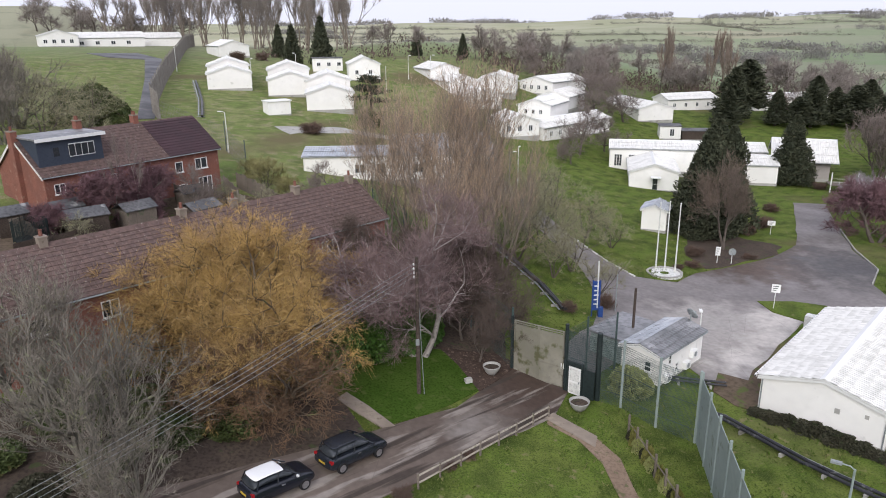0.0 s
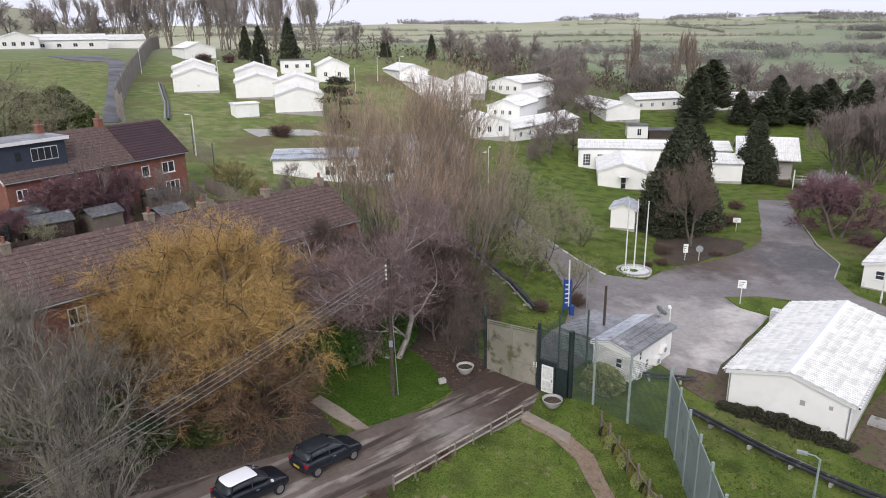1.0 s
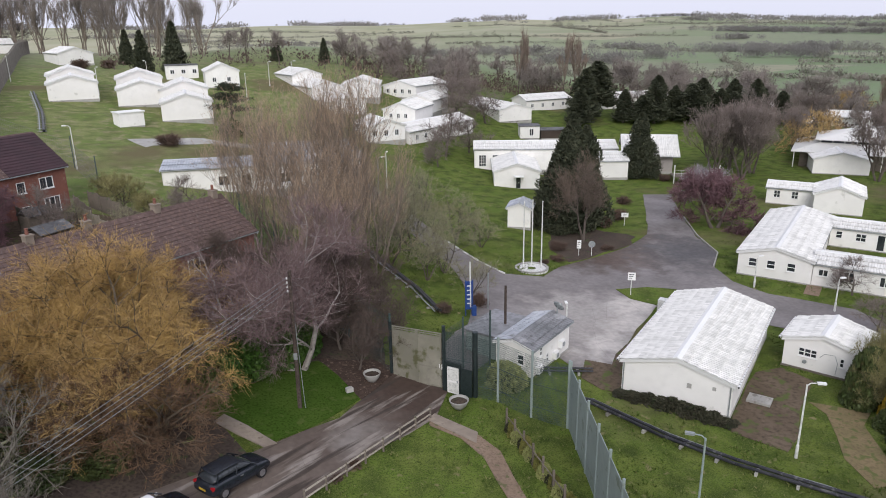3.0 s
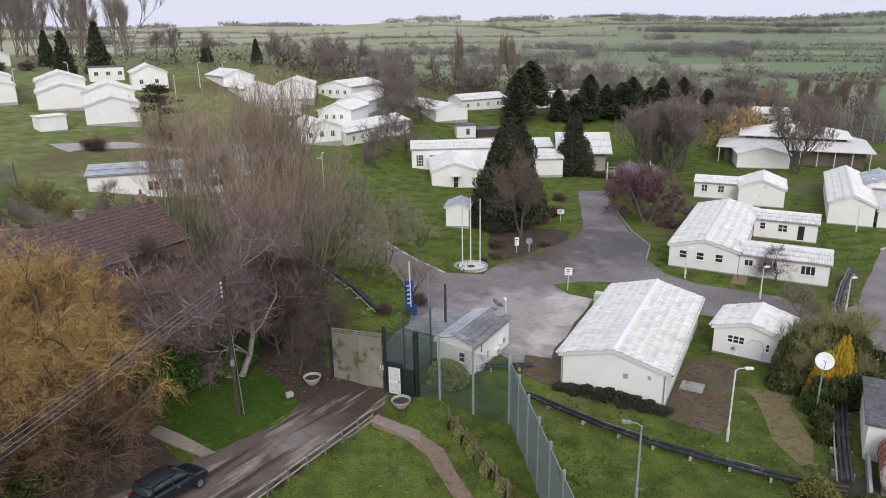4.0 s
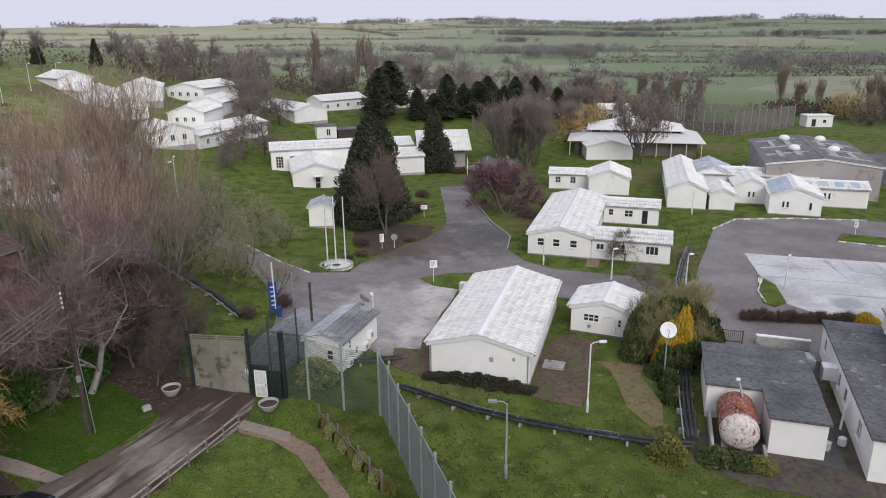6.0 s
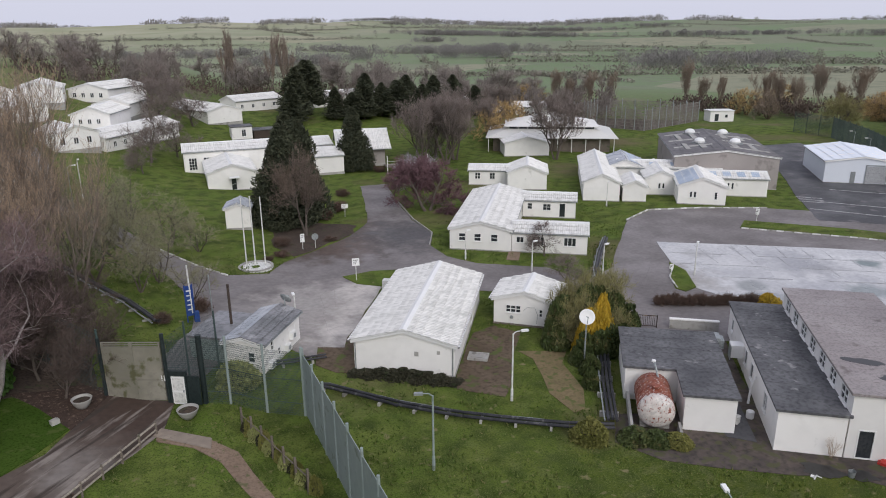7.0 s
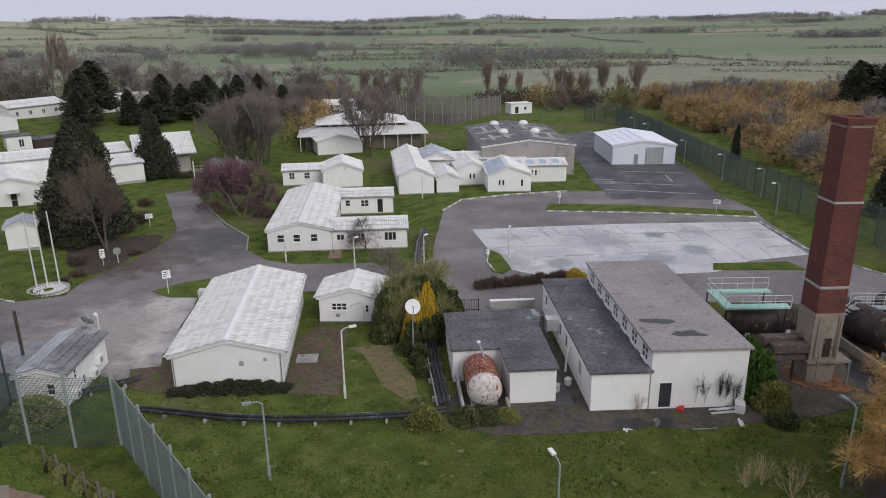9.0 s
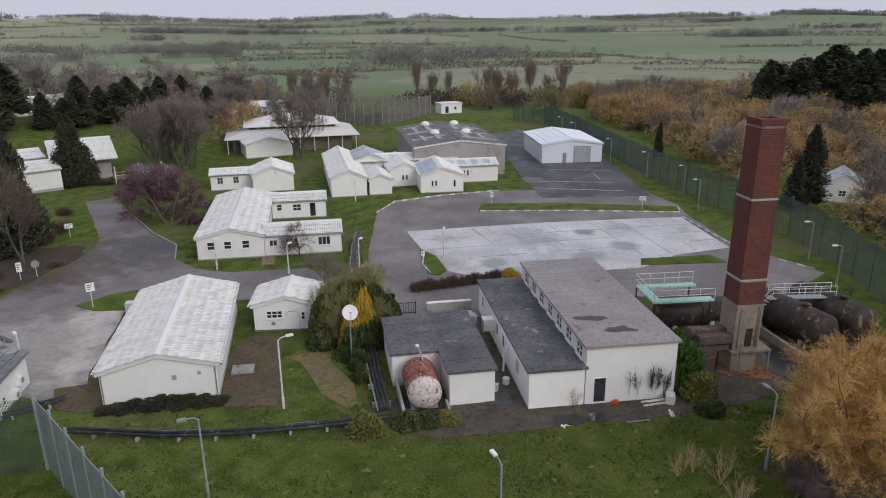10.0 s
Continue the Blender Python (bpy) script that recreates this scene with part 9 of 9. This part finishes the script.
for x, y, rx, rz in ((-20.5, 79, 3.6, 4.2), (-17.5, 77, 2.8, 3.0), (-23, 82, 2.6, 3.0)):
    tree("willow_bush", "yellow green budding willow bush behind gardens", x, y, OLIVE, None, None, rz / 6.0, x * 33, group="garden trees", width=1.15, category="bush")
for x, y, sc, k in ((-50, 88, 1.25, 0), (-56, 93, 1.4, 1), (-45.5, 86.5, 0.95, 0), (-61, 97, 1.4, 1), (-48, 95, 1.2, 0), (-53, 84, 1.0, 1), (-66, 92, 1.3, 0)):
    tree("bushy_tree", "large grey green bushy tree by the hill path", x, y, (GREEN + GREY)[k * 2 + int(-x) % 2], None, None, sc, x * 40, group="trees by the hill path", width=1.2)
for x, y, rx, rz in ((-46.6, 99, 2.9, 4.2), (-49.6, 101.5, 3.2, 5.2), (-44.4, 97.2, 2.4, 3.0), (-52.5, 99.5, 3.0, 4.4)):
    bush(x, y, rx, rz, "leaf_ivy", "dark yellow green evergreen tree", "evergreen", 14, dens=3.4, size=0.06)

# more bare trees
rndt = random.Random(77)
for x, y, s in ((-31.6, 62.6, 0.62), (-29.4, 66.2, 0.58), (-28.4, 63.6, 0.42), (-33.0, 57.6, 0.4)):
    tree("plum_tree", "purple budding garden tree", x, y, RED, None, None, s * 1.5, x * 50, group="garden trees")
for x, y, s in ((-30.0, 55.5, 0.5), (-24.5, 68.5, 0.55), (-22.6, 70.5, 0.45), (-18.5, 70.5, 0.5), (-15.2, 72.6, 0.5), (-12.6, 76, 0.55)):
    tree("garden_tree", "small bare garden tree", x, y, (OAK if s > 0.5 else GREEN)[0], None, None, s, x * 50, group="garden trees")
tree("bare_tree", "small bare tree before the hut block", 51.8, 55.8, OAK[0], None, None, 0.42, 20, width=1.1)
tree("bare_tree", "small bare tree behind the small hut", 47.6, 47.8, OAK[1], None, None, 0.4, 60, width=1.1)
for x, y in ((44.6, 12.0), (44.0, 12.8), (43.3, 13.5), (42.9, 13.9), (44.3, 12.5)):
    tree("wall_climber", "thin dark bare climber on the white wall", x, y, WEED, None, None, 0.62 + (x * 7.7) % 0.4, x * 77, category="bush", group="shrubs at the boiler house", width=0.62)
for x, y in ((40.0, 16.6),):
    tree("wall_shrub", "straggling bare shrub against the white wall", x, y, THIN[int(x) % 2], None, None, 0.62, x * 99, category="bush", group="shrubs at the boiler house")
BANK = as_meshes(bare_tree_meshes(6, 10.5, 1.1, 0.2, up=0.45, stems=7, depth=5, fork=(3, 4), twigs=46000, twig_len=0.8, twig_r=0.036, droop=0.1), "bark", "twig_gold")
for x, y, s in ((44.6, 0.4, 0.5), (41.4, 1.0, 0.42), (49.5, 0.2, 0.5), (40.6, -0.2, 0.8), (43.6, -2.6, 0.85), (38.8, -3.2, 0.75), (47, -4, 0.8), (42.6, 0.2, 0.7), (45.8, -1.4, 0.8), (40.2, 1.4, 0.4), (43.2, 1.0, 0.52), (45.6, 0.4, 0.5)):
    tree("willow", "golden orange twigged willow below the bank", x, y, BANK, None, None, s * 1.12, x * 77, group="willows below the bank")
for x, y, s in ((37.4, -0.6, 0.75), (36.4, 0.8, 0.6), (39.0, -2.2, 0.9), (38.2, 2.6, 0.55), (37.4, 1.6, 0.65), (38.6, 0.8, 0.7)):
    tree("plum_shrub", "purple twigged shrub on the grass bank", x, y, PLUM, None, None, s, x * 70, group="willows below the bank")
for x, y in ((35.2, 4.8), (34.2, 2.5), (37.0, 6.2), (36.4, 8.4), (37.2, 7.8)):
    tree("sapling", "thin bare sapling in the rough grass", x, y, THIN[int(y) % 2], None, None, 0.95 if y < 7 else 0.7, x * 55, category="tree", group="saplings")
for i in range(230):
    f = rndt.random() ** 0.8 * 1.5
    base = Vector((78 + 88 * f, -2 + 72 * f))
    off = 6 + 58 * rndt.random() ** 1.3
    x, y = base.x + off * 0.72, base.y - off * 0.72
    if math.hypot(x - 111, y - 12) < 9:
        continue
    kind = i % 8
    if kind < 7:
        tree("willow", "dull orange willow scrub beyond the fence", x, y, FAR_WILLOW[i % 3], None, None, rndt.uniform(0.75, 1.1), rndt.uniform(0, 360), group="willows beyond the fence", width=rndt.uniform(0.95, 1.25))
    else:
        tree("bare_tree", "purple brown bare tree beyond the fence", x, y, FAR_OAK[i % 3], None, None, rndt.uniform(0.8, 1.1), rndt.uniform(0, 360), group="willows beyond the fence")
tree("willow", "ochre domed tree beside the pavilion", 99.5, 123, FAR_WILLOW[0], None, None, 1.35, 40, group="trees by the pavilion")
tree("conifer", "dark conifer beside the cottage", 107, 13.5, PINE, None, None, 1.15, 30, width=0.95)
tree("conifer", "dark conifer leaning over the cottage", 104.6, 14.8, PINE, None, None, 0.7, 90, width=1.1)
tree("conifer", "narrow dark conifer among the willows", 131, 43, PINE, None, None, 0.7, 90, width=0.7)
tree("bare_tree", "bare tree beside the cottage", 118, 4.5, OAK[1], None, None, 0.85, 10)
for x, y, s in ((196, 38, 1.5), (203, 32, 1.5), (208, 26, 1.6), (201, 24, 1.45), (212, 20, 1.6), (218, 14, 1.6), (206, 18, 1.5), (214, 30, 1.5), (222, 8, 1.6), (190, 37, 1.35), (193, 31, 1.45), (199, 28, 1.5), (204, 22, 1.55), (210, 16, 1.6), (216, 20, 1.6), (197, 36, 1.4), (226, 14, 1.65), (232, 4, 1.7), (209, 25, 1.75)):
    tree("pine", "tall dark pine on the far field edge", x, y, PINES[int(x) % 2], None, None, s, x * 31, width=1.7, group="far pines")
for x, y, s in ((62.5, 207, 1.05), (66, 209, 0.95), (75.2, 203, 1.0), (79.5, 204, 1.05), (81.5, 206, 1.0)):
    tree("poplar", "slender bare poplar behind the camp", x, y, POPLAR, None, None, s * 1.2, x * 31, width=0.6, group="poplars")
for i in range(28):
    f = i / 27
    x, y = -130 + 100 * f + rndt.uniform(-4, 4), 300 - 50 * f + rndt.uniform(-9, 9)
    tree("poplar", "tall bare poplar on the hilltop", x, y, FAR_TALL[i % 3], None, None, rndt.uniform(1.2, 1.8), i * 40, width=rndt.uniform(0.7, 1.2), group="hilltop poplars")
for x, y, s in ((-39.0, 188, 0.85), (-31, 186, 1.0), (-8, 214, 0.6), (6, 222, 0.6), (-50, 222, 0.8)):
    tree("cypress", "dark conifer on the hillside", x, y, FAR_CYPRESS, None, None, s, x * 20, width=1.55, group="hillside conifers")
for i in range(115):
    a = radians(rndt.uniform(2 if i % 12 else -14, 47))
    d = rndt.uniform(188, 262)
    x, y = d * math.sin(a), d * math.cos(a)
    if 40 < x < 95 and y < 205:
        continue
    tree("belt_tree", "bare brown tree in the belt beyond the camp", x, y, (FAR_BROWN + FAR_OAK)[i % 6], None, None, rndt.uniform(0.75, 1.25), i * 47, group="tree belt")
for i in range(16):
    x, y = -168 + 58 * i / 15 + rndt.uniform(-4, 4), 296 + rndt.uniform(-10, 24)
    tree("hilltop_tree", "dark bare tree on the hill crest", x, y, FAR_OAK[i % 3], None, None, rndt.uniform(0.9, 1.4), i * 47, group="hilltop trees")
for x, y in ((147, 172), (187, 122), (182, 112), (214, 128)):
    tree("willow", "yellow green willow at the camp edge", x, y, FAR_WILLOW[int(x) % 3], None, None, 1.1, x, group="tree belt")
POPLARS = ((184, 135), (187, 131), (181, 139), (193, 121), (195, 118), (191, 109.5), (206, 112), (211, 108), (214, 104))
for k, (x, y) in enumerate(POPLARS):
    tree("poplar", "broad red brown poplar at the belt end", x, y, BROOM[k % 2], None, None, rndt.uniform(0.75, 1.25), k * 50, width=rndt.uniform(0.8, 1.3), group="poplars")
tree("willow", "yellow green willow beside the perimeter fence", 180, 91, OLIVE, None, None, 1.55, 40, width=1.2, group="tree belt")
for k in range(4):
    x, y = 150 + 3.4 * k + rndt.uniform(-1, 1), 163 - 4 * k + rndt.uniform(-2, 2)
    tree("poplar", "row of bare red brown poplars", x, y, BROOM[k % 2], None, None, rndt.uniform(0.85, 1.1), k * 50, width=1.0, group="poplars")


# ---- far hedges and woods ----
def far_tree(tw, rnd, x, y, z, w, h, n, leaf=0.12):
    """A hazy bare crown: upright slivers fanning from a short trunk."""
    for _ in range(n):
        d = rand_dir(rnd)
        k = rnd.random() ** 0.4
        p = Vector((x + d.x * w * 0.5 * k, y + d.y * w * 0.5 * k, z + h * 0.55 + d.z * h * 0.45 * k))
        a = (Vector((d.x * 0.6, d.y * 0.6, 0.9)) + rand_dir(rnd) * 0.6).normalized()
        tw.leaf(p, a, a.cross(rand_dir(rnd)).normalized(), h * leaf * rnd.uniform(0.6, 1.4), 0.5)


def field_line(tw, rnd, x, y, th, ln, d, high):
    """One hedgerow: a close low run of twigs with a standing tree here and there."""
    step = 1.2 + d / 700
    for s in range(int(ln / step)):
        t = s * step - ln / 2
        wob = 6 * noise.noise(Vector((t / 60, x, y)))
        px, py = x + t * math.sin(th) + wob * math.cos(th), y + t * math.cos(th) - wob * math.sin(th)
        if math.hypot(px - 60, py - 60) < 235 or noise.noise(Vector((t / 30, y, 2.2))) < -0.55:
            continue
        z, tall = ground(px, py) - 0.3, high * (1 + 0.5 * noise.noise(Vector((t / 14, x, 6.1))))
        for _ in range(12):
            p = Vector((px + rnd.uniform(-1, 1) * step, py + rnd.uniform(-1, 1) * step, z + tall * rnd.uniform(0.05, 0.9)))
            a = (Vector((0, 0, 0.6)) + rand_dir(rnd)).normalized()
            tw.leaf(p, a, a.cross(rand_dir(rnd)).normalized(), tall * rnd.uniform(0.14, 0.34), 0.7)
        if rnd.random() < 0.05:
            far_tree(tw, rnd, px, py, z, high * 2.4, high * rnd.uniform(2.0, 3.2), 70, leaf=0.07)


rnd = random.Random(9)
# pale greyed base colours: distance haze is put into woods and hedges
M["far_wood"] = material("haze_paled_woodland", (0.25, 0.24, 0.225), (0.21, 0.2, 0.19), None, 0.95, fine=0.3, coarse=0.01, bump=0)
M["far_hedge"] = material("haze_paled_hedgerow", (0.22, 0.22, 0.17), (0.26, 0.25, 0.205), None, 0.95, fine=0.3, coarse=0.02, bump=0)
hedges = Twigs()
for i in range(60):
    a = radians(rnd.uniform(-8, 100))
    d = 430 * (6.2 ** (i / 59))
    x, y = d * math.sin(a), d * math.cos(a)
    th = a + math.pi / 2 + (rnd.uniform(-0.25, 0.25) if i % 4 else rnd.uniform(0.6, 1.6))
    field_line(hedges, rnd, x, y, th, rnd.uniform(120, 380) * (0.6 + d / 1200), d, rnd.uniform(1.6, 2.8) + d / 900)
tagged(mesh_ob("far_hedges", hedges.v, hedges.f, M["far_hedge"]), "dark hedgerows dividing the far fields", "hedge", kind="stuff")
woods = Twigs()
for i in range(36):
    a = radians(rnd.uniform(-12, 100))
    d = (rnd.uniform(520, 950), rnd.uniform(900, 1600), rnd.uniform(1500, 2700))[i % 3]
    x, y = d * math.sin(a), d * math.cos(a)
    w, depth = rnd.uniform(60, 200) * (0.15 + d / 1700), rnd.uniform(6, 30)
    for _ in range(int(w * depth / 90 + w / 3)):
        s, q = rnd.gauss(0, 0.34) * w, rnd.uniform(-1, 1) * depth / 2
        px, py = x + s * math.cos(a) + q * math.sin(a), y - s * math.sin(a) + q * math.cos(a)
        size = rnd.uniform(7, 13)
        far_tree(woods, rnd, px, py, ground(px, py) - 1, size * 1.3, size, 170 if d < 950 else 60, leaf=0.055 if d < 950 else 0.095)
for i in range(2600):
    a = radians(rnd.uniform(-20, 105))
    d = rnd.uniform(2200, 2900)
    if noise.noise(Vector((a * 9, 0.3, 0))) < -0.12:
        continue
    px, py = d * math.sin(a), d * math.cos(a)
    size = rnd.uniform(9, 19)
    far_tree(woods, rnd, px, py, ground(px, py) - 1, size * 2.2, size, 22, leaf=0.17)
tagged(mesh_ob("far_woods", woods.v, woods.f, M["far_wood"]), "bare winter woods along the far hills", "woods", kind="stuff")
scrub = Twigs()
for i in range(150):
    a = radians(rnd.uniform(-10, 95))
    d = rnd.uniform(290, 700)
    px, py = d * math.sin(a), d * math.cos(a)
    if noise.noise(Vector((px / 120, py / 50, 5))) < 0.2:
        continue
    size = rnd.uniform(0.6, 1.6)
    far_tree(scrub, rnd, px, py, ground(px, py) - 0.2, size * 2.6, size, 12)
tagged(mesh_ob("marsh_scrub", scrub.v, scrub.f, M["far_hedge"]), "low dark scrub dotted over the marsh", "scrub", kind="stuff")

under = Twigs()
rnd = random.Random(31)
for i in range(1250):
    a = radians(rnd.uniform(-14, 47))
    d = rnd.gauss(225, 24)
    if a < 0.05 and rnd.random() < 0.85:
        continue
    px, py = d * math.sin(a), d * math.cos(a)
    if d < 180 or (40 < px < 95 and py < 200):
        continue
    size = rnd.uniform(1.6, 4.6)
    far_tree(under, rnd, px, py, ground(px, py) - 0.3, size * 1.5, size, 26, leaf=0.1)
for i in range(700):
    f, off = rnd.random() * 1.5, rnd.uniform(6, 64)
    px, py = 76 + 92 * f + off * 0.72, -3 + 74 * f - off * 0.72
    if math.hypot(px - 111, py - 12) < 9:
        continue
    size = rnd.uniform(1.5, 3.6)
    far_tree(under, rnd, px, py, ground(px, py) - 0.3, size * 1.5, size, 26, leaf=0.1)
for x, y in POPLARS:
    for _ in range(16):
        px, py, size = x + rnd.uniform(-6, 6), y + rnd.uniform(-6, 6), rnd.uniform(2.5, 6.0)
        far_tree(under, rnd, px, py, ground(px, py) - 0.3, size * 1.0, size, 60, leaf=0.07)
tagged(mesh_ob("belt_scrub", under.v, under.f, M["twig_thicket"]), "brown undergrowth below the tree belt", "undergrowth", kind="stuff")

# ---- rough grass near the camera ----
def inside(px, py, poly):
    hit = False
    for i in range(len(poly)):
        ax, ay = poly[i]
        bx, by = poly[i - 1]
        if (ay > py) != (by > py) and px < (bx - ax) * (py - ay) / (by - ay) + ax:
            hit = not hit
    return hit


tufts = Twigs()
rnd = random.Random(21)
bounds = [(min(p[0] for p in o), max(p[0] for p in o), min(p[1] for p in o), max(p[1] for p in o), o) for o in PAVED]
for i in range(75000):
    px, py = rnd.uniform(-30, 75), 4 + 72 * rnd.random() ** 1.5
    thick = noise.noise(Vector((px / 3.0, py / 3.0, 4.4))) + 0.6 * noise.noise(Vector((px / 0.9, py / 0.9, 8.4)))
    if thick < rnd.uniform(-0.7, 0.5) or any(q[0] < px < q[1] and q[2] < py < q[3] and inside(px, py, q[4]) for q in bounds):
        continue
    z = ground(px, py) - 0.02
    high = 0.1 + 0.13 * max(0.0, thick + 0.3)
    for _ in range(3):
        b = Vector((px + rnd.uniform(-0.1, 0.1), py + rnd.uniform(-0.1, 0.1), z))
        tufts.blade(rnd, b, b + Vector((rnd.uniform(-0.16, 0.16), rnd.uniform(-0.16, 0.16), high * rnd.uniform(0.6, 1.3))), 0.09)
tagged(mesh_ob("rough_grass", tufts.v, tufts.f, M["tuft"]), "rough tufts of green and straw grass", "grass", kind="stuff")
